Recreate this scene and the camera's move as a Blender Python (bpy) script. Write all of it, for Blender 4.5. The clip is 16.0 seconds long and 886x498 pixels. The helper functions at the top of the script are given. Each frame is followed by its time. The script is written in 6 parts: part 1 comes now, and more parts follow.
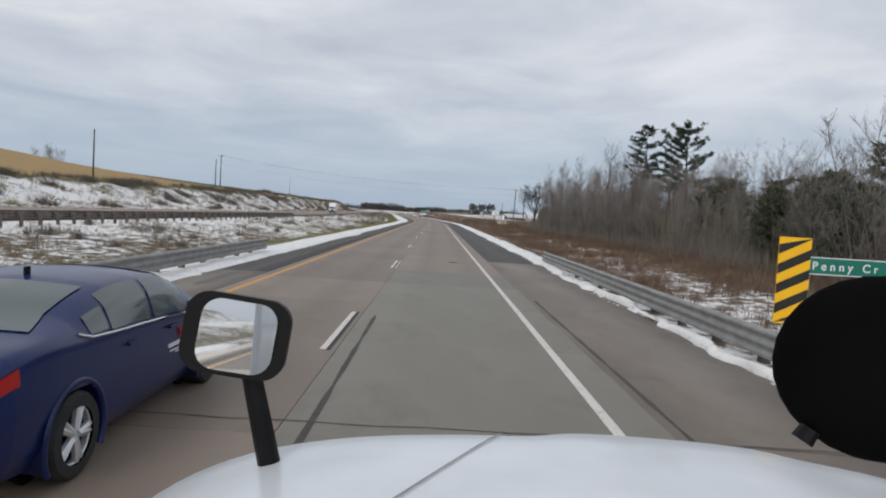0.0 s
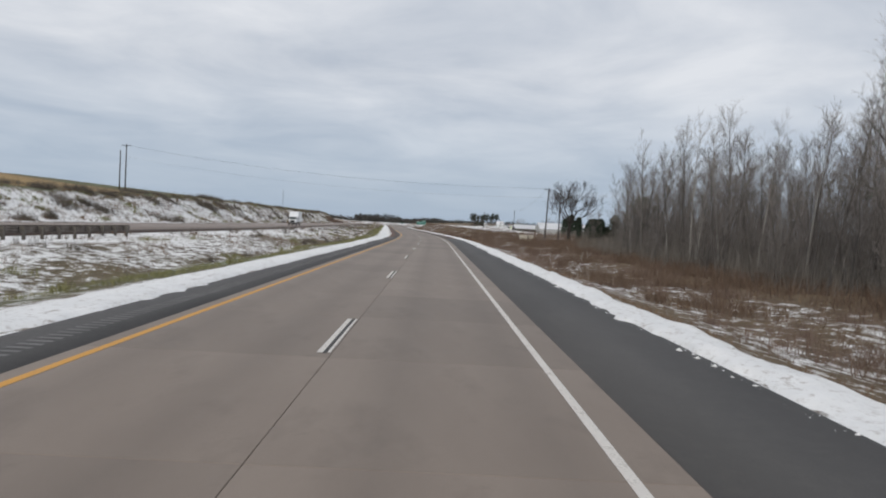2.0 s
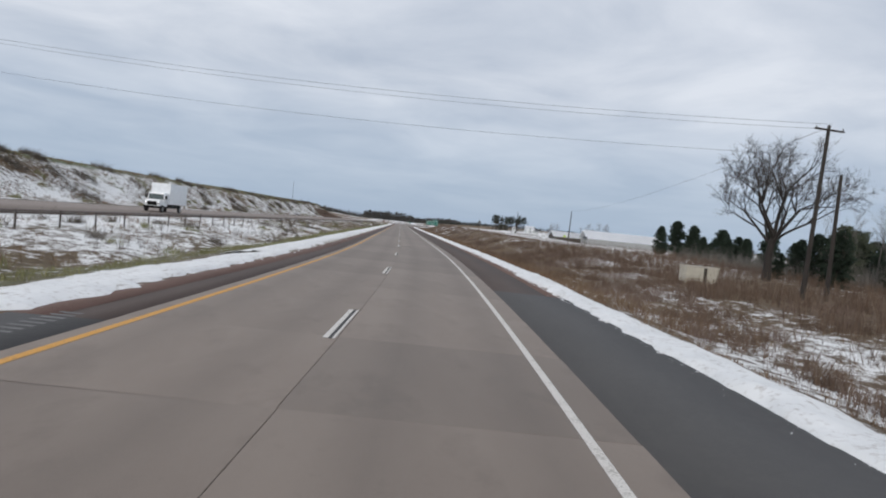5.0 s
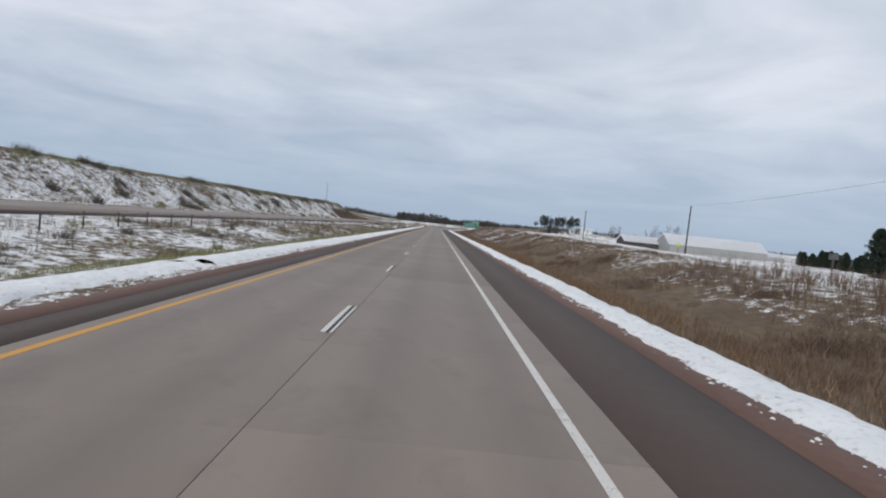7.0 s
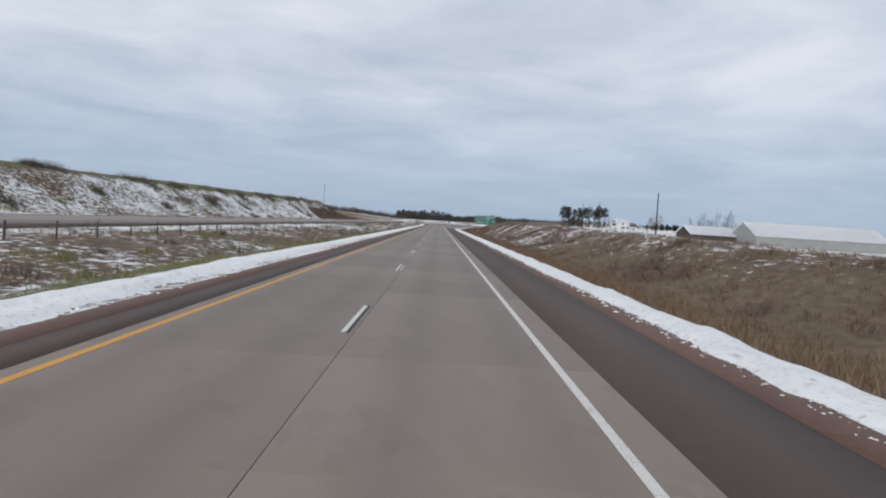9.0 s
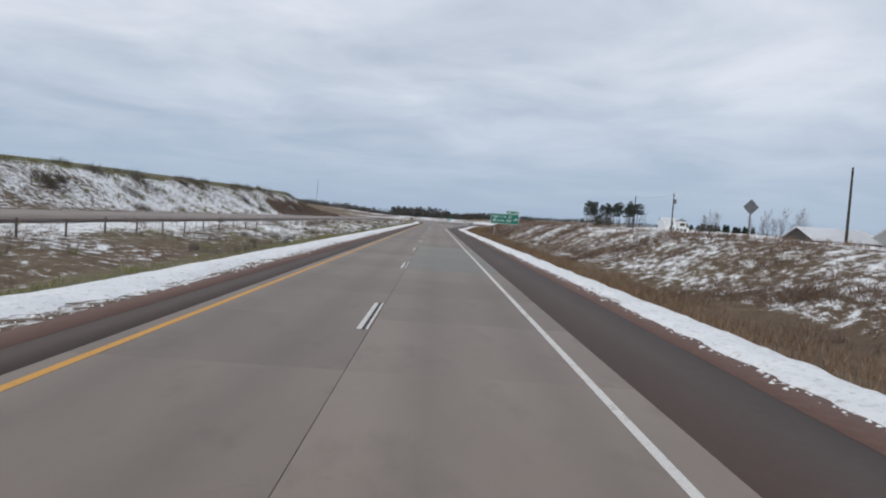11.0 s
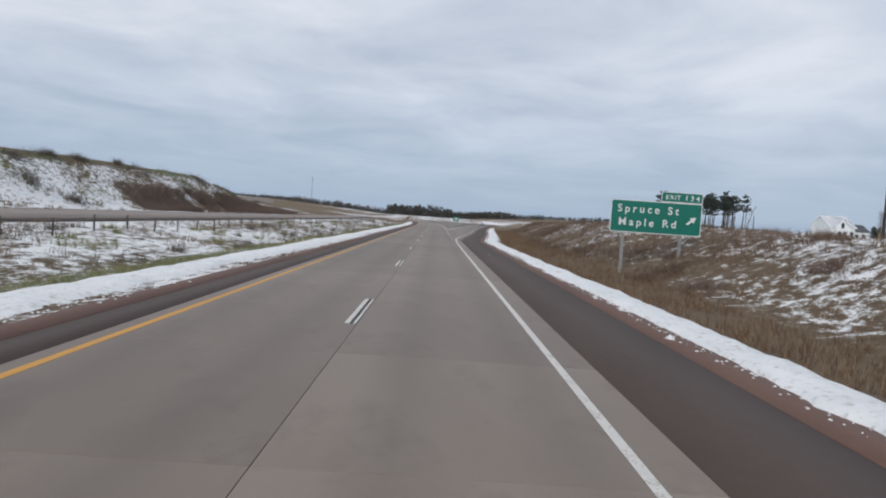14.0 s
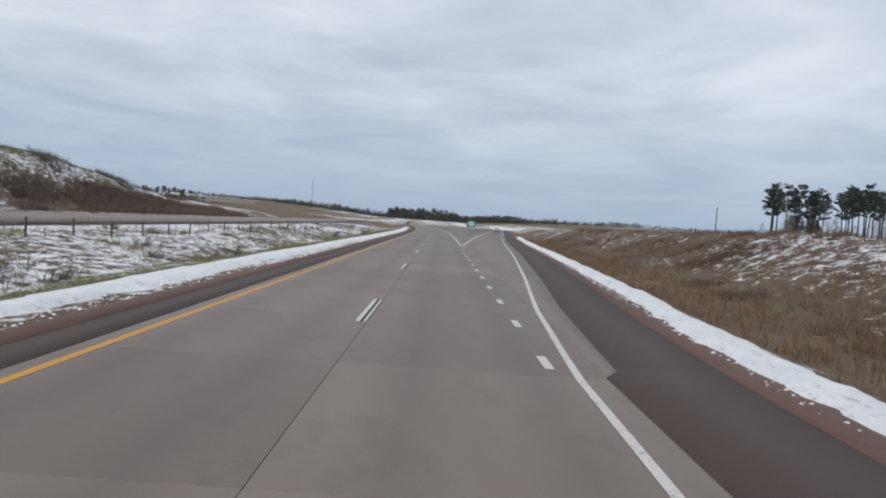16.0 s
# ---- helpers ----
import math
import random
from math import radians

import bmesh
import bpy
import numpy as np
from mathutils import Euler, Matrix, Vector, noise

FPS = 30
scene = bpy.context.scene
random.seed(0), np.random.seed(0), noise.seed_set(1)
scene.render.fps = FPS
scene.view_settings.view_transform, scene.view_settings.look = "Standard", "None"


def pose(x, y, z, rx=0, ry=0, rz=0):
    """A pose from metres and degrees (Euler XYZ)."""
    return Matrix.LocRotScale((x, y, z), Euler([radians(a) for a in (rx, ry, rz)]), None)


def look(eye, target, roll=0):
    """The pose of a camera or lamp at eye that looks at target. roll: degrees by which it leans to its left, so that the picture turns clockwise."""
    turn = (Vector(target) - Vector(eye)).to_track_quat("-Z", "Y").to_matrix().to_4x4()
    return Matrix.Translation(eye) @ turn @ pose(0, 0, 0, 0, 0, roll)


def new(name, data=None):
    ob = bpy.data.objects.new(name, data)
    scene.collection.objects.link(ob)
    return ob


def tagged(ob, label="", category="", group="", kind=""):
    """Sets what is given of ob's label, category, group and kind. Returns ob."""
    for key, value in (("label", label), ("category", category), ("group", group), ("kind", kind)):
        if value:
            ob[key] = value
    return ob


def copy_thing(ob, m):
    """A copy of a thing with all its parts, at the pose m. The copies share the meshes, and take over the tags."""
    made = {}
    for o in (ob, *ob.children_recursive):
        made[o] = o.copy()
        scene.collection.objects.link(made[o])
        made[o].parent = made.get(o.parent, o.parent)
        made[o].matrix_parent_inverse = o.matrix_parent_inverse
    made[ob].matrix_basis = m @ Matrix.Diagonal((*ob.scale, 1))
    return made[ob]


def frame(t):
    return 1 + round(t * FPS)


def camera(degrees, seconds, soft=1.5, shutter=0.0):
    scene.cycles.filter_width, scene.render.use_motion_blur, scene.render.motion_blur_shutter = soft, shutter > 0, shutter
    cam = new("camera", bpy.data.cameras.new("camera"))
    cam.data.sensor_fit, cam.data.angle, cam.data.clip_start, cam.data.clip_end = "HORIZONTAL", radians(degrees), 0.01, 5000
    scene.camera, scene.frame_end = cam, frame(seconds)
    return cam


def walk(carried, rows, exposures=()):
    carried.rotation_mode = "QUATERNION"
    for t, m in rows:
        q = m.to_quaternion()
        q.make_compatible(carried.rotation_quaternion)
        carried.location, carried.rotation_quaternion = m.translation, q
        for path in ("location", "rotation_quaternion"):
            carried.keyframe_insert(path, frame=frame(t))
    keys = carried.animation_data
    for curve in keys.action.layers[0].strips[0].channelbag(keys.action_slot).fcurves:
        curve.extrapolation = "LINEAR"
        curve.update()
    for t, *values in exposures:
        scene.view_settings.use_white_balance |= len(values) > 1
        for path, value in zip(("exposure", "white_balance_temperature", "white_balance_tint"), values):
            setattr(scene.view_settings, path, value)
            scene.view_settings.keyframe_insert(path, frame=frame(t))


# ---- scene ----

# ---- camera and its way: seconds, metres along the road, metres from the edge line, yaw, pitch, roll ----
BEND0, BEND1, BEND = 135.0, 220.0, 1.07e-3


def bend(s):
    first = BEND * np.clip((s - BEND0) / 15, 0, 1) * np.clip((BEND1 - s) / 15, 0, 1)
    return first + 4.5e-4 * np.clip((s - 575) / 20, 0, 1) * np.clip((760 - s) / 20, 0, 1)


S_AXIS = np.arange(-400.0, 3000.0, 1.0)
TH_AXIS = np.cumsum(bend(S_AXIS))
X_AXIS = np.cumsum(-np.sin(TH_AXIS))
Y_AXIS = np.cumsum(np.cos(TH_AXIS))
X_AXIS -= X_AXIS[400]
Y_AXIS -= Y_AXIS[400]


def at(s, d, z=0.0):
    """World place of a point s metres along the road and d metres right of its edge line."""
    x, y, th = (np.interp(s, S_AXIS, a) for a in (X_AXIS, Y_AXIS, TH_AXIS))
    return Vector((x + math.cos(th) * d, y + math.sin(th) * d, z))


def heading(s):
    return math.degrees(np.interp(s, S_AXIS, TH_AXIS))


EYE = 2.175
PATH = [
    (0.0, 3.11, -2.08, -0.74, -3.03, 3.55),
    (0.5, 18.17, -1.99, -0.28, -2.39, 3.28),
    (1.0, 33.23, -1.99, -1.12, -2.36, 3.89),
    (1.5, 48.29, -1.94, -1.00, -2.83, 3.48),
    (2.0, 63.36, -1.93, -0.85, -2.03, 3.04),
    (2.5, 78.43, -1.84, -0.56, -2.66, 3.31),
    (3.0, 93.51, -1.80, -0.30, -2.35, 4.32),
    (3.5, 108.59, -1.88, -0.24, -1.79, 5.25),
    (4.0, 123.69, -1.94, -0.32, -1.97, 5.71),
    (5.2, 159.97, -1.91, -0.54, -1.99, 6.06),
    (6.5, 199.34, -1.86, -0.78, -2.01, 6.17),
    (7.0, 214.50, -1.81, -0.70, -2.12, 5.82),
    (7.5, 229.68, -1.87, -0.14, -2.19, 5.57),
    (8.0, 244.86, -2.00, 0.21, -2.08, 4.98),
    (8.5, 260.05, -2.06, 0.18, -2.11, 4.54),
    (9.0, 275.24, -2.04, -0.51, -2.40, 3.57),
    (10.2, 311.73, -2.22, -0.67, -2.52, 3.78),
    (11.5, 351.25, -2.40, -0.84, -2.64, 3.98),
    (12.0, 366.43, -2.32, -0.64, -2.55, 4.16),
    (12.5, 381.61, -2.27, -0.65, -2.30, 3.70),
    (13.0, 396.77, -2.20, -1.29, -2.55, 3.93),
    (13.5, 411.92, -2.19, -0.88, -2.43, 4.00),
    (14.0, 427.04, -2.08, -0.74, -2.68, 3.92),
    (14.5, 442.13, -1.96, -0.72, -2.18, 3.61),
    (15.0, 457.20, -2.04, -0.76, -2.56, 4.26),
    (15.5, 472.22, -1.97, -0.22, -2.04, 3.70),
    (16.0, 487.21, -2.10, -0.32, -2.33, 4.06),
]
cam = camera(68.57, 16.0, 2.0)
walk(cam, [(t, Matrix.Translation(at(s, d, EYE)) @ pose(0, 0, 0, 0, 0, heading(s) + yaw) @ pose(0, 0, 0, 90 + pitch) @ pose(0, 0, 0, 0, 0, roll))
           for t, s, d, yaw, pitch, roll in PATH],
     exposures=[(0.0, 0.0, 6760, 10), (3.0, 0.0, 6760, 10), (4.2, 0.0, 6600, 10), (6.5, 0.0, 6450, 10), (16.0, 0.0, 6420, 10)])

# ---- sky, sun, exposure ----
world = bpy.data.worlds.new("sky")
scene.world = world
world.use_nodes = True
wn, wl = world.node_tree.nodes, world.node_tree.links
wn.clear()


def wnode(kind, **inputs):
    n = wn.new(kind)
    for k, v in inputs.items():
        n.inputs[k.replace("_", " ")].default_value = v
    return n


SUN_ELEV, SUN_ROT = radians(24), radians(200)
sky = wnode("ShaderNodeTexSky")
sky.sky_type, sky.sun_disc, sky.sun_elevation, sky.sun_rotation = "NISHITA", False, SUN_ELEV, SUN_ROT
coord = wnode("ShaderNodeTexCoord")
sep = wnode("ShaderNodeSeparateXYZ")
wl.new(coord.outputs["Generated"], sep.inputs[0])
# clouds lie on a flat layer: divide the direction by its height
up = wnode("ShaderNodeMath")
up.operation = "ADD"
wl.new(sep.outputs["Z"], up.inputs[0])
up.inputs[1].default_value = 0.10
layer = wnode("ShaderNodeVectorMath")
layer.operation = "DIVIDE"
comb = wnode("ShaderNodeCombineXYZ")
for k in "XYZ":
    wl.new(up.outputs[0], comb.inputs[k])
wl.new(coord.outputs["Generated"], layer.inputs[0])
wl.new(comb.outputs[0], layer.inputs[1])
clouds = wnode("ShaderNodeTexNoise", Scale=1.1, Detail=7.0, Roughness=0.55, Distortion=0.35)
wl.new(layer.outputs[0], clouds.inputs["Vector"])
big = wnode("ShaderNodeTexNoise", Scale=0.35, Detail=3.0, Roughness=0.5)
wl.new(layer.outputs[0], big.inputs["Vector"])
both = wnode("ShaderNodeMath")
both.operation = "ADD"
wl.new(clouds.outputs["Fac"], both.inputs[0])
big_soft = wnode("ShaderNodeMath")
big_soft.operation = "MULTIPLY_ADD"
big_soft.inputs[1].default_value, big_soft.inputs[2].default_value = 0.45, 0.275
wl.new(big.outputs["Fac"], big_soft.inputs[0])
wl.new(big_soft.outputs[0], both.inputs[1])
ramp = wnode("ShaderNodeValToRGB")
ramp.color_ramp.elements[0].position, ramp.color_ramp.elements[0].color = 0.42, (0.47, 0.53, 0.63, 1)
ramp.color_ramp.elements[1].position, ramp.color_ramp.elements[1].color = 0.60, (0.73, 0.77, 0.84, 1)
half_sum = wnode("ShaderNodeMath")
half_sum.operation = "MULTIPLY"
half_sum.inputs[1].default_value = 0.5
wl.new(both.outputs[0], half_sum.inputs[0])
wl.new(half_sum.outputs[0], ramp.inputs[0])
# low over the horizon the cloud base is bluer and darker
low = wnode("ShaderNodeMapRange")
for k, v in (("From Min", 0.0), ("From Max", 0.22), ("To Min", 1.0), ("To Max", 0.0)):
    low.inputs[k].default_value = v
wl.new(sep.outputs["Z"], low.inputs["Value"])
tone = wnode("ShaderNodeMix")
tone.data_type = "RGBA"
tone.inputs["B"].default_value = (0.36, 0.46, 0.60, 1)
wl.new(low.outputs["Result"], tone.inputs["Factor"])
wl.new(ramp.outputs[0], tone.inputs["A"])
cloud_light = wnode("ShaderNodeBackground", Strength=1.08)
wl.new(tone.outputs["Result"], cloud_light.inputs["Color"])
sky_light = wnode("ShaderNodeBackground", Strength=0.05)
wl.new(sky.outputs[0], sky_light.inputs["Color"])
cover = wnode("ShaderNodeMixShader", Fac=0.9)
wl.new(sky_light.outputs[0], cover.inputs[1])
wl.new(cloud_light.outputs[0], cover.inputs[2])
wout = wnode("ShaderNodeOutputWorld")
wl.new(cover.outputs[0], wout.inputs[0])

sun = new("sun", bpy.data.lights.new("sun", "SUN"))
sun.data.energy, sun.data.angle, sun.data.color = 1.4, radians(25), (1.0, 0.96, 0.9)
sun.matrix_world = look((0, 0, 0), (-math.sin(SUN_ROT) * math.cos(SUN_ELEV), -math.cos(SUN_ROT) * math.cos(SUN_ELEV), -math.sin(SUN_ELEV)))
scene.view_settings.exposure = 0.0

# ---- materials ----


class Mat:
    """A small builder of node materials."""

    def __init__(self, name, rough=0.8, metal=0.0):
        self.m = bpy.data.materials.new(name)
        self.m.use_nodes = True
        self.n, self.l = self.m.node_tree.nodes, self.m.node_tree.links
        self.b = self.n["Principled BSDF"]
        self.b.inputs["Roughness"].default_value = rough
        self.b.inputs["Metallic"].default_value = metal
        self.co = self.n.new("ShaderNodeTexCoord").outputs["Object"]

    def noise(self, scale, detail=4.0, rough=0.55, stretch=None):
        t = self.n.new("ShaderNodeTexNoise")
        t.inputs["Scale"].default_value, t.inputs["Detail"].default_value, t.inputs["Roughness"].default_value = scale, detail, rough
        src = self.co
        if stretch:
            mp = self.n.new("ShaderNodeMapping")
            mp.inputs["Scale"].default_value = stretch
            self.l.new(src, mp.inputs[0])
            src = mp.outputs[0]
        self.l.new(src, t.inputs["Vector"])
        return t.outputs["Fac"]

    def ramp(self, fac, *stops):
        r = self.n.new("ShaderNodeValToRGB")
        while len(r.color_ramp.elements) < len(stops):
            r.color_ramp.elements.new(0.5)
        for e, (p, c) in zip(r.color_ramp.elements, stops):
            e.position, e.color = p, (c if len(c) == 4 else (*c, 1)) if not isinstance(c, (int, float)) else (c, c, c, 1)
        self.l.new(fac, r.inputs[0])
        return r.outputs[0]

    def mix(self, fac, a, b, mode="MIX"):
        x = self.n.new("ShaderNodeMix")
        x.data_type, x.blend_type = "RGBA", mode
        for key, v in (("Factor", fac), ("A", a), ("B", b)):
            if isinstance(v, bpy.types.NodeSocket):
                self.l.new(v, x.inputs[key])
            elif key == "Factor":
                x.inputs[key].default_value = v
            else:
                x.inputs[key].default_value = (*v, 1)
        return x.outputs["Result"]

    def math(self, op, a, b=0.0):
        x = self.n.new("ShaderNodeMath")
        x.operation = op
        for i, v in enumerate((a, b)):
            if isinstance(v, bpy.types.NodeSocket):
                self.l.new(v, x.inputs[i])
            else:
                x.inputs[i].default_value = v
        return x.outputs[0]

    def attr(self, name):
        a = self.n.new("ShaderNodeAttribute")
        a.attribute_name = name
        return a

    def random(self):
        return self.n.new("ShaderNodeObjectInfo").outputs["Random"]

    def island(self):
        return self.n.new("ShaderNodeNewGeometry").outputs["Random Per Island"]

    def colour(self, v):
        if isinstance(v, bpy.types.NodeSocket):
            self.l.new(v, self.b.inputs["Base Color"])
        else:
            self.b.inputs["Base Color"].default_value = (*v, 1)
        return self

    def bump(self, fac, strength=0.3, dist=0.02):
        x = self.n.new("ShaderNodeBump")
        x.inputs["Strength"].default_value, x.inputs["Distance"].default_value = strength, dist
        self.l.new(fac, x.inputs["Height"])
        self.l.new(x.outputs[0], self.b.inputs["Normal"])
        return self

    def rough(self, v):
        self.l.new(v, self.b.inputs["Roughness"])
        return self


def speckled(name, a, b, scale=6.0, rough=0.8, bump=0.2, metal=0.0, fine=60.0):
    """A plain surface with stains and grain between two colours."""
    m = Mat(name, rough, metal)
    n1, n2 = m.noise(scale), m.noise(fine, 3.0)
    m.colour(m.mix(m.math("MULTIPLY", n2, 0.35), m.ramp(n1, (0.35, a), (0.65, b)), tuple(0.6 * x for x in a)))
    m.bump(n2, bump, 0.01)
    return m.m


# ---- helpers of this scene ----


def mesh_object(name, verts, faces, material, parent=None, smooth=False):
    me = bpy.data.meshes.new(name)
    me.from_pydata([tuple(v) for v in verts], [], faces)
    me.materials.append(material)
    if smooth:
        me.shade_smooth()
    ob = new(name, me)
    if parent:
        ob.parent = parent
    return ob


def fast_mesh(name, verts, faces, material, smooth=False):
    """A mesh from arrays: verts (n, 3), faces (m, 3 or 4)."""
    me = bpy.data.meshes.new(name)
    k = faces.shape[1]
    me.vertices.add(len(verts))
    me.vertices.foreach_set("co", np.ascontiguousarray(verts, dtype=np.float32).ravel())
    me.loops.add(faces.size)
    me.loops.foreach_set("vertex_index", np.ascontiguousarray(faces, dtype=np.int32).ravel())
    me.polygons.add(len(faces))
    me.polygons.foreach_set("loop_start", np.arange(0, faces.size, k, dtype=np.int32))
    me.polygons.foreach_set("loop_total", np.full(len(faces), k, dtype=np.int32))
    me.update(calc_edges=True)
    me.materials.append(material)
    if smooth:
        me.shade_smooth()
    return me


def part(name, bm, material, parent=None, label=""):
    me = bpy.data.meshes.new(name)
    bm.to_mesh(me)
    bm.free()
    me.materials.append(material)
    ob = new(name, me)
    if parent:
        ob.parent = parent
    if label:
        ob["label"] = label
    return ob


def empty(name, m, label, category, group="", kind=""):
    ob = new(name)
    ob.empty_display_size = 0.1
    ob.matrix_world = m
    return tagged(ob, label, category, group, kind)


def place(s, d, z=0.0, turn=0.0):
    """Pose of a thing that stands beside the road, turned with it."""
    return Matrix.Translation(at(s, d, z)) @ pose(0, 0, 0, 0, 0, heading(s) + turn)


def box(bm, x0, x1, y0, y1, z0, z1, bevel=0.0, m=None):
    r = bmesh.ops.create_cube(bm, size=1.0)
    vs = r["verts"]
    for v in vs:
        v.co = Vector(((v.co.x + 0.5) * (x1 - x0) + x0, (v.co.y + 0.5) * (y1 - y0) + y0, (v.co.z + 0.5) * (z1 - z0) + z0))
    if bevel:
        es = list({e for v in vs for e in v.link_edges})
        r = bmesh.ops.bevel(bm, geom=es, offset=bevel, segments=2, affect="EDGES", profile=0.6)
        vs = r["verts"]
    if m is not None:
        bmesh.ops.transform(bm, matrix=m, verts=vs)
    return vs


def tube(bm, a, b, r0, r1, sides=7, cap=True):
    """A tapered round bar from a to b."""
    a, b = Vector(a), Vector(b)
    q = (b - a).to_track_quat("Z", "Y").to_matrix()
    rings = []
    for c, r in ((a, r0), (b, r1)):
        rings.append([bm.verts.new(c + q @ Vector((r * math.cos(t), r * math.sin(t), 0))) for t in (2 * math.pi * i / sides for i in range(sides))])
    for i in range(sides):
        bm.faces.new((rings[0][i], rings[0][(i + 1) % sides], rings[1][(i + 1) % sides], rings[1][i]))
    if cap:
        bm.faces.new(rings[0][::-1])
        bm.faces.new(rings[1])


def curves(s, d):
    """Arrays of s and d to world x and y."""
    x, y, th = (np.interp(s, S_AXIS, a) for a in (X_AXIS, Y_AXIS, TH_AXIS))
    return x + np.cos(th) * d, y + np.sin(th) * d


def band(name, s0, s1, edges, zs, material, step=4.0, smooth=True, thick=0.0):
    """A strip along the road; edges and zs are numbers or functions of s, from left to right."""
    n = max(2, int(round((s1 - s0) / step)) + 1)
    s = np.linspace(s0, s1, n)
    cols = [np.broadcast_to(e(s) if callable(e) else e, s.shape) for e in edges]
    hs = [np.broadcast_to(z(s) if callable(z) else z, s.shape) for z in zs]
    if thick:
        cols = [cols[0]] + cols + [cols[-1]]
        hs = [hs[0] - thick] + hs + [hs[-1] - thick]
    k = len(cols)
    v = np.zeros((n, k, 3))
    for j in range(k):
        v[:, j, 0], v[:, j, 1] = curves(s, cols[j])
        v[:, j, 2] = hs[j]
    idx = np.arange(n * k).reshape(n, k)
    f = np.stack([idx[:-1, :-1], idx[:-1, 1:], idx[1:, 1:], idx[1:, :-1]], -1).reshape(-1, 4)
    return new(name, fast_mesh(name, v.reshape(-1, 3), f, material, smooth))


def fbm(x, y, seed=0):
    """Cheap smooth noise over arrays, about -1 to 1."""
    rng = np.random.default_rng(seed)
    out = 0
    for k in range(9):
        a, ph = rng.uniform(0, 2 * math.pi, 2)
        w = 1.7 ** (k / 2.0) * rng.uniform(0.8, 1.25)
        out = out + np.sin((x * math.cos(a) + y * math.sin(a)) * w + ph) / (1 + 0.35 * k)
    return out / 3.0


# ---- lie of the land ----


def ramp_edge(s):
    """How far the exit ramp has left the through lanes."""
    return np.interp(s, [486, 497, 505, 516, 540, 580, 620, 700, 790, 1000], [0, 0.15, 0.7, 1.8, 3.9, 6.9, 10.6, 21, 36, 75])


def bank_right(s):
    return np.interp(s, [-200, 205, 240, 280, 320, 400, 530, 620, 800, 1100], [-0.3, -0.2, 0.7, 1.35, 1.75, 2.4, 2.9, 2.8, 2.0, 1.2])


def bank_left(s):
    return np.interp(s, [-200, 100, 180, 250, 350, 450, 540, 575, 597, 625, 700, 900], [3.9, 4.0, 5.0, 6.4, 6.5, 6.5, 7.9, 8.3, 6.2, 3.2, 1.8, 1.0])


def land(s, d):
    """Height of the ground, arrays of s and d."""
    s, d = np.broadcast_arrays(np.asarray(s, float), np.asarray(d, float))
    br, bl = bank_right(s), bank_left(s)
    e = d - ramp_edge(s)
    z_r = np.where(e < 6, np.interp(e, [3.0, 4.6, 6.0], [-0.04, -0.10, -0.45]), 0)
    ditch = np.interp(s, [0, 200, 260, 430, 480], [-0.75, -0.75, -0.95, -0.8, -0.35])
    t = np.clip((e - 9.0) / 9.5, 0, 1)
    t = t * t * (3 - 2 * t)
    plain = np.interp(s, [150, 230, 300, 476, 510, 555, 620, 800, 1100], [-0.2, 0.2, 0.9, 0.7, 1.5, 3.8, 5.0, 4.0, 2.0])
    z_far = ditch + (br - ditch) * t + (plain - br) * np.clip((e - np.interp(s, [380, 440], [24, 48])) / 34, 0, 1)
    u = np.clip((e - 6.0) / 2.2, 0, 1)
    z_r = np.where(e < 6, z_r, -0.45 + (ditch + 0.45) * u)
    z_r = np.where(e < 8.2, z_r, z_far)
    f = -d
    z_l = np.interp(f, [8.6, 11.0, 15.5, 22.0, 29.0, 30.0], [-0.04, -0.15, -0.85, -0.1, -0.05, -0.02])
    w = np.clip((f - 46.5) / 14.0, 0, 1)
    w = w * w * (3 - 2 * w)
    z_l2 = 0.25 + (bl - 0.25) * w + np.clip(f - 60, 0, 50) * np.interp(s, [150, 215, 560, 600], [0.155, 0.075, 0.07, 0.03]) + np.clip(f - 110, 0, 150) * 0.015
    z_l = np.where(f < 30, z_l, np.where(f < 44, -0.02 + (f - 30) * 0.033, np.interp(f, [44, 46.5], [0.42, 0.25])))
    z_l = np.where(f > 46.5, z_l2, z_l)
    z = np.where(d > -3, z_r, z_l)
    lump = fbm(s / 2.1, d / 1.6, 3) * 0.10 + fbm(s / 9.0, d / 7.0, 4) * 0.16 + fbm(s / 0.75, d / 0.7, 5) * 0.045
    wild = np.clip((e - 6) / 5, 0, 1) + np.where(d < -12, np.clip((f - 12) / 4, 0, 1) * (1 - np.clip((f - 26) / 3, 0, 1)) + np.clip((f - 47) / 4, 0, 1), 0)
    z = z + lump * wild * 1.2
    paved = (e < 3.0) & (d > -8.6)
    z = np.where(paved, -0.25, z)
    opp = (f > 30.2) & (f < 43.6)
    return np.where(opp, z - 0.25, z)


def far_rise(s, d):
    """Rolling country beyond the exit."""
    far = np.clip((s - 720) / 520, 0, 1)
    far = far * far * (3 - 2 * far)
    left = np.clip((-d - 30) / 160, 0, 1)
    right = np.clip((d - 60) / 200, 0, 1)
    return far * ((8 + 3.0 * fbm(s / 240, d / 170, 12)) * left + (5 + 2.5 * fbm(s / 240, d / 170, 13)) * right + 3.5 * np.clip((s - 850) / 250, 0, 1))


def land_at(s, d):
    return float(land(np.array([s]), np.array([d]))[0])


# ---- materials of the place ----


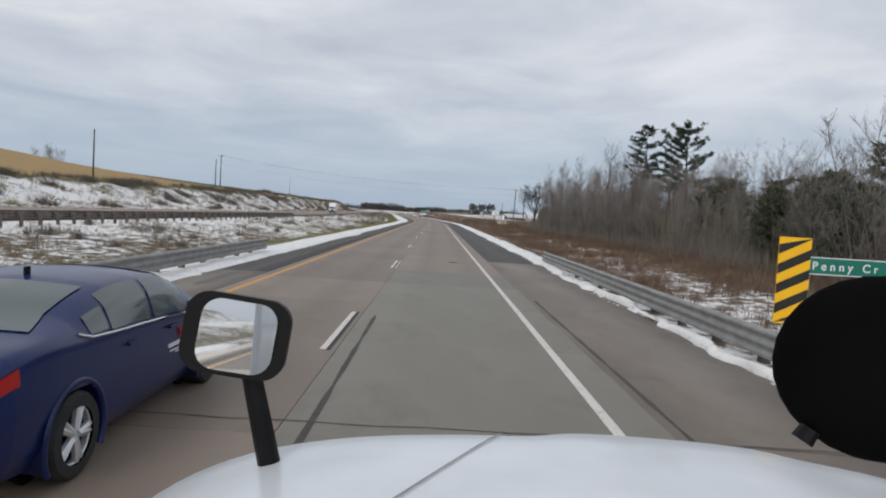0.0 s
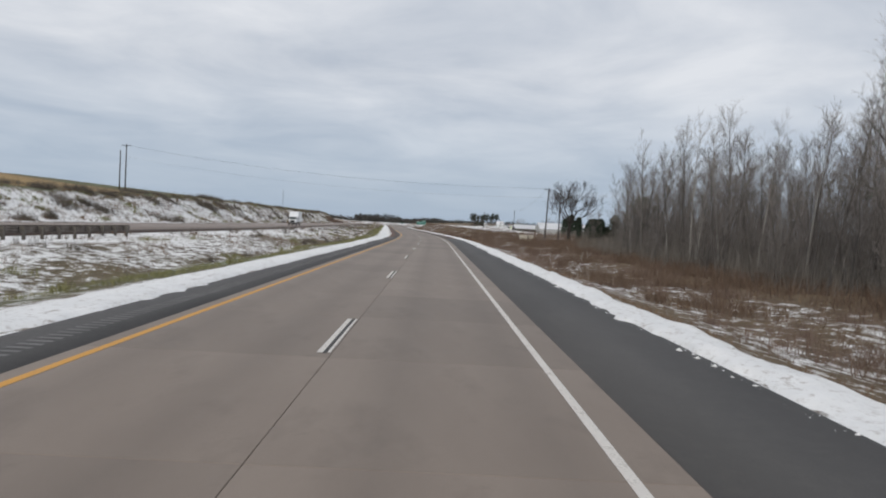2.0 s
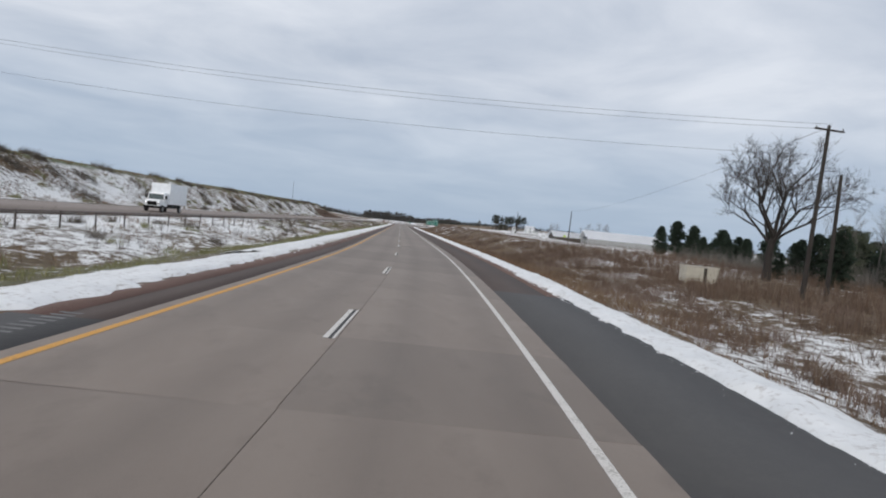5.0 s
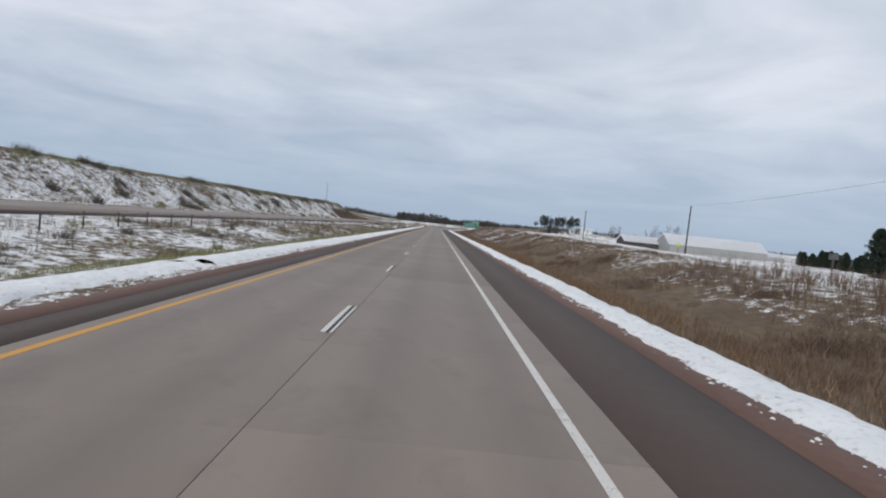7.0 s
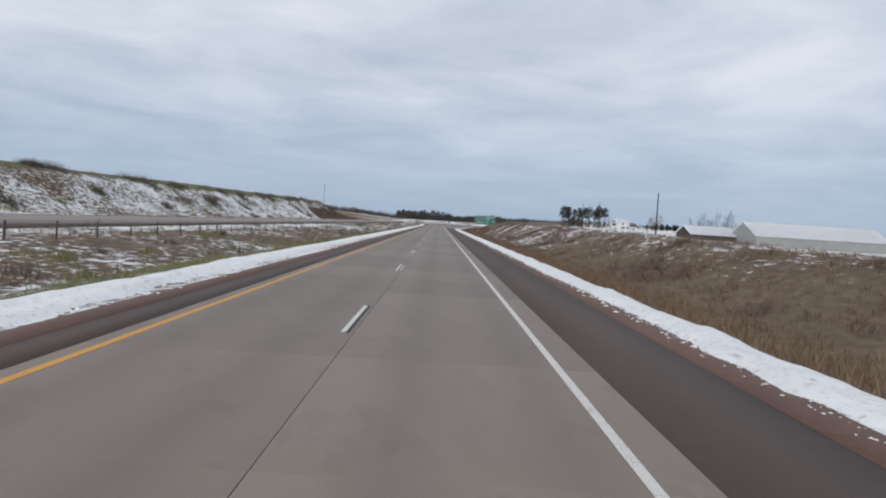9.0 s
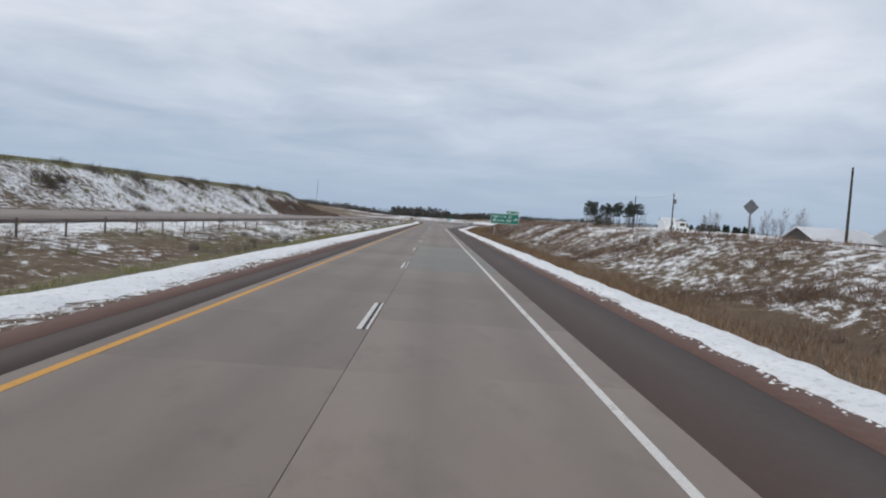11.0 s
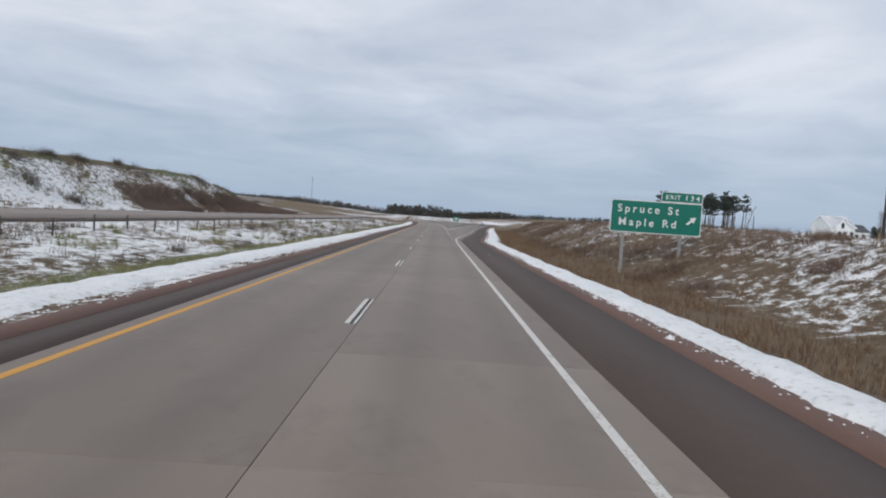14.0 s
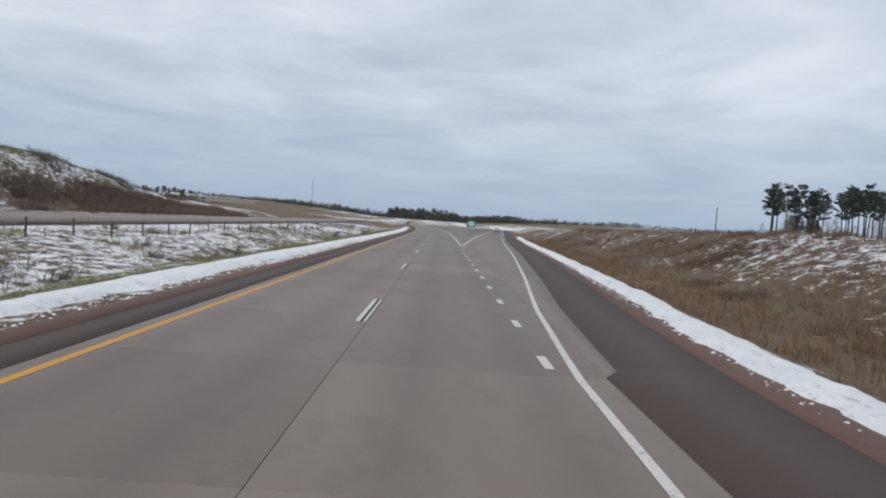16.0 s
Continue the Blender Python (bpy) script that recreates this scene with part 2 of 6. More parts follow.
def ground_material():
    m = Mat("winter_ground", 0.95)
    z = m.attr("zone")
    sep_z = m.n.new("ShaderNodeSeparateColor")
    m.l.new(z.outputs["Color"], sep_z.inputs[0])
    snow_a, green_a, gold_a = sep_z.outputs
    n1 = m.noise(0.16, 5.0, 0.6, (1, 0.55, 1))
    n2 = m.noise(1.7, 7.0, 0.68, (1, 0.72, 1))
    n3 = m.noise(9.0, 5.0, 0.65)
    brown = m.ramp(n2, (0.3, (0.098, 0.060, 0.036)), (0.5, (0.182, 0.118, 0.068)), (0.72, (0.285, 0.202, 0.122)))
    brown = m.mix(m.ramp(n1, (0.42, 0.0), (0.62, 0.5)), brown, (0.115, 0.062, 0.038))
    green = m.ramp(n2, (0.3, (0.095, 0.122, 0.050)), (0.7, (0.170, 0.205, 0.092)))
    gold = m.ramp(n2, (0.3, (0.40, 0.255, 0.10)), (0.7, (0.56, 0.385, 0.175)))
    base = m.mix(green_a, brown, green)
    base = m.mix(gold_a, base, gold)
    base = m.mix(m.math("MULTIPLY", n3, 0.5), base, (0.05, 0.035, 0.022))
    field = m.math("ADD", m.math("MULTIPLY", n2, 0.56), m.math("ADD", m.math("MULTIPLY", n1, 0.26), m.math("MULTIPLY", n3, 0.22)))
    # snow lies where the patchy field passes the local cover
    edge = m.math("SUBTRACT", m.math("ADD", field, m.math("MULTIPLY", snow_a, 0.40)), 0.775)
    mask = m.ramp(m.math("ADD", m.math("MULTIPLY", edge, 9.0), 0.5), (0.2, 0.0), (0.8, 1.0))
    snow = m.ramp(n3, (0.3, (0.78, 0.77, 0.755)), (0.7, (0.93, 0.92, 0.905)))
    m.colour(m.mix(mask, base, snow))
    m.bump(m.math("ADD", m.math("MULTIPLY", mask, 0.6), m.math("ADD", n2, n3)), 0.45, 0.08)
    return m.m


def concrete_material(name, lo, hi, wheel=0.34):
    m = Mat(name, 0.62)
    n1, n2, n3 = m.noise(0.5, 5, 0.6, (1, 0.35, 1)), m.noise(5.0, 5), m.noise(90.0, 2)
    col = m.ramp(n1, (0.3, lo), (0.7, hi))
    geo = m.n.new("ShaderNodeSeparateXYZ")
    m.l.new(m.co, geo.inputs[0])
    # darker wheel tracks
    path = m.math("ABSOLUTE", m.math("SUBTRACT", m.math("ABSOLUTE", geo.outputs["X"]), 0.88))
    track = m.ramp(m.math("ADD", path, m.math("MULTIPLY", n2, 0.3)), (0.15, wheel), (0.75, 0.0))
    col = m.mix(track, col, tuple(0.62 * c for c in lo))
    stain = m.noise(0.9, 6, 0.65, (1, 0.5, 1))
    col = m.mix(m.ramp(stain, (0.52, 0.0), (0.66, 0.45)), col, tuple(0.68 * c for c in lo))
    rnd = m.ramp(m.random(), (0.0, 0.88), (1.0, 1.12))
    col = m.mix(1.0, col, rnd, "MULTIPLY")
    col = m.mix(m.ramp(n3, (0.45, 0.0), (0.7, 0.30)), col, tuple(0.55 * c for c in lo))
    col = m.mix(m.ramp(n2, (0.60, 0.0), (0.75, 0.22)), col, tuple(0.6 * c for c in lo))
    m.colour(col)
    m.bump(n3, 0.25, 0.006)
    return m.m


def asphalt_material(name, lo, hi, dust, snowy=0.0):
    m = Mat(name, 0.78)
    n1, n2, n3 = m.noise(0.35, 5, 0.6, (1, 0.3, 1)), m.noise(4.0, 5), m.noise(120.0, 2)
    col = m.ramp(n1, (0.3, lo), (0.7, hi))
    col = m.mix(m.ramp(n2, (0.5, 0.0), (0.75, 0.5)), col, dust)
    col = m.mix(m.ramp(n3, (0.55, 0.0), (0.7, 0.5)), col, tuple(min(1, 2.0 * c) for c in hi))
    m.colour(col)
    m.bump(n3, 0.4, 0.008)
    return m.m


def snow_material(name, dirt=0.55):
    m = Mat(name, 0.75)
    n1, n2, n3 = m.noise(0.8, 5, 0.6), m.noise(6.0, 5, 0.65), m.noise(40.0, 3)
    col = m.ramp(n1, (0.3, (0.80, 0.795, 0.785)), (0.7, (0.92, 0.91, 0.895)))
    streak = m.noise(3.2, 6, 0.7, (1, 0.3, 1))
    col = m.mix(m.ramp(n2, (0.54, 0.0), (0.70, dirt)), col, (0.34, 0.28, 0.23))
    col = m.mix(m.ramp(streak, (0.60, 0.0), (0.68, dirt)), col, (0.24, 0.17, 0.125))
    m.colour(col)
    m.b.inputs["Subsurface Weight"].default_value = 0.0
    m.bump(m.math("ADD", n2, m.math("MULTIPLY", n3, 0.3)), 0.6, 0.05)
    return m.m


def paint_line(name, col, worn):
    m = Mat(name, 0.65)
    n1, n2 = m.noise(3.0, 5, 0.7), m.noise(45.0, 3)
    c = m.ramp(n1, (0.35, tuple(0.82 * x for x in col)), (0.65, col))
    c = m.mix(m.ramp(m.math("ADD", m.math("MULTIPLY", n1, 0.6), m.math("MULTIPLY", n2, 0.5)), (0.56, 0.0), (0.68, 0.75)), c, worn)
    m.colour(c)
    return m.m


def blade_material(name, *cols):
    """Dry stalks: each stalk its own shade."""
    m = Mat(name, 0.9)
    n = len(cols) - 1
    m.colour(m.ramp(m.island(), *[(i / n, c) for i, c in enumerate(cols)]))
    return m.m


def bark(name, a, b, marks=None):
    m = Mat(name, 0.9)
    n1, n2 = m.noise(2.0, 5, 0.6, (1, 1, 0.25)), m.noise(14.0, 4, 0.6, (1, 1, 0.4))
    c = m.ramp(n1, (0.3, a), (0.7, b))
    if marks:
        c = m.mix(m.ramp(m.noise(5.0, 4, 0.6, (1, 1, 3)), (0.58, 0.0), (0.66, 0.85)), c, marks)
    m.colour(m.mix(m.math("MULTIPLY", n2, 0.5), c, tuple(0.5 * x for x in a)))
    m.bump(n2, 0.5, 0.02)
    return m.m


M_GROUND = ground_material()
M_SLAB = concrete_material("road_concrete", (0.214, 0.166, 0.132), (0.272, 0.216, 0.174))
M_SLAB_PATCH = concrete_material("newer_concrete", (0.196, 0.180, 0.148), (0.250, 0.231, 0.190), 0.08)
M_ROAD_FAR = concrete_material("distant_concrete", (0.232, 0.182, 0.150), (0.288, 0.230, 0.193), 0.0)
M_JOINT = speckled("joint_filler", (0.115, 0.094, 0.078), (0.150, 0.124, 0.104), 4.0)
M_CRACK = speckled("tarry_crack", (0.060, 0.052, 0.046), (0.085, 0.074, 0.066), 4.0)
M_ASPHALT = asphalt_material("grey_asphalt", (0.060, 0.056, 0.054), (0.088, 0.082, 0.078), (0.10, 0.092, 0.085))
M_ASPHALT_RED = asphalt_material("reddish_asphalt", (0.062, 0.041, 0.032), (0.089, 0.059, 0.046), (0.102, 0.064, 0.049))
M_GRAVEL = asphalt_material("red_gravel", (0.112, 0.058, 0.042), (0.168, 0.090, 0.064), (0.185, 0.110, 0.080))
M_SNOW = snow_material("roadside_snow")
M_SNOW_ROOF = Mat("roof_snow", 0.8)
M_SNOW_ROOF.colour(M_SNOW_ROOF.ramp(M_SNOW_ROOF.noise(0.5), (0.3, (0.90, 0.91, 0.93)), (0.7, (0.97, 0.97, 0.98)))).bump(M_SNOW_ROOF.noise(3.0), 0.2, 0.03)
M_SNOW_ROOF = M_SNOW_ROOF.m
M_WHITE = paint_line("white_line", (0.80, 0.75, 0.69), (0.26, 0.22, 0.18))
M_YELLOW = paint_line("yellow_line", (0.76, 0.37, 0.06), (0.40, 0.22, 0.08))
M_BLACKLINE = speckled("black_contrast_paint", (0.035, 0.033, 0.032), (0.06, 0.056, 0.052), 5.0)
M_STEEL = speckled("galvanised_steel", (0.25, 0.247, 0.238), (0.36, 0.357, 0.345), 3.0, 0.55, 0.1, 0.2)
M_POST = speckled("weathered_timber_post", (0.10, 0.085, 0.07), (0.17, 0.15, 0.13), 5.0)
M_RUST = speckled("dark_steel_post", (0.06, 0.05, 0.045), (0.11, 0.085, 0.07), 5.0, 0.7, 0.2, 0.3)
M_POLE = bark("utility_pole_wood", (0.030, 0.024, 0.021), (0.058, 0.048, 0.041))
M_WIRE = speckled("wire", (0.03, 0.03, 0.032), (0.05, 0.05, 0.052), 2.0, 0.6)
M_GREEN = speckled("green_sign_sheeting", (0.001, 0.150, 0.110), (0.002, 0.170, 0.126), 1.2, 0.45, 0.02, 0.0, 8.0)
M_SIGNWHITE = speckled("white_sign_sheeting", (0.72, 0.74, 0.74), (0.80, 0.81, 0.80), 3.0, 0.45, 0.02)
M_SIGNYELLOW = speckled("yellow_sign_sheeting", (0.93, 0.50, 0.006), (0.97, 0.55, 0.010), 3.0, 0.45, 0.02)
M_SIGNLIME = speckled("lime_sign_sheeting", (0.55, 0.72, 0.03), (0.6, 0.76, 0.04), 3.0, 0.45, 0.02)
M_SIGNBLACK = speckled("black_sign_sheeting", (0.012, 0.012, 0.012), (0.022, 0.022, 0.022), 3.0, 0.5, 0.02)
M_SIGNBACK = speckled("bare_aluminium", (0.10, 0.105, 0.11), (0.16, 0.165, 0.17), 3.0, 0.55, 0.05, 0.3)
M_GRASS = blade_material("dry_grass", (0.092, 0.052, 0.031), (0.150, 0.092, 0.054), (0.20, 0.132, 0.08), (0.30, 0.22, 0.14))
M_GRASSGREEN = blade_material("green_grass", (0.115, 0.122, 0.050), (0.195, 0.195, 0.085), (0.31, 0.28, 0.14))
M_BRUSH = blade_material("bare_brush", (0.078, 0.048, 0.034), (0.128, 0.080, 0.054), (0.175, 0.122, 0.084), (0.110, 0.082, 0.062))
M_BRUSHHILL = blade_material("grey_red_brush", (0.125, 0.086, 0.068), (0.180, 0.126, 0.100), (0.235, 0.175, 0.142))
M_BRUSHGREY = blade_material("grey_brush", (0.070, 0.057, 0.047), (0.115, 0.095, 0.077), (0.165, 0.145, 0.118))
M_BARK = bark("grey_bark", (0.085, 0.076, 0.069), (0.165, 0.149, 0.138))
M_BIRCH = bark("birch_bark", (0.30, 0.285, 0.26), (0.44, 0.42, 0.39), (0.05, 0.042, 0.038))
M_OAKBARK = bark("oak_bark", (0.026, 0.021, 0.018), (0.050, 0.041, 0.035))
M_TWIG = blade_material("bare_twigs", (0.110, 0.096, 0.088), (0.185, 0.165, 0.152), (0.262, 0.240, 0.225))
M_TWIGDARK = blade_material("dark_twigs", (0.030, 0.025, 0.022), (0.050, 0.042, 0.037), (0.075, 0.064, 0.056))
M_NEEDLE = blade_material("pine_needles", (0.016, 0.030, 0.018), (0.030, 0.052, 0.028), (0.048, 0.072, 0.038))
M_NEEDLEGREY = blade_material("grey_green_needles", (0.034, 0.044, 0.036), (0.054, 0.066, 0.053), (0.080, 0.090, 0.076))
M_THICKET = blade_material("thicket_stems", (0.100, 0.090, 0.078), (0.158, 0.142, 0.126), (0.225, 0.205, 0.182))
M_NEEDLEDARK = blade_material("spruce_needles", (0.012, 0.022, 0.015), (0.022, 0.038, 0.022), (0.034, 0.052, 0.030))
M_FARWOOD = blade_material("distant_trees", (0.024, 0.030, 0.026), (0.045, 0.048, 0.042), (0.075, 0.068, 0.060))
M_FARBARE = blade_material("distant_bare_trees", (0.060, 0.054, 0.050), (0.095, 0.085, 0.080), (0.13, 0.118, 0.11))

# ---- ground: one sheet to the horizon ----


def zone(s, d):
    """Cover of the ground: snow, green, golden stubble."""
    e = d - ramp_edge(s)
    f = -d
    e2 = e - np.interp(s, [340, 375], [2.6, 0.0]) * np.clip((e - 7) / 3, 0, 1)
    right = np.interp(e2, [4.4, 5.2, 8.5, 10.5, 15, 20, 24, 40], [0.75, 0.34, 0.10, 0.50, 0.60, 0.66, 0.72, 0.74])
    right = right + np.interp(s, [240, 300, 380, 430, 500, 545, 640], [-0.05, -0.04, -0.01, 0.01, -0.08, -0.17, -0.18]) * np.interp(e, [8, 10, 22, 26], [0, 1, 1, 0])
    wood = np.interp(e, [4.4, 5.2, 7.0, 12, 17, 22], [0.75, 0.42, 0.61, 0.64, 0.32, 0.10])
    k = np.interp(s, [175, 235], [0, 1])
    snow_r = wood * (1 - k) + right * k
    snow_l = np.interp(f, [9, 11.5, 12.5, 15, 18, 23, 29, 45, 47, 50, 57, 60, 63], [0.6, 0.62, 0.40, 0.48, 0.57, 0.62, 0.80, 0.6, 0.60, 0.66, 0.60, 0.26, 0.05])
    snow_l = snow_l + np.interp(s, [0, 40, 70, 190, 260], [-0.02, 0.0, 0.08, 0.08, 0.0]) * np.interp(f, [11, 14, 56, 60], [0, 1, 1, 0]) + np.interp(s, [190, 240, 480, 560], [0.0, 0.05, 0.06, 0.10]) * np.interp(f, [46, 48, 57, 60], [0, 1, 1, 0])
    snow_l = snow_l - np.interp(s, [260, 330], [0.0, 0.05]) * np.interp(f, [20, 24, 30, 31], [0, 1, 1, 0])
    snow_l = snow_l + np.interp(s, [440, 490], [0.0, 0.10]) * np.interp(f, [12, 14, 30, 31], [0, 1, 1, 0])
    snow_l = snow_l - np.interp(s, [525, 550, 640], [0.0, 0.22, 0.22]) * np.interp(f, [45, 47, 51, 55], [0, 1, 1, 0])
    snow = np.where(d > -3, snow_r, snow_l)
    # farther on, brown fields with drifts of snow between them
    far = np.interp(s, [630, 720], [0, 1])
    snow = snow * (1 - far) + far * (0.50 + 0.42 * fbm(s / 110.0, d / 34.0, 15))
    snow = snow + 0.16 * fbm(s / 13.0, d / 6.0, 8)
    green = np.where(d < -3, np.interp(f, [11.2, 12.2, 14.0, 16.0, 55.5, 58.0], [0, 0.95, 0.95, 0.25, 0.15, 1.0]), 0.12)
    green = green * np.clip(0.65 + 0.6 * fbm(s / 7.0, d / 5.0, 9), 0, 1)
    gold = np.where(d < -60.5, np.interp(s, [175, 215], [1, 0]), 0.0)
    gold = np.maximum(gold, 0.12 * far)
    green = green * (1 - gold) * (1 - 0.85 * far)
    return np.clip(snow, 0, 1), green, gold


sg = np.concatenate([np.arange(-300, -40, 10), np.arange(-40, 640, 0.6), np.arange(640, 900, 4), np.arange(900, 4200, 40)])
dg = np.concatenate([np.arange(-1800, -160, 40), np.arange(-160, -64, 3), np.arange(-64, -44, 0.6), np.arange(-44, -29, 1.0), np.arange(-29, -8, 0.45),
                     [-8.2, -6, -3.5, -2, 0, 2.0, 2.6], np.arange(3.0, 26, 0.45), np.arange(26, 60, 2), np.arange(60, 160, 5), np.arange(160, 1800, 40)])
SS, DD = np.meshgrid(sg, dg, indexing="ij")
gx, gy = curves(SS, DD)
gz = land(SS, DD)
# far country rolls gently
gz = gz + far_rise(SS, DD)
gv = np.stack([gx, gy, gz], -1).reshape(-1, 3)
gi = np.arange(SS.size).reshape(SS.shape)
gf = np.stack([gi[:-1, :-1], gi[:-1, 1:], gi[1:, 1:], gi[1:, :-1]], -1).reshape(-1, 4)
g_mesh = fast_mesh("ground", gv, gf, M_GROUND, True)
zs, zg, zo = zone(SS, DD)
col = np.stack([zs, zg, zo, np.ones_like(zs)], -1).astype(np.float32)
g_mesh.color_attributes.new("zone", "FLOAT_COLOR", "POINT").data.foreach_set("color", col.ravel())
tagged(new("ground", g_mesh), "brown winter grass under thin patchy snow", "ground", kind="structure")

# ---- carriageways ----
YEL = -7.0  # yellow edge line
road = tagged(band("road", -60, 1500, [YEL - 0.35, 0.55], [-0.012, -0.012], M_JOINT, thick=0.3), "worn grey-brown concrete carriageway", "road", kind="structure")
far_road = band("road_far_end", 600, 1500, [YEL - 0.35, 0.55], [0.0, 0.0], M_ROAD_FAR)
tagged(far_road, "grey concrete carriageway running on", "road", kind="structure")
M_STAINED = concrete_material("stained_concrete", (0.150, 0.120, 0.098), (0.235, 0.200, 0.168), 0.0)
tagged(band("shoulder_0", -60, 35, [0.56, 3.25], [0.0, -0.03], M_STAINED, thick=0.25), "stained light brown concrete shoulder", "shoulder", kind="structure")
tagged(band("shoulder_1", 35, 178, [0.56, 3.25], [0.0, -0.03], M_ASPHALT, thick=0.25), "dark grey asphalt shoulder", "shoulder", kind="structure")
tagged(band("shoulder_2", 178, 484, [0.56, 2.6], [0.0, -0.025], M_ASPHALT_RED, thick=0.25), "reddish-brown asphalt shoulder", "shoulder", kind="structure")
tagged(band("ramp", 484, 1000, [0.55, lambda s: np.where(s < 497.2, 0.56, ramp_edge(s) + 0.68)], [0.001, 0.001], M_ROAD_FAR, 0.5, thick=0.3), "grey concrete exit ramp", "road", kind="structure")
tagged(band("shoulder_3", 484, 1000, [lambda s: np.where(s < 497.2, 0.57, ramp_edge(s) + 0.69), lambda s: ramp_edge(s) + 2.6], [0.0, -0.025], M_ASPHALT_RED, 0.5, thick=0.25),
       "reddish-brown asphalt ramp shoulder", "shoulder", kind="structure")
tagged(band("gravel_edge_right", 178, 1000, [lambda s: ramp_edge(s) + 2.58, lambda s: ramp_edge(s) + 3.75], [-0.018, -0.07], M_GRAVEL, 2.0, thick=0.2), "loose red gravel edge", "gravel", kind="structure")
tagged(band("shoulder_6", -60, 24, [-9.0, YEL - 0.36], [-0.03, 0.0], M_STAINED, thick=0.25), "stained grey-brown concrete inner shoulder", "shoulder", kind="structure")
tagged(band("shoulder_4", 24, 165, [-9.0, YEL - 0.36], [-0.03, 0.0], M_ASPHALT, thick=0.25), "dark grey asphalt inner shoulder", "shoulder", kind="structure")
tagged(band("shoulder_5", 165, 1500, [-8.25, YEL - 0.36], [-0.02, 0.0], M_ASPHALT_RED, thick=0.25), "reddish-brown asphalt inner shoulder", "shoulder", kind="structure")
tagged(band("gravel_edge_left", 165, 1500, [-9.55, -8.24], [-0.09, -0.012], M_GRAVEL, 2.0, thick=0.2), "loose red gravel edge", "gravel", kind="structure")
tagged(band("road_opposite", -120, 1500, [-41.2, -32.8], [0.40, 0.12], M_ROAD_FAR, thick=0.3), "worn grey concrete opposite carriageway", "road", kind="structure")
tagged(band("shoulder_opposite_near", -120, 1500, [-32.79, -31.5], [0.11, 0.07], M_ASPHALT_RED, thick=0.3), "brown asphalt shoulder of the opposite road", "shoulder", kind="structure")
tagged(band("shoulder_opposite_far", -120, 1500, [-43.6, -41.21], [0.36, 0.40], M_ASPHALT_RED, thick=0.3), "brown asphalt shoulder of the opposite road", "shoulder", kind="structure")

# markings
tagged(band("edge_line_right", -60, 489, [-0.11, 0.02], [0.004, 0.004], M_WHITE, 2.0), "solid white edge line", "road line", kind="structure")
tagged(band("edge_line_ramp", 488.7, 1000, [lambda s: ramp_edge(s) - 0.10, lambda s: ramp_edge(s) + 0.03], [0.006, 0.006], M_WHITE, 2.0), "solid white edge line bending into the ramp", "road line", kind="structure")
tagged(band("edge_line_yellow", -60, 1500, [YEL - 0.075, YEL + 0.075], [0.004, 0.004], M_YELLOW, 2.0), "solid yellow edge line", "road line", kind="structure")
tagged(band("edge_line_opposite", -120, 1500, [-33.1, -32.95], [0.125, 0.123], M_YELLOW), "solid yellow edge line", "road line", kind="structure")
tagged(band("edge_line_opposite_far", -120, 1500, [-41.0, -40.85], [0.397, 0.392], M_WHITE), "solid white edge line", "road line", kind="structure")
tagged(band("gore_line_left", 551, 1500, [-0.10, 0.08], [0.005, 0.005], M_WHITE, 2.0), "solid white gore line", "road line", kind="structure")
tagged(band("gore_line_right", 551, 1000, [lambda s: np.maximum(ramp_edge(s) - 4.6, 0) * 1.0 - 0.08, lambda s: np.maximum(ramp_edge(s) - 4.6, 0) + 0.12], [0.007, 0.007], M_WHITE, 2.0), "solid white gore line", "road line", kind="structure")
gore = band("gore_island", 585, 1000, [0.9, lambda s: np.maximum(ramp_edge(s) - 6.2, 1.0)], [0.02, 0.02], speckled("snowy_gore", (0.12, 0.085, 0.05), (0.42, 0.40, 0.38), 0.5, 0.95), 2.0, thick=0.05)
tagged(gore, "snow-dusted grass island between road and ramp", "verge", kind="structure")


def strip_piece(name, w, l, material, z=0.004):
    me = bpy.data.meshes.new(name)
    me.from_pydata([(-w / 2, 0, z), (w / 2, 0, z), (w / 2, l, z), (-w / 2, l, z)], [], [(0, 1, 2, 3)])
    me.materials.append(material)
    return me


dash_mesh = strip_piece("lane_dash", 0.10, 3.81, M_WHITE, 0.006)
dark_mesh = strip_piece("contrast_stripe", 0.07, 3.9, M_BLACKLINE, 0.005)
for k in range(-3, 66):
    s0 = 13.0 + k * 15.24
    o = new("lane_dash", dash_mesh)
    o.matrix_world = place(s0, -3.70)
    tagged(o, "white lane dash with a worn black edge", "road line", "lane dashes", "structure")
    c = new("contrast_stripe", dark_mesh)
    c.parent = o
    c.location = (0.085, -0.05, 0)
    if k % 3:
        c2 = new("second_stripe", strip_piece("second_stripe", 0.05, 3.8, M_WHITE, 0.0055) if k == -2 else bpy.data.meshes["second_stripe"])
        c2.parent = o
        c2.location = (0.145, 0.02, 0)
dot_mesh = strip_piece("dotted_line", 0.16, 1.0, M_WHITE, 0.006)
for k in range(12):
    o = new("dotted_line", dot_mesh)
    o.matrix_world = place(497.3 + 4.1 * k, -0.24)
    tagged(o, "short white dotted lane line", "road line", "dotted lane lines", "structure")

# sealed cracks and patches
rc = random.Random(5)


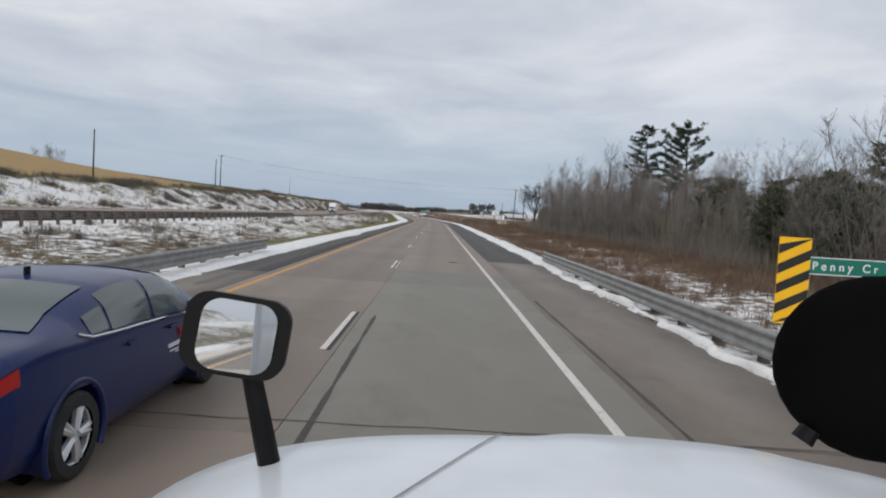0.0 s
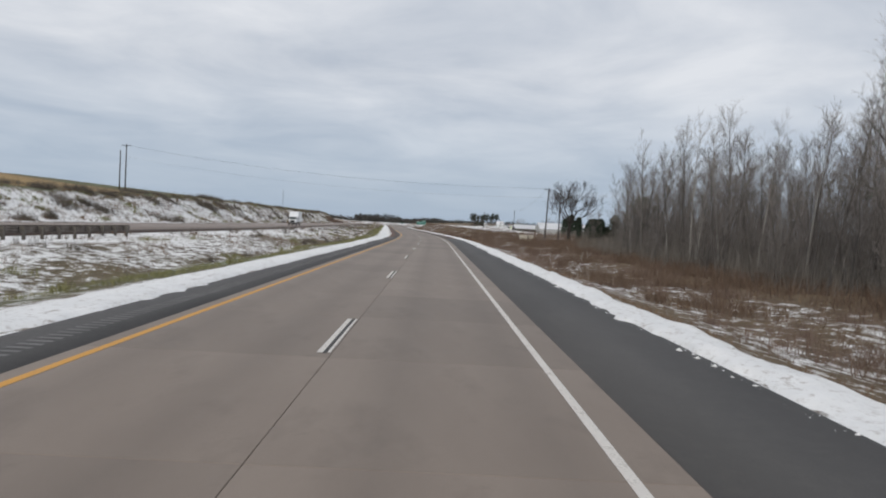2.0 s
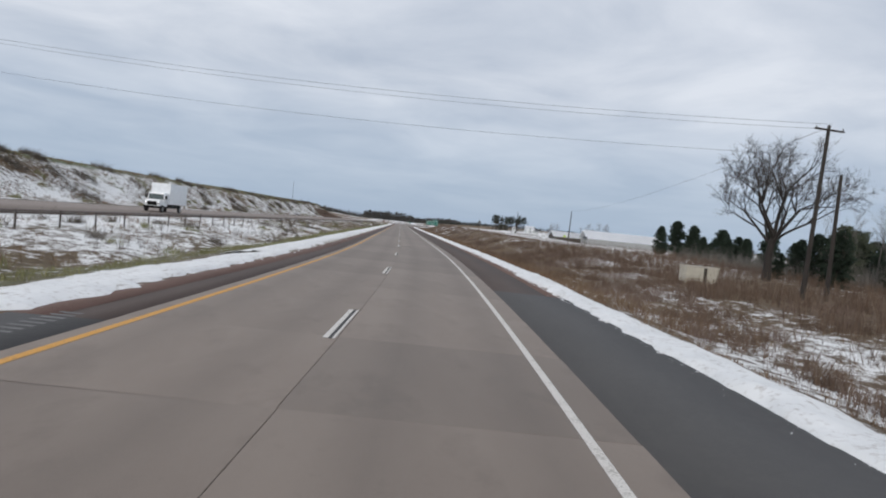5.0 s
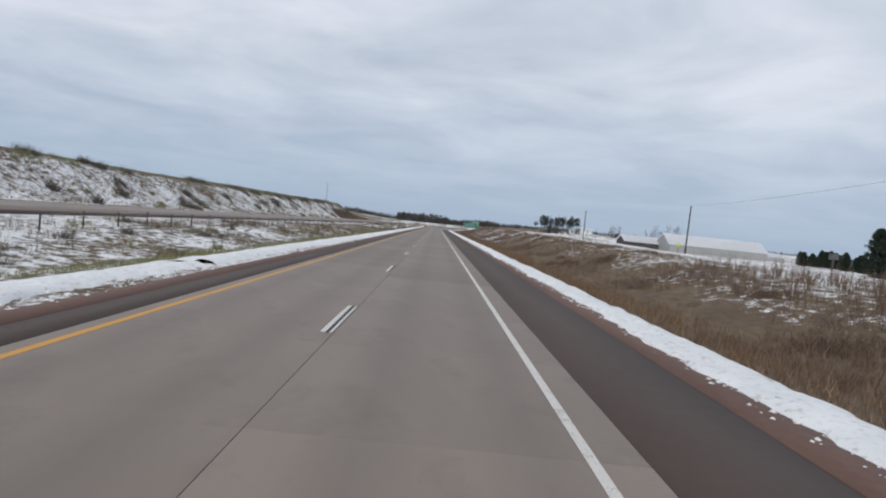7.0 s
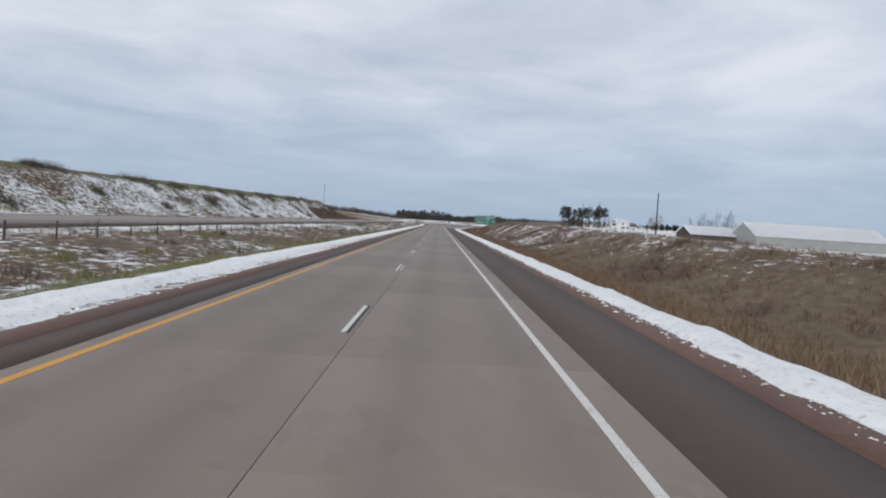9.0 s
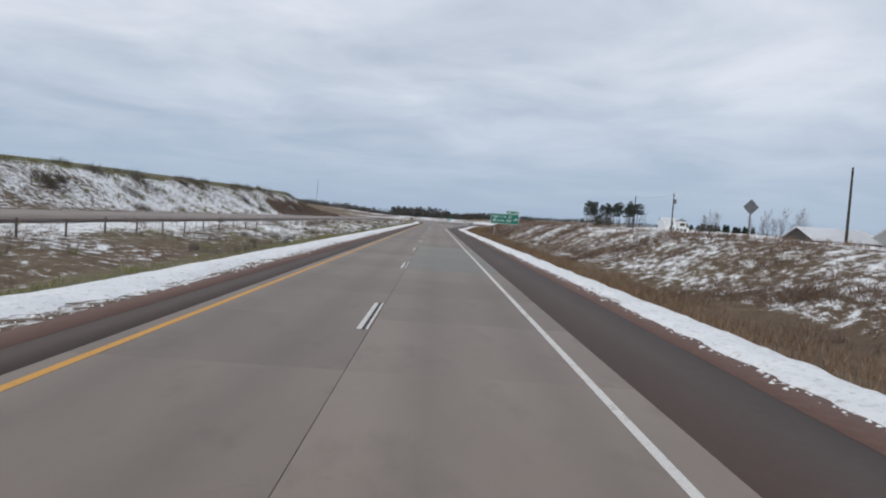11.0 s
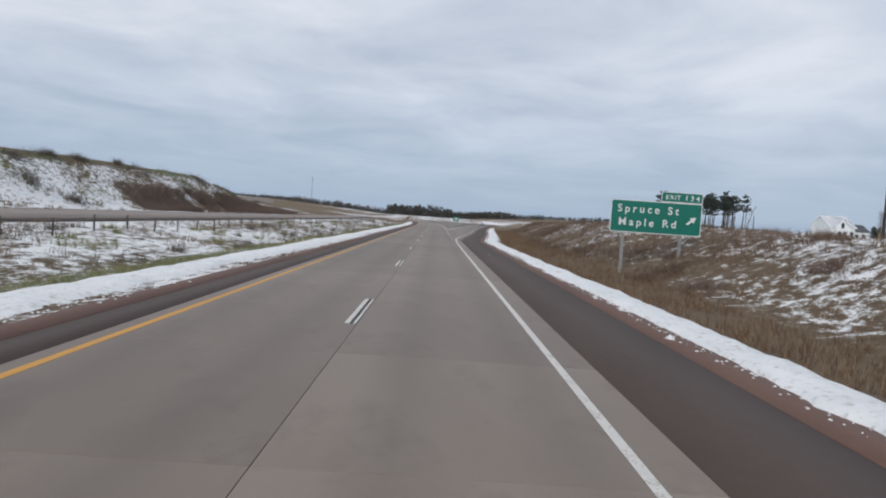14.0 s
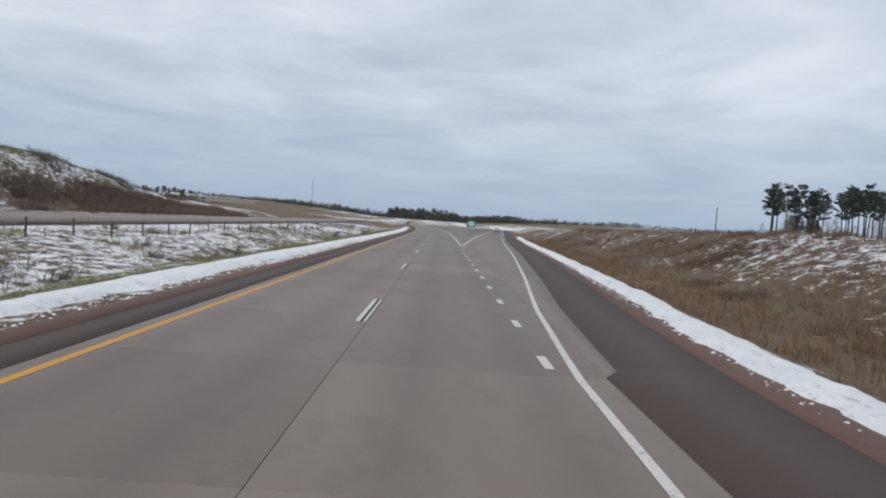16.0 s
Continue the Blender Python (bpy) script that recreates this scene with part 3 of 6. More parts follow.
def crack(s, d0, d1, slope, width=0.05, wig=0.10):
    pts = []
    n = int(abs(d1 - d0) / 0.25) + 2
    y = 0.0
    for i in range(n):
        d = d0 + (d1 - d0) * i / (n - 1)
        y = y * 0.8 + rc.uniform(-wig, wig)
        pts.append((d, s + slope * (d - d0) + y, width * rc.uniform(0.5, 1.3)))
    vs, fs = [], []
    for d, ss, w in pts:
        vs += [at(ss - w / 2, d, 0.0035), at(ss + w / 2, d, 0.0035)]
    for i in range(n - 1):
        fs.append((2 * i, 2 * i + 2, 2 * i + 3, 2 * i + 1))
    mesh_object("crack", vs, fs, M_CRACK, road)


for a in ((463.3, -3.5, -0.0, 0.67, 0.065, 0.16), (26.6, -3.4, 3.0, 0.0, 0.025, 0.02), (9.6, -7.0, 3.1, 0.0, 0.03, 0.02), (391.0, -0.9, -0.1, 0.1), (387.4, -7.4, -6.2, 0.0), (57.0, -6.8, -0.4, -0.12, 0.016, 0.03), (420, -6.9, -4.2, 0.05, 0.02, 0.06), (310, -3.4, 0.3, 0.12, 0.02), (150, -3.4, 0.3, -0.06, 0.02), (340.0, -6.5, 0.2, 0.08, 0.02)):
    crack(*a)

M_SPALL = speckled("pale_spalled_concrete", (0.26, 0.24, 0.21), (0.34, 0.32, 0.28), 6.0)


def blot(name, s, d, w, l, material, seed):
    """A thin ragged patch or oily stain on the slabs."""
    r = random.Random(seed)
    rim = []
    for k in range(28):
        a = 2 * math.pi * k / 28
        q = 0.85 + 0.12 * math.sin(3 * a + seed) + r.uniform(-0.09, 0.09)
        rim.append(at(s + 0.5 * l * q * math.sin(a), d + 0.5 * w * q * math.cos(a), 0.0032))
    mesh_object(name, rim, [tuple(range(28))], material, road)


for k, (s, d, w, l, m) in enumerate(((207.4, -2.55, 1.15, 0.55, M_SPALL), (207.9, -2.9, 0.5, 0.35, M_CRACK), (213.0, -3.05, 1.3, 0.5, M_CRACK), (387.2, -6.9, 0.6, 0.7, M_CRACK), (391.2, -0.55, 0.7, 0.35, M_CRACK), (33.0, -1.2, 0.5, 0.9, M_CRACK))):
    blot("stain", s, d, w, l, m, 40 + k)

for name, s0, s1, d0, w in (("tar_seam", -6, 21, 0.70, 0.10), ("tar_seam", -6, 17, -3.22, 0.10), ("tar_seam", -6, 21, 3.18, 0.06)):
    seam = np.arange(s0, s1, 0.5)
    vs, fs = [], []
    for k, q in enumerate(seam):
        ww = w * (0.65 + 0.35 * math.sin(1.7 * k) * math.sin(0.6 * k + d0))
        vs += [at(q, d0 - ww / 2, 0.0036), at(q, d0 + ww / 2, 0.0036)]
        if k:
            fs.append((2 * k - 2, 2 * k - 1, 2 * k + 1, 2 * k))
    mesh_object(name, vs, fs, M_CRACK, road)

# rumble grooves in the grey inner shoulder
rv, rf = [], []
for k in range(520):
    s0 = 20 + k * 0.28
    b0 = len(rv)
    for ss, d in ((s0, -8.35), (s0, -7.95), (s0 + 0.12, -7.95), (s0 + 0.12, -8.35)):
        rv.append(at(ss, d, -0.008))
    rf.append((b0, b0 + 1, b0 + 2, b0 + 3))
M_RUMBLE = speckled("scraped_asphalt", (0.15, 0.145, 0.14), (0.26, 0.25, 0.24), 1.2)
tagged(mesh_object("rumble_strip", rv, rf, M_RUMBLE), "milled rumble strip in the shoulder", "rumble strip", kind="stuff")

# ---- ploughed snow along the verges ----


def snow_band(name, s0, s1, inner, outer, seed, side, height=0.16, label=""):
    """A lumpy ridge of ploughed snow with ragged edges."""
    s = np.arange(s0, s1, 0.28)
    cols = 13
    v = np.zeros((len(s), cols, 3))
    rag_in = (0.20 if side > 0 else 0.30) * fbm(s / 0.45, s * 0 + 1, seed) + (0.22 if side > 0 else 0.38) * fbm(s / 3.0, s * 0 + 2, seed + 1)
    rag_out = 0.34 * fbm(s / 0.7, s * 0 + 3, seed + 2) + 0.40 * fbm(s / 6.0, s * 0 + 4, seed + 3)
    for j in range(cols):
        t = j / (cols - 1)
        d = (inner(s) + rag_in) * (1 - t) + (outer(s) + rag_out) * t
        base = np.minimum(land(s, d), 0.0) if t > 0.25 else np.full_like(s, -0.05)
        hump = math.sin(math.pi * min(1, t * 1.15)) ** 0.7 if 0 < t * 1.15 < 1 else 0
        z = base + hump * height * (0.75 + 0.5 * fbm(s / 1.1, d / 0.5, seed + 5) + 0.25 * fbm(s / 0.4, d / 0.25, seed + 6)) + (0.02 if 0 < j < cols - 1 else -0.04)
        # thawed strips towards both edges
        rim = max(0.0, 1 - min(t, 1 - t) * 3.2)
        z = z - 0.35 * np.clip(fbm(s / 2.2, d / 0.35, seed + 7) - (0.95 - 0.75 * rim), 0, 0.6)
        v[:, j, 0], v[:, j, 1] = curves(s, d)
        v[:, j, 2] = z
    idx = np.arange(len(s) * cols).reshape(len(s), cols)
    a = [idx[:-1, :-1], idx[:-1, 1:], idx[1:, 1:], idx[1:, :-1]]
    if side < 0:
        a = a[::-1]
    f = np.stack(a, -1).reshape(-1, 4)
    # gaps where the snow has melted through
    keep = (fbm(s[:-1] / 2.5, s[:-1] * 0, seed + 9) > -1.15)
    f = f.reshape(len(s) - 1, cols - 1, 4)[keep].reshape(-1, 4)
    return tagged(new(name, fast_mesh(name, v.reshape(-1, 3), f, M_SNOW, True)), label, "snow", kind="structure")


snow_band("snow_right", -40, 190, lambda s: 3.10 + 0 * s, lambda s: np.interp(s, [30, 42], [3.6, 4.9]), 20, 1, 0.17, "ridge of white ploughed snow beside the shoulder")
snow_band("snow_right_far", 186, 640, lambda s: ramp_edge(s) + 3.40, lambda s: ramp_edge(s) + 4.95, 30, 1, 0.13, "ridge of white ploughed snow beside the shoulder")
snow_band("snow_left", -40, 190, lambda s: -9.0 + 0 * s, lambda s: -11.5 + 0 * s, 40, -1, 0.12, "white ploughed snow beside the inner shoulder")
snow_band("snow_left_far", 186, 690, lambda s: -9.55 - 0.3 * np.interp(s, [600, 690], [0, 1]), lambda s: -12.2 + 1.0 * np.interp(s, [560, 640], [0, 1]), 50, -1, 0.12, "white ploughed snow beside the inner shoulder")



def snow_clods(name, n, s_rng, d_mid, d_sig, seed, size, label):
    """Crumbs of ploughed snow thrown onto the edge of the shoulder."""
    rng = np.random.default_rng(seed)
    s = rng.uniform(*s_rng, n)
    d = d_mid + d_sig * rng.normal(0, 1, n) + (ramp_edge(s) if d_mid > 0 else 0)
    x, y = curves(s, d)
    r = rng.lognormal(math.log(size), 0.45, n)
    z = np.maximum(land(s, d), -0.06) + r * 0.12
    form = np.array([(1, 0, 0), (-1, 0, 0), (0, 1, 0), (0, -1, 0), (0, 0, 0.55), (0, 0, -0.5)], float)
    v = np.stack([x, y, z], -1)[:, None, :] + form[None] * r[:, None, None] * rng.uniform(0.6, 1.4, (n, 6, 3))
    tri = np.array([(0, 2, 4), (2, 1, 4), (1, 3, 4), (3, 0, 4), (2, 0, 5), (1, 2, 5), (3, 1, 5), (0, 3, 5)])
    f = (np.arange(n)[:, None, None] * 6 + tri[None]).reshape(-1, 3)
    return tagged(new(name, fast_mesh(name, v.reshape(-1, 3), f, M_SNOW)), label, "snow", kind="stuff")


snow_clods("snow_crumbs", 5200, (180, 620), 3.38, 0.17, 81, 0.030, "crumbs of dirty snow along the gravel edge")
snow_clods("ice_scraps", 60, (190, 560), 1.9, 0.5, 84, 0.045, "scattered scraps of ice on the shoulder")
snow_clods("snow_crumbs", 2600, (-10, 190), 3.10, 0.10, 82, 0.026, "crumbs of snow along the shoulder edge")
snow_clods("snow_crumbs", 6000, (180, 640), -9.38, 0.20, 83, 0.032, "crumbs of dirty snow along the inner gravel edge")
# ---- grass and brush ----


def blades(name, n, s_rng, d_fn, h, lean, width, material, seed, keep=None, per=5, label="", sag=0.0, clump=None):
    """Tufts of stalks as thin tapering blades; d_fn(rng, n, s) gives the offsets."""
    rng = np.random.default_rng(seed)
    s = rng.uniform(*s_rng, n)
    d = d_fn(rng, n, s)
    if clump:
        # gather the stalks into separate bushes
        own = rng.integers(0, clump[0], n)
        big = rng.lognormal(math.log(clump[1]), 0.4, clump[0])[own]
        s, d = s[own] + big * rng.normal(0, 1, n), d[own] + 0.7 * big * rng.normal(0, 1, n)
    if keep is not None:
        ok = keep(s, d)
        s, d = s[ok], d[ok]
    n = len(s)
    z = land(s, d) - 0.03
    x, y = curves(s, d)
    size = np.clip(rng.lognormal(0, 0.28, n), 0.5, 1.45)
    k = n * per
    rep = np.repeat(np.arange(n), per)
    a = rng.uniform(0, 2 * math.pi, k)
    hh = rng.uniform(h[0], h[1], k) * size[rep]
    off = rng.normal(0, width * 4.0, (k, 2))
    bx, by, bz = x[rep] + off[:, 0], y[rep] + off[:, 1], z[rep]
    le = rng.uniform(0.1, lean, k) * hh
    b = rng.uniform(0, 2 * math.pi, k)
    w = width * rng.uniform(0.6, 1.3, k)
    v = np.zeros((k, 5, 3))
    cx, cy = np.cos(b) * w / 2, np.sin(b) * w / 2
    mx, my, mz = bx + np.cos(a) * le * 0.42, by + np.sin(a) * le * 0.42, bz + hh * 0.58
    v[:, 0] = np.stack([bx - cx, by - cy, bz], -1)
    v[:, 1] = np.stack([bx + cx, by + cy, bz], -1)
    v[:, 2] = np.stack([mx + cx * 0.75, my + cy * 0.75, mz], -1)
    v[:, 3] = np.stack([mx - cx * 0.75, my - cy * 0.75, mz], -1)
    v[:, 4] = np.stack([bx + np.cos(a) * le, by + np.sin(a) * le, bz + hh * (1 - sag)], -1)
    i0 = np.arange(k) * 5
    f = np.concatenate([np.stack([i0, i0 + 1, i0 + 2], -1), np.stack([i0, i0 + 2, i0 + 3], -1), np.stack([i0 + 3, i0 + 2, i0 + 4], -1)])
    return tagged(new(name, fast_mesh(name, v.reshape(-1, 3), f, material)), label, "grass" if "grass" in name else "brush", kind="stuff")


def spread(a, b):
    return lambda rng, n, s: rng.uniform(a, b, n) + (ramp_edge(s) if a > 0 else 0)


def patchy(scale, cut, seed):
    return lambda s, d: fbm(s / scale, d / (scale * 0.6), seed) > cut


blades("dry_grass_ditch", 15000, (175, 620), spread(5.2, 9.8), (0.16, 0.42), 0.7, 0.020, M_GRASS, 1, patchy(3.0, -0.55, 61), 6, "tall dry brown grass in the ditch")
blades("dry_grass_edge", 6000, (30, 620), spread(4.7, 5.6), (0.08, 0.22), 0.9, 0.016, M_GRASS, 2, patchy(2.0, -0.2, 62), 5, "short dry grass poking through snow")
blades("dry_grass_bank", 15000, (225, 640), spread(9.5, 24.0), (0.10, 0.34), 0.9, 0.026, M_GRASS, 3, patchy(1.3, 0.15, 63), 9, "clumps of dry grass on the snowy bank")
blades("dry_grass_woodside", 6500, (20, 240), spread(5.0, 18.0), (0.10, 0.30), 0.9, 0.020, M_GRASS, 4, patchy(2.2, 0.1, 64), 5, "flattened dry brown grass")
blades("brush_woodside", 15000, (20, 236), spread(7.5, 23.0), (0.25, 0.75), 0.9, 0.018, M_BRUSH, 5, None, 6, "low reddish-brown bare brush", 0.0, (330, 0.95))
blades("brush_woodside_grey", 6000, (20, 236), spread(6.5, 20.0), (0.2, 0.6), 0.9, 0.018, M_BRUSHHILL, 25, None, 6, "low grey-brown bare brush", 0.0, (200, 0.7))
blades("brush_slope", 5000, (470, 640), spread(9.5, 24.0), (0.18, 0.45), 0.8, 0.018, M_BRUSH, 6, patchy(4.0, 0.0, 66), 6, "low reddish-brown brush on the cut slope")
blades("green_grass_median", 15000, (40, 640), spread(-14.8, -11.7), (0.08, 0.26), 0.9, 0.020, M_GRASSGREEN, 7, patchy(3.0, -0.15, 67), 6, "olive-green grass along the median")
blades("dry_grass_median", 12000, (0, 640), spread(-29.8, -16.0), (0.12, 0.40), 0.8, 0.024, M_GRASS, 8, patchy(3.0, 0.1, 68), 6, "dry grass clumps in the snowy median")
blades("weeds_median_brush", 5200, (20, 640), spread(-29.5, -15), (0.35, 0.85), 0.5, 0.022, M_BRUSHGREY, 9, patchy(4.0, 0.35, 69), 6, "grey dead weeds in the median")
blades("grass_embankment", 15000, (60, 640), spread(-60, -46.5), (0.2, 0.5), 0.8, 0.045, M_GRASS, 10, patchy(1.6, 0.05, 70), 6, "dry grass clumps on the embankment")
blades("brush_embankment", 7000, (40, 640), spread(-60.5, -47), (0.35, 1.1), 1.1, 0.04, M_BRUSHGREY, 11, None, 8, "grey-brown bushes on the embankment", 0.0, (130, 1.05))
blades("bush_median", 2600, (30, 640), spread(-29.0, -13.5), (0.2, 0.6), 0.9, 0.024, M_BRUSHGREY, 21, None, 8, "low grey-brown bushes in the median", 0.0, (170, 0.38))
blades("bush_median_green", 2400, (60, 640), spread(-24.0, -12.5), (0.15, 0.42), 0.9, 0.024, M_GRASSGREEN, 22, None, 8, "olive-green tussocks in the median", 0.0, (150, 0.42))
blades("bush_embankment_green", 3000, (60, 600), spread(-60.0, -47.0), (0.2, 0.6), 0.9, 0.04, M_GRASSGREEN, 23, None, 8, "olive tussocks on the embankment", 0.0, (200, 0.6))
blades("brush_hill_end", 6500, (530, 640), spread(-53.5, -46.5), (0.4, 1.0), 0.9, 0.045, M_BRUSHHILL, 12, patchy(9.0, -0.45, 72), 9, "reddish-brown brush at the foot of the hill")
blades("brush_crest", 4500, (60, 600), spread(-62.5, -59.5), (0.3, 0.9), 0.8, 0.035, M_BRUSHGREY, 13, lambda s, d: fbm(s / 6.0, d / 3.6, 73) > np.interp(s, [190, 220], [-0.2, 0.7]), 9, "dark brush along the crest of the embankment")
blades("brush_wood_front", 6000, (20, 150), spread(15.0, 21.5), (0.25, 0.85), 1.2, 0.016, M_BRUSH, 19, patchy(3.0, -0.2, 79), 7, "reddish-brown brush along the foot of the wood")
blades("undergrowth", 17000, (14, 152), spread(17.0, 60.0), (0.5, 2.4), 0.6, 0.022, M_THICKET, 14, None, 7, "dense grey-brown undergrowth in the wood")
blades("thicket_field_brush", 4200, (176, 262), spread(42.0, 62.0), (0.8, 2.6), 0.6, 0.03, M_THICKET, 24, patchy(7.0, -0.3, 80), 6, "grey-brown thicket beyond the oak")
blades("thicket_edge_brush", 8000, (134, 178), spread(23.0, 46.0), (0.5, 2.3), 0.9, 0.016, M_BRUSHGREY, 20, None, 6, "grey-brown thicket where the wood thins out")
blades("saplings_brush", 6500, (30, 152), spread(21.0, 68.0), (1.8, 6.8), 0.22, 0.024, M_THICKET, 16, None, 4, "thin bare saplings crowding the wood")
blades("saplings_olive_brush", 2400, (28, 80), spread(20.5, 42.0), (1.2, 5.2), 0.25, 0.026, blade_material("olive_stems", (0.120, 0.112, 0.068), (0.180, 0.162, 0.098), (0.245, 0.215, 0.130)), 26, patchy(9.0, -0.1, 81), 5, "yellowish bare saplings in the wood")
blades("brush_bank", 5500, (225, 610), spread(10.5, 18.5), (0.18, 0.5), 1.3, 0.026, M_BRUSHHILL, 17, None, 8, "clumps of grey-brown bushes on the snowy bank", 0.0, (95, 1.0))
blades("brush_bank_red", 4600, (225, 640), spread(9.5, 19.0), (0.18, 0.45), 1.3, 0.026, M_BRUSH, 18, None, 8, "clumps of reddish-brown bushes on the snowy bank", 0.0, (70, 1.3))
blades("brush_pole", 5200, (150, 262), spread(14.0, 46.0), (0.5, 1.3), 0.6, 0.024, M_BRUSH, 15, patchy(5.0, -0.35, 75), 7, "reddish-brown brush beyond the ditch")

# ---- trees ----


class Cloud:
    """Collects triangles and tubes of a plant before they become one mesh."""

    def __init__(self):
        self.v, self.f = [], []

    def tube(self, pts, radii, sides):
        b = len(self.v)
        for i, (p, r) in enumerate(zip(pts, radii)):
            t = (pts[min(i + 1, len(pts) - 1)] - pts[max(i - 1, 0)]).normalized()
            u = t.orthogonal().normalized()
            w = t.cross(u)
            for k in range(sides):
                a = 2 * math.pi * k / sides
                self.v.append(p + u * (r * math.cos(a)) + w * (r * math.sin(a)))
        for i in range(len(pts) - 1):
            for k in range(sides):
                self.f.append((b + i * sides + k, b + i * sides + (k + 1) % sides, b + (i + 1) * sides + (k + 1) % sides, b + (i + 1) * sides + k))

    def twig(self, a, b, r):
        t = (b - a).normalized()
        u = t.orthogonal().normalized()
        w = t.cross(u)
        k = len(self.v)
        self.v += [a + u * r, a - u * 0.5 * r + w * 0.87 * r, a - u * 0.5 * r - w * 0.87 * r, b]
        self.f += [(k, k + 1, k + 3), (k + 1, k + 2, k + 3), (k + 2, k, k + 3)]

    def tri(self, a, b, c):
        k = len(self.v)
        self.v += [a, b, c]
        self.f.append((k, k + 1, k + 2))

    def mesh(self, name, material, smooth=False):
        me = bpy.data.meshes.new(name)
        me.from_pydata([tuple(p) for p in self.v], [], self.f)
        me.materials.append(material)
        if smooth:
            me.shade_smooth()
        return me


def rnd_dir(r, axis, angle):
    """A direction that leans from axis by the angle, any way round."""
    u = axis.orthogonal().normalized()
    w = axis.cross(u)
    a = r.uniform(0, 2 * math.pi)
    return (axis * math.cos(angle) + (u * math.cos(a) + w * math.sin(a)) * math.sin(angle)).normalized()


def wavy(r, start, way, length, n, bend_amt, rise=0.0):
    pts, p, w = [start.copy()], start.copy(), way.copy()
    for _ in range(n):
        w = (w + Vector((r.uniform(-1, 1), r.uniform(-1, 1), r.uniform(-1, 1))) * bend_amt + Vector((0, 0, rise))).normalized()
        p = p + w * (length / n)
        pts.append(p.copy())
    return pts


def bare_tree(name, seed, height, radius, m_trunk, m_twig, label, clear=0.35, spread_deg=42, limbs=26, twigs=12, broad=0.30, forks=1):
    """A leafless tree: trunk, limbs and fine twigs."""
    r = random.Random(seed)
    root = empty(name, Matrix.Identity(4), label, "tree", "trees of the wood")
    trunk, crown = Cloud(), Cloud()
    stems = []
    for k in range(forks):
        way = Vector((r.uniform(-0.08, 0.08), r.uniform(-0.08, 0.08), 1)).normalized() if forks == 1 else rnd_dir(r, Vector((0, 0, 1)), radians(r.uniform(6, 16)))
        pts = wavy(r, Vector((0, 0, -0.2)), way, height * r.uniform(0.92, 1.05), 9, 0.05)
        radii = [radius * (1 - 0.93 * (i / 9) ** 0.85) for i in range(10)]
        radii[0] *= 1.35
        trunk.tube(pts, radii, 7)
        stems.append((pts, radii))
    for i in range(limbs):
        pts, radii = stems[i % forks]
        t = clear + (1 - clear) * (i + r.random()) / limbs
        x = min(8.99, t * 9)
        k = int(x)
        p = pts[k].lerp(pts[k + 1], x - k)
        ang = radians(spread_deg * r.uniform(0.7, 1.3) * (1.15 - 0.5 * t))
        way = rnd_dir(r, Vector((0, 0, 1)), ang)
        ln = height * broad * (1.12 - 0.68 * t) * r.uniform(0.6, 1.2) + 0.5
        lr = max(0.012, radii[k] * 0.42)
        lp = wavy(r, p, way, ln, 4, 0.16, 0.06)
        trunk.tube(lp, [lr, lr * 0.75, lr * 0.5, lr * 0.3, lr * 0.12], 4)
        for j in range(twigs):
            u = r.uniform(0.2, 1.0) * 3.99
            q = lp[int(u)].lerp(lp[int(u) + 1], u - int(u))
            axis = (lp[int(u) + 1] - lp[int(u)]).normalized()
            w2 = (rnd_dir(r, axis, radians(r.uniform(20, 60))) + Vector((0, 0, 0.25))).normalized()
            l2 = ln * r.uniform(0.16, 0.42) + 0.15
            e2 = q + w2 * l2
            crown.twig(q, e2, max(0.008, lr * 0.22))
            for _ in range(3):
                h = q.lerp(e2, r.uniform(0.3, 0.95))
                w3 = (rnd_dir(r, w2, radians(r.uniform(20, 50))) + Vector((0, 0, 0.2))).normalized()
                crown.twig(h, h + w3 * l2 * r.uniform(0.3, 0.7), 0.006)
    for nm, c, mat in (("trunk", trunk, m_trunk), ("crown", crown, m_twig)):
        o = new(nm, c.mesh(nm, mat, nm == "trunk"))
        o.parent = root
    return root


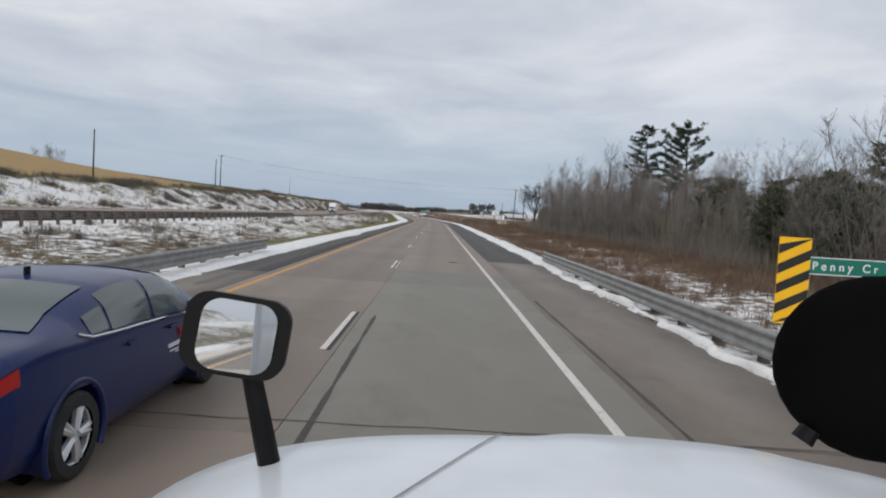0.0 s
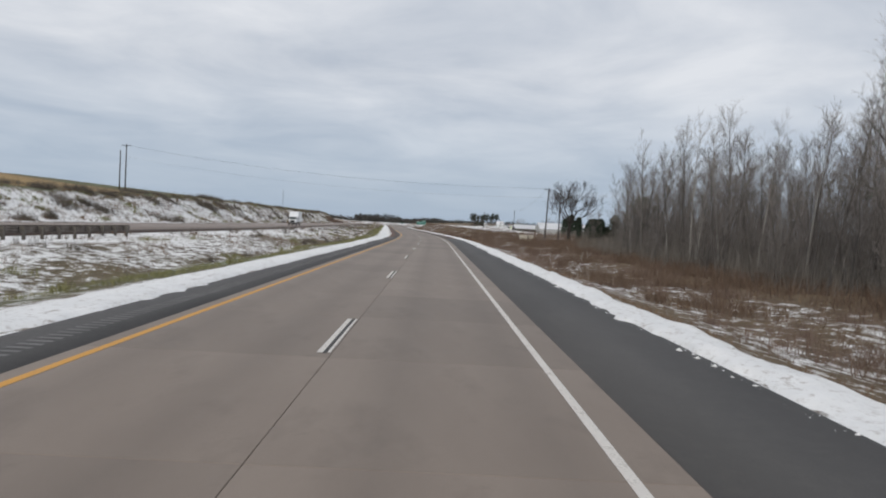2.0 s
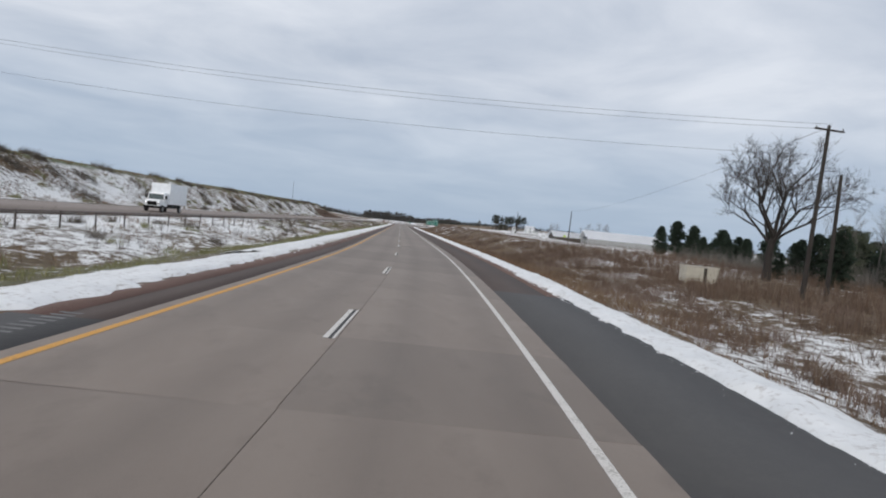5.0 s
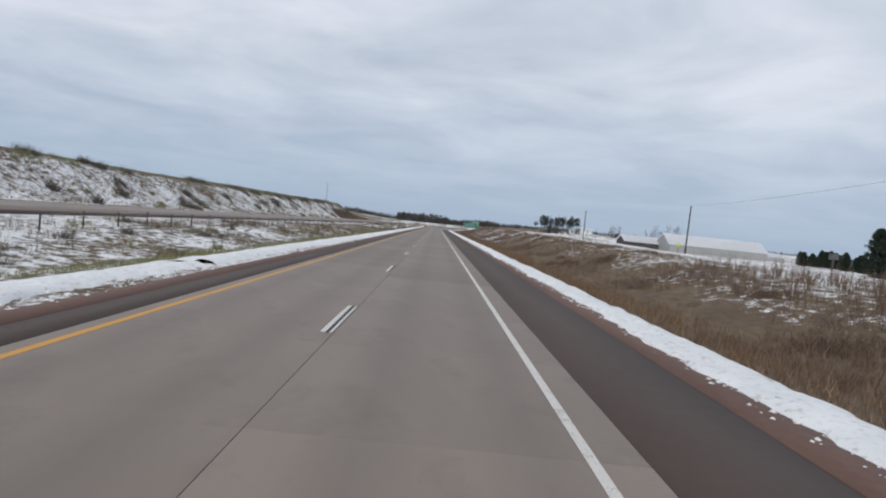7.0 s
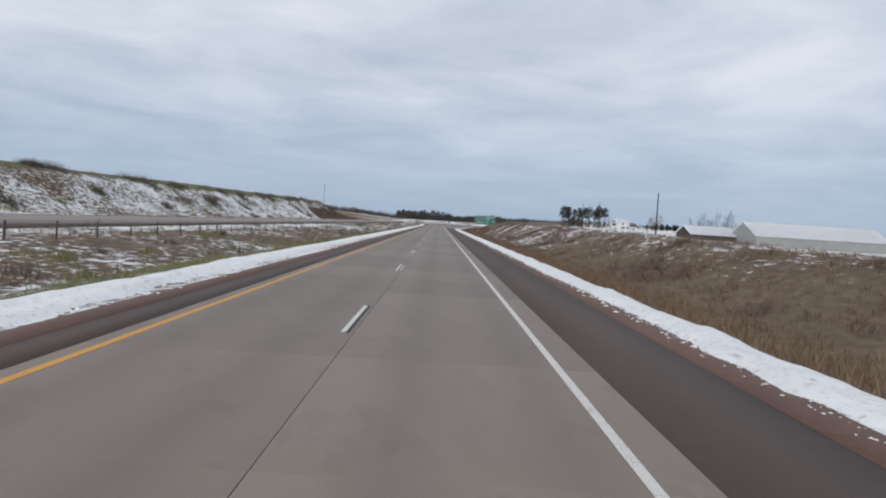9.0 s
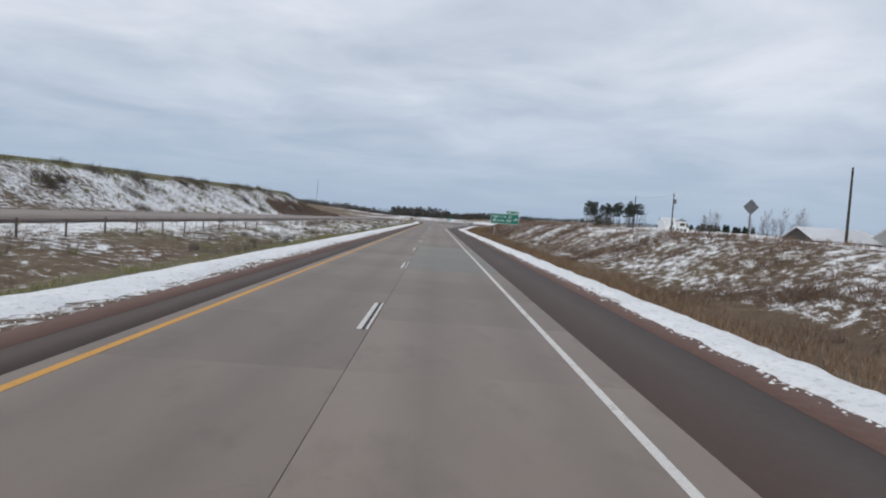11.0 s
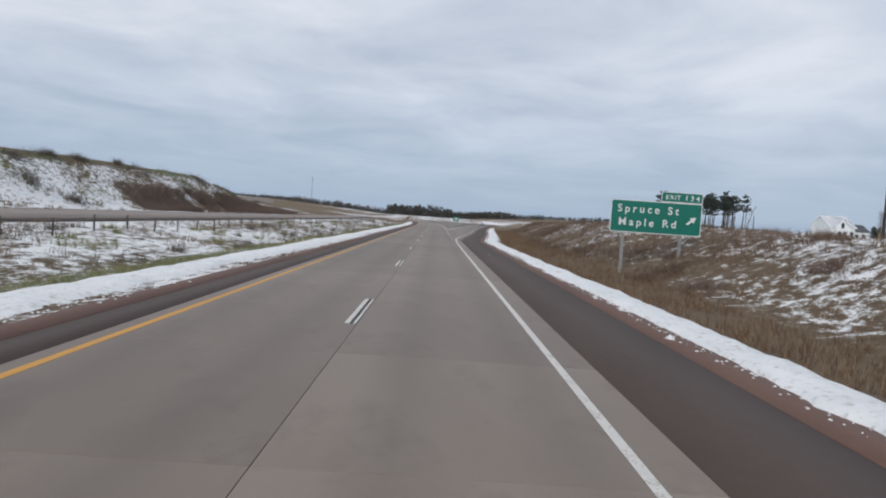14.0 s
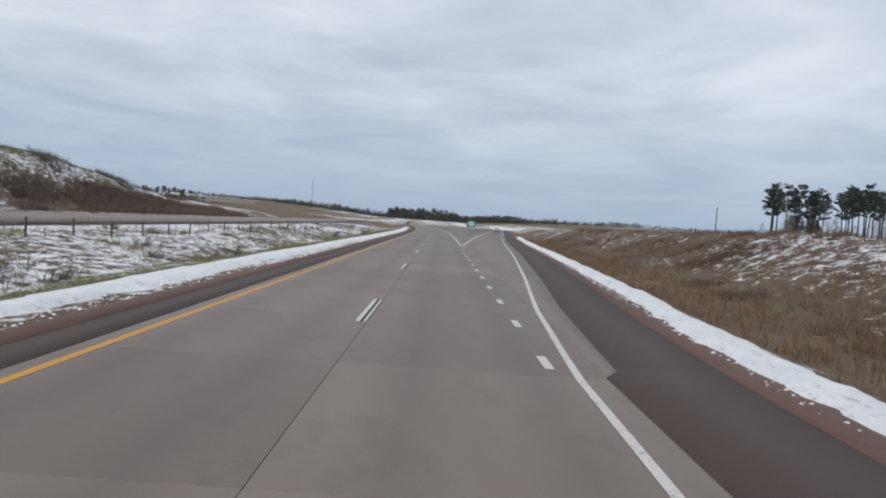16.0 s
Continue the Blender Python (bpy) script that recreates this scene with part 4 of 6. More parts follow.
def pine(name, seed, height, radius, m_needle, label, clear=0.25, reach=0.24, whorls=15, droop=-0.05, clump=0.55, group="pines", airy=1.0):
    """A conifer: trunk, whorls of boughs and many small needle sprays."""
    r = random.Random(seed)
    root = empty(name, Matrix.Identity(4), label, "tree", group)
    trunk, crown = Cloud(), Cloud()
    pts = wavy(r, Vector((0, 0, -0.2)), Vector((0, 0, 1)), height, 8, 0.025)
    trunk.tube(pts, [radius * (1 - 0.95 * i / 8) for i in range(9)], 7)
    for i in range(whorls):
        t = clear + (1 - clear) * (i + r.uniform(0, 0.8)) / whorls
        x = min(7.99, t * 8)
        p = pts[int(x)].lerp(pts[int(x) + 1], x - int(x))
        u = (t - clear) / (1 - clear)
        prof = (0.55 + 0.9 * u) * (1 - u) ** 0.75 * 1.5 + 0.10
        for _ in range(r.randint(4, 6)):
            if r.random() > airy:
                continue
            a = r.uniform(0, 2 * math.pi)
            ln = height * reach * prof * r.uniform(0.55, 1.2)
            way = Vector((math.cos(a), math.sin(a), droop + 0.35 * u + r.uniform(-0.12, 0.16))).normalized()
            bp = wavy(r, p, way, ln, 4, 0.10, 0.04)
            trunk.tube(bp, [radius * 0.2 * (1 - u * 0.6), radius * 0.15, radius * 0.10, radius * 0.06, 0.01], 3)
            n = int(7 + ln * 6)
            for _ in range(n):
                w = r.uniform(0.25, 1.0) * 3.99
                q = bp[int(w)].lerp(bp[int(w) + 1], w - int(w)) + Vector((r.uniform(-1, 1), r.uniform(-1, 1), r.uniform(-0.3, 0.4))) * clump * 0.6
                for _ in range(7):
                    v = rnd_dir(r, Vector((way.x, way.y, 0.45)).normalized(), radians(r.uniform(10, 75)))
                    side = v.orthogonal().normalized() * clump * 0.13
                    e = q + v * clump * r.uniform(0.5, 1.0)
                    crown.tri(q + side, q - side, e)
    for nm, c, mat in (("trunk", trunk, M_OAKBARK), ("crown", crown, m_needle)):
        o = new(nm, c.mesh(nm, mat, nm == "trunk"))
        o.parent = root
    return root


def stand(tree, s, d, turn=0.0, scale=1.0, sink=0.0, label=""):
    """A copy of a tree on the ground at s, d."""
    tree.scale = (scale, scale, scale)
    o = copy_thing(tree, place(s, d, land_at(s, d) - sink, turn))
    if label:
        o["label"] = label
    return o


def settle(tree, s, d, turn=0.0):
    tree.scale = (1, 1, 1)
    tree.matrix_world = place(s, d, land_at(s, d), turn)
    tree.scale = (1, 1, 1)


rt = random.Random(11)
kinds = []
for i, (h, r0, cl) in enumerate(((13.5, 0.13, 0.42), (15.0, 0.16, 0.45), (12.0, 0.11, 0.38), (14.0, 0.14, 0.5), (10.5, 0.10, 0.3), (16.0, 0.19, 0.40))):
    kinds.append((bare_tree("bare_tree", 100 + i, h, r0, M_BARK, M_TWIG, "tall slender leafless tree with grey bark and fine twigs", cl, 42, 34, 18, 0.22), h))
young = []
for i, (h, cl) in enumerate(((6.0, 0.08), (7.5, 0.12), (9.0, 0.15), (5.0, 0.05))):
    young.append(bare_tree(("young_tree", "sapling_tree")[i % 2], 120 + i, h, 0.07, M_BARK, M_TWIG, "thicket of a young leafless tree with many fine twigs", cl, 46, 32, 14, 0.26, 2))
birch = bare_tree("birch_tree", 131, 13.2, 0.11, M_BIRCH, M_TWIG, "leaning slender birch with pale bark and bare twigs", 0.5, 36, 20, 9, 0.18)
# the wood, front edge first
count = 0
spots = []
while count < 300:
    s = rt.uniform(30, 150)
    back = rt.random() ** 1.6
    front = np.interp(s, [14, 60, 120, 138, 152], [19, 20, 19, 19.5, 26])
    d = front + back * 52
    if any((s - a) ** 2 + (d - b) ** 2 < 4.0 for a, b in spots):
        continue
    spots.append((s, d))
    t, h = rt.choice(kinds)
    sc = rt.uniform(0.60, 0.87) * np.interp(s, [14, 50, 75, 110, 150], [0.40, 0.46, 0.74, 0.95, 0.82])
    stand(t, s, d, rt.uniform(0, 360), float(sc))
    count += 1
for k in range(380):
    s = rt.uniform(24, 152)
    front = np.interp(s, [14, 60, 120, 138, 152], [18, 18.5, 17.5, 18, 24])
    stand(rt.choice(young), s, float(front + rt.random() ** 1.3 * 45), rt.uniform(0, 360), rt.uniform(0.6, 1.15))
for i, t in enumerate(young):
    settle(t, 88 + 12 * i, 20.5 + i, 50 * i)
for i, (t, h) in enumerate(kinds):
    settle(t, 62 + 9 * i, 24 + 2.5 * (i % 3), 40 * i)
for s, d, tn in ((112, 22.5, 200), (115, 20.9, 20), (120.4, 20.7, 95), (121.6, 21.8, 150), (127, 21.0, 300), (124, 22.6, 240), (138.5, 21.0, 10), (92, 21.2, 60), (104, 21.6, 130)):
    stand(birch, s, d, tn, 0.78 + 0.22 * ((s * 7.3) % 1))
settle(birch, 133.5, 20.6, 70)
leaning = copy_thing(birch, place(143.5, 28.2, land_at(143.5, 28.2)) @ pose(0, 0, 0, 0, 17, 0))
leaning["label"] = "strongly leaning birch with pale bark and bare twigs"
# big bare tree at the wood's edge
big_aspen = bare_tree("aspen_tree", 151, 13.0, 0.22, M_OAKBARK, M_TWIG, "tall dark-trunked leafless tree at the wood's edge", 0.35, 50, 34, 12, 0.22)
settle(big_aspen, 98.0, 22.0, 10)


def spreading_tree(name, seed, height, radius, m_trunk, m_twig, label):
    """A broad old tree: a short trunk that divides again and again."""
    r = random.Random(seed)
    root = empty(name, Matrix.Identity(4), label, "tree")
    trunk, crown = Cloud(), Cloud()

    def grow(p, way, length, rad, level):
        pts = wavy(r, p, way, length, 4, 0.13, 0.03 if level else 0.0)
        end = rad * 0.62
        radii = [rad + (end - rad) * k / 4 for k in range(5)]
        if level < 4:
            trunk.tube(pts, radii, (9, 7, 5, 4)[level])
        else:
            crown.twig(pts[0], pts[-1], max(rad, 0.015))
            for _ in range(6):
                q = pts[0].lerp(pts[-1], r.uniform(0.2, 0.95))
                v = (rnd_dir(r, (pts[-1] - pts[0]).normalized(), radians(r.uniform(25, 60)))).normalized()
                crown.twig(q, q + v * length * r.uniform(0.35, 0.75), 0.014)
            return
        n = (8, 5, 4, 6)[level]
        for k in range(n):
            t = 1.0 if k < 2 else r.uniform(0.72, 0.98) if level == 0 else r.uniform(0.45, 0.95)
            x = min(3.99, t * 4)
            q = pts[int(x)].lerp(pts[int(x) + 1], x - int(x))
            d = rnd_dir(r, (pts[-1] - pts[-2]).normalized(), radians(r.uniform(*((28, 62), (22, 55), (22, 60), (20, 65))[level])))
            if level == 0:
                # main limbs spread evenly round the trunk
                lean = radians((8, 24, 34, 44, 52, 60, 38, 48)[k])
                d = Vector((math.cos(2.4 * k) * math.sin(lean), math.sin(2.4 * k) * math.sin(lean), math.cos(lean)))
            d = (d + Vector((0, 0, 0.16))).normalized()
            grow(q, d, length * r.uniform(*((0.80, 0.95), (0.55, 0.8), (0.5, 0.75), (0.45, 0.7))[level]), end * r.uniform(0.5, 0.75), level + 1)

    grow(Vector((0, 0, -0.3)), Vector((0.02, 0, 1)), height * 0.34, radius, 0)
    for nm, c, mat in (("trunk", trunk, m_trunk), ("crown", crown, m_twig)):
        o = new(nm, c.mesh(nm, mat, nm == "trunk"))
        o.parent = root
    return root


oak = spreading_tree("oak_tree", 171, 14.6, 0.44, M_OAKBARK, M_TWIGDARK, "broad leafless oak with a dark trunk and spreading limbs")
for o in oak.children:
    o.data.transform(Matrix.Diagonal((1.08, 1.08, 1.0, 1.0)))
settle(oak, 217.5, 33.6, 30)
pine_a = pine("white_pine", 201, 18.3, 0.28, M_NEEDLE, "tall dark green pine standing above the bare wood", 0.30, 0.19, 19, 0.0, 0.50, "pines", 0.9)
settle(pine_a, 105.0, 30.5, 0)
pine_b = pine("white_pine", 202, 18.4, 0.30, M_NEEDLE, "tall dark green pine with a wide flat-topped crown", 0.36, 0.27, 17, 0.22, 0.56, "pines", 0.9)
settle(pine_b, 103.5, 36.2, 60)
spruce = pine("spruce_tree", 211, 7.0, 0.12, M_NEEDLEDARK, "small dark green spruce with boughs to the ground", 0.03, 0.23, 32, -0.2, 0.48, "spruces")
for s, d, sc in ((209, 45.0, 0.75), (212, 43.5, 0.8), (214, 38.5, 0.8), (218, 41, 0.8), (203, 47, 0.7), (207, 52, 0.6), (190, 50, 0.9), (185, 43, 0.6), (196, 60, 0.7)):
    stand(spruce, s, d, rt.uniform(0, 360), sc)
for k in range(26):
    stand(spruce, rt.uniform(192, 262), rt.uniform(44, 60), rt.uniform(0, 360), rt.uniform(0.55, 0.95))
settle(spruce, 222, 37.5)
for s, d, sc in ((297, 55, 0.92), (288.5, 55, 1.08), (281.5, 55, 1.0), (276, 58, 0.95), (271, 56, 0.9)):
    stand(spruce, s, d, rt.uniform(0, 360), sc)
M_NEEDLEOLIVE = blade_material("olive_needles", (0.042, 0.056, 0.034), (0.072, 0.086, 0.052), (0.105, 0.118, 0.072))
pine_c = pine("white_pine", 203, 7.6, 0.16, M_NEEDLEOLIVE, "dark green pine with ragged boughs beside the ditch", 0.10, 0.28, 13, 0.0, 0.5)
settle(pine_c, 144, 24.2, 20)
for s, d, sc in ((48, 21.5, 0.8), (43, 22.5, 0.9), (39, 21, 0.75), (52, 26, 0.95), (34, 22, 0.7), (67, 25, 0.95), (71, 28, 1.1), (57.5, 26.5, 0.95), (74, 30, 1.1), (86, 33, 1.0), (235, 56, 0.9), (45, 28.2, 1.35), (243, 62, 1.0), (250, 66, 0.95), (228, 49, 0.95), (186, 38, 0.7), (177, 35.5, 1.28)):
    stand(pine_c, s, d, rt.uniform(0, 360), sc)
for s, d, sc, k in ((198, 44, 0.6, 0), (202, 49, 0.65, 1), (206, 55, 0.55, 2), (194, 52, 0.6, 3), (188, 47, 0.7, 5), (216, 47, 0.55, 4), (175, 42, 0.7, 1), (170, 38, 0.65, 2), (160, 34, 0.7, 3), (217, 45, 0.7, 0), (214, 46.5, 0.62, 1), (210, 45, 0.68, 2), (207, 44, 0.6, 4), (204, 45.5, 0.66, 5)):
    stand(kinds[k][0], s, d, rt.uniform(0, 360), sc)
for k in range(26):
    stand(rt.choice(young), rt.uniform(186, 222), rt.uniform(38, 66), rt.uniform(0, 360), rt.uniform(0.55, 0.95))
for k in range(60):
    stand(rt.choice(young), rt.uniform(138, 172), rt.uniform(24, 50), rt.uniform(0, 360), rt.uniform(0.5, 0.9))
for k in range(30):
    stand(kinds[rt.randrange(6)][0], rt.uniform(148, 172), rt.uniform(28, 50), rt.uniform(0, 360), rt.uniform(0.42, 0.66))
# hedge of young spruces behind the barn
for k in range(36):
    stand(spruce, 416 - 2.6 * k + rt.uniform(-2, 2), 112 - 0.9 * k, rt.uniform(0, 360), rt.uniform(0.42, 0.7))
for k in range(22):
    stand(spruce, 600 + rt.uniform(-4, 4), 103 + 1.2 * k, rt.uniform(0, 360), rt.uniform(0.34, 0.48))
# pine grove on the rise
grove = pine("grove_pine", 221, 11.0, 0.17, M_NEEDLEGREY, "tall pine with a bare trunk and a dark rounded crown", 0.52, 0.17, 9, 0.15, 0.42, "pine grove", 0.8)
grove_b = pine("grove_pine", 222, 10.2, 0.16, M_NEEDLEGREY, "tall pine with a bare trunk and a dark rounded crown", 0.46, 0.18, 10, 0.2, 0.42, "pine grove", 0.8)
for k in range(26):
    stand(rt.choice((grove, grove_b)), 612 + rt.uniform(-9, 9), 62.0 + k * 0.92 + rt.uniform(-1, 1), rt.uniform(0, 360), rt.uniform(0.84, 1.05))
for k in range(4):
    stand(pine_c, 616 + rt.uniform(-4, 4), 66.0 + k * 2.4 + rt.uniform(-1, 1), rt.uniform(0, 360), rt.uniform(0.5, 0.8))
for k in range(14):
    stand(rt.choice(young), 606 + rt.uniform(-5, 5), 58.0 + k * 2.0, rt.uniform(0, 360), rt.uniform(0.55, 0.95), 0, "leafless undergrowth tree among the pines")
settle(grove, 610, 63.5)
settle(grove_b, 617, 72.0)
for k in range(12):
    stand(rt.choice(young), 572 + rt.uniform(-7, 7), 115 + k * 1.5, rt.uniform(0, 360), rt.uniform(0.85, 1.25), 0, "leafless tree beyond the farmhouse")
for k in range(6):
    stand(rt.choice(young), 560 + rt.uniform(-4, 4), 90 + k * 1.1, rt.uniform(0, 360), rt.uniform(0.7, 0.95), 0, "small leafless tree behind the snowy field")
for s, d, sc in ((275, -150, 1.7), (280, -152, 1.8), (271, -153, 1.5), (277, -147, 1.6), (131, -58, 0.35), (132, -58.6, 0.3), (262, -170, 0.8)):
    stand(young[3], s, d, rt.uniform(0, 360), sc, 0, "bare round bush on the golden field")


def far_wood(name, n, seed, s_rng, d_rng, h, material, label, shape=0.5):
    """Distant wood: each tree a ragged heap of small clumps."""
    rng = np.random.default_rng(seed)
    s, d = rng.uniform(*s_rng, n), rng.uniform(*d_rng, n)
    x, y = curves(s, d)
    # gaps and taller stands
    ok = fbm(s / 70.0, d / 38.0, seed) > -0.75
    s, d, x, y = s[ok], d[ok], x[ok], y[ok]
    n = len(s)
    z = land(s, d) + far_rise(s, d) - 0.5
    hh = rng.uniform(*h, n) * np.clip(0.8 + 0.5 * fbm(s / 120.0, d / 60.0, seed + 1), 0.4, 1.4)
    per = 26
    rep = np.repeat(np.arange(n), per)
    k = n * per
    u = rng.uniform(0.0, 1.0, k)
    rad = hh[rep] * 0.30 * ((1 - u) ** 0.8 * shape + (1 - shape) * np.sqrt(np.clip(1 - (2 * u - 0.9) ** 2, 0.02, 1)))
    a = rng.uniform(0, 2 * math.pi, k)
    rr = rad * np.sqrt(rng.uniform(0, 1, k))
    c = np.stack([x[rep] + rr * np.cos(a), y[rep] + rr * np.sin(a), z[rep] + hh[rep] * u], -1)
    size = hh[rep] * 0.085
    v = c[:, None, :] + rng.normal(0, 1, (k, 3, 3)) * size[:, None, None]
    f = np.arange(k * 3).reshape(-1, 3)
    return tagged(new(name, fast_mesh(name, v.reshape(-1, 3), f, material)), label, "woods", kind="stuff")


far_wood("far_conifers", 2600, 301, (1150, 1500), (-80, 420), (3.5, 5.6), M_FARWOOD, "dark line of distant conifers", 0.9)
far_wood("far_woods_left", 3400, 302, (1300, 1900), (-900, -60), (4, 6.2), M_FARWOOD, "dark distant wood along the skyline", 0.5)
far_wood("far_woods_bare", 1200, 303, (1250, 1700), (-300, 100), (5.5, 8.5), M_FARBARE, "grey leafless wood far off on the skyline", 0.2)
M_FARMIXED = blade_material("distant_mixed_wood", (0.036, 0.037, 0.033), (0.062, 0.058, 0.052), (0.095, 0.086, 0.078))
far_wood("far_wood_rise", 420, 306, (1230, 1330), (-22, 62), (11.0, 16.5), M_FARMIXED, "grey-brown wood on the rise beyond the exit", 0.25)
far_wood("far_wood_rise_end", 360, 307, (1230, 1330), (55, 138), (6.5, 9.5), M_FARMIXED, "lower end of the grey-brown wood beyond the exit", 0.35)
far_wood("far_woods_right", 1500, 304, (900, 1500), (330, 1100), (3.0, 5.0), M_FARWOOD, "dark distant wood beyond the fields", 0.6)
far_wood("far_woods_hill", 420, 305, (760, 900), (-330, -120), (4, 9), M_FARWOOD, "scrubby dark wood on the distant slope", 0.5)

# ---- guardrails, fences, signs ----


def w_beam(bm, s0, s1, d, z, side):
    """A corrugated steel rail along the road."""
    prof = [(0.0, 0.25), (0.03, 0.24), (0.08, 0.205), (0.08, 0.165), (0.025, 0.11), (0.025, 0.075), (0.08, 0.02), (0.08, -0.02),
            (0.025, -0.075), (0.025, -0.11), (0.08, -0.165), (0.08, -0.205), (0.03, -0.24), (0.0, -0.25)]
    n = int((s1 - s0) / 1.9) + 1
    rows = []
    for i in range(n + 1):
        s = s0 + (s1 - s0) * i / n
        rows.append([bm.verts.new(at(s, d + side * a, z + b)) for a, b in prof])
    for r0, r1 in zip(rows, rows[1:]):
        for k in range(len(prof) - 1):
            bm.faces.new((r0[k], r0[k + 1], r1[k + 1], r1[k]))
    bmesh.ops.recalc_face_normals(bm, faces=bm.faces[:])
    if sum(f.normal.dot(at(s0, d + side) - at(s0, d)) for f in bm.faces) < 0:
        bmesh.ops.reverse_faces(bm, faces=bm.faces[:])
    bmesh.ops.solidify(bm, geom=bm.faces[:], thickness=0.005)


def guardrail(s0, s1, d, side, label, material, z=0.36, step=1.905):
    root = empty("guardrail", place((s0 + s1) / 2, d, 0), label, "guardrail", "guardrails")
    inv = root.matrix_world.inverted()
    bm = bmesh.new()
    w_beam(bm, s0, s1, d, z, side)
    bm.transform(inv)
    part("rail", bm, material, root, "corrugated galvanised rail")
    bm = bmesh.new()
    box(bm, -0.08, 0.08, -0.09, 0.09, -0.35, z + 0.16, 0.01)
    bm_block = bmesh.new()
    box(bm_block, -0.09, 0.09, -0.08, 0.08, z - 0.17, z + 0.17, 0.01)
    first = blk = None
    n = int((s1 - s0) / step)
    for k in range(n + 1):
        s = s0 + 0.15 + k * step
        if first is None:
            first = part("post", bm, M_POST, root)
            blk = part("block", bm_block, M_POST, root)
            p, b = first, blk
        else:
            p, b = new("post", first.data), new("block", blk.data)
            p.parent = b.parent = root
        base = land_at(s, d - side * 0.2)
        p.matrix_basis = inv @ place(s, d - side * 0.26, max(base, -0.3))
        b.matrix_basis = inv @ place(s, d - side * 0.10, 0)
    return root


guardrail(-22, 36.5, 3.55, -1, "grey galvanised guardrail on timber posts beside the shoulder", M_STEEL)
guardrail(-22, 33, -9.85, 1, "grey galvanised guardrail on timber posts beside the median", M_STEEL)
M_OLDRAIL = speckled("weathered_rail", (0.13, 0.105, 0.09), (0.23, 0.20, 0.175), 2.0, 0.8, 0.1)
guardrail(-30, 118, -27.3, -1, "weathered brown guardrail of the opposite road on timber posts", M_OLDRAIL, 0.62, 1.905)


def cable_fence(s0, s1, d, step=4.1):
    root = empty("cable_barrier", place((s0 + s1) / 2, d, 0), "low median cable barrier on thin dark posts", "fence")
    inv = root.matrix_world.inverted()
    bm = bmesh.new()
    box(bm, -0.035, 0.035, -0.05, 0.05, -0.4, 0.95, 0.008)
    first = None
    n = int((s1 - s0) / step)
    r = random.Random(3)
    for k in range(n + 1):
        s = s0 + k * step
        if first is None:
            first = part("post", bm, M_RUST, root)
            p = first
        else:
            p = new("post", first.data)
            p.parent = root
        p.matrix_basis = inv @ place(s, d, land_at(s, d)) @ pose(0, 0, 0, r.uniform(-2, 2), r.uniform(-2, 2), 0)
    for h in (0.55, 0.7, 0.85):
        c = Cloud()
        c.tube([inv @ at(s0 + k * step, d, land_at(s0 + k * step, d) + h) for k in range(n + 1)], [0.011] * (n + 1), 4)
        o = new("cable", c.mesh("cable", M_STEEL, True))
        o.parent = root


cable_fence(170, 660, -22.0)


def text_mesh(body, size, material, parent, x, z, y, width, name="letter"):
    """Sign lettering, spaced so that the line is that wide."""
    def make(space):
        cu = bpy.data.curves.new(name, "FONT")
        cu.body, cu.size, cu.extrude, cu.offset, cu.space_character = body, size, 0.002, 0.008 * size / 0.6, space
        tmp = bpy.data.objects.new(name, cu)
        scene.collection.objects.link(tmp)
        bpy.context.view_layer.update()
        made = bpy.data.meshes.new_from_object(tmp.evaluated_get(bpy.context.evaluated_depsgraph_get()))
        bpy.data.objects.remove(tmp)
        xs = [v.co.x for v in made.vertices]
        return made, max(xs) - min(xs)

    w1, w2 = make(1.0)[1], make(1.4)[1]
    me, _ = make(1.0 + 0.4 * (width - w1) / (w2 - w1))
    me.materials.clear()
    me.materials.append(material)
    me.transform(pose(x, y, z, 90, 0, 0))
    # one object for each letter
    whole = bmesh.new()
    whole.from_mesh(me)
    left = set(whole.verts)
    while left:
        seed = min(left, key=lambda v: v.co.x)
        grow, isle = [seed], {seed}
        while grow:
            for e in grow.pop().link_edges:
                for v in e.verts:
                    if v not in isle:
                        isle.add(v)
                        grow.append(v)
        left -= isle
        one = bmesh.new()
        at_v = {v: one.verts.new(v.co) for v in isle}
        for f in {f for v in isle for f in v.link_faces}:
            one.faces.new([at_v[v] for v in f.verts])
        part(name, one, material, parent)
    whole.free()


def rounded_panel(bm, w, h, t, r=0.12, x=0.0, z=0.0, y=0.0, seg=5):
    ring = []
    for cx, cz, a0 in ((w / 2 - r, h / 2 - r, 0), (-w / 2 + r, h / 2 - r, 90), (-w / 2 + r, -h / 2 + r, 180), (w / 2 - r, -h / 2 + r, 270)):
        for k in range(seg + 1):
            a = radians(a0 + 90 * k / seg)
            ring.append((x + cx + r * math.cos(a), z + cz + r * math.sin(a)))
    f = bm.faces.new([bm.verts.new((a, y, b)) for a, b in ring][::-1])
    g = bmesh.ops.extrude_face_region(bm, geom=[f])
    bmesh.ops.translate(bm, vec=(0, t, 0), verts=[v for v in g["geom"] if isinstance(v, bmesh.types.BMVert)])
    bmesh.ops.recalc_face_normals(bm, faces=bm.faces[:])


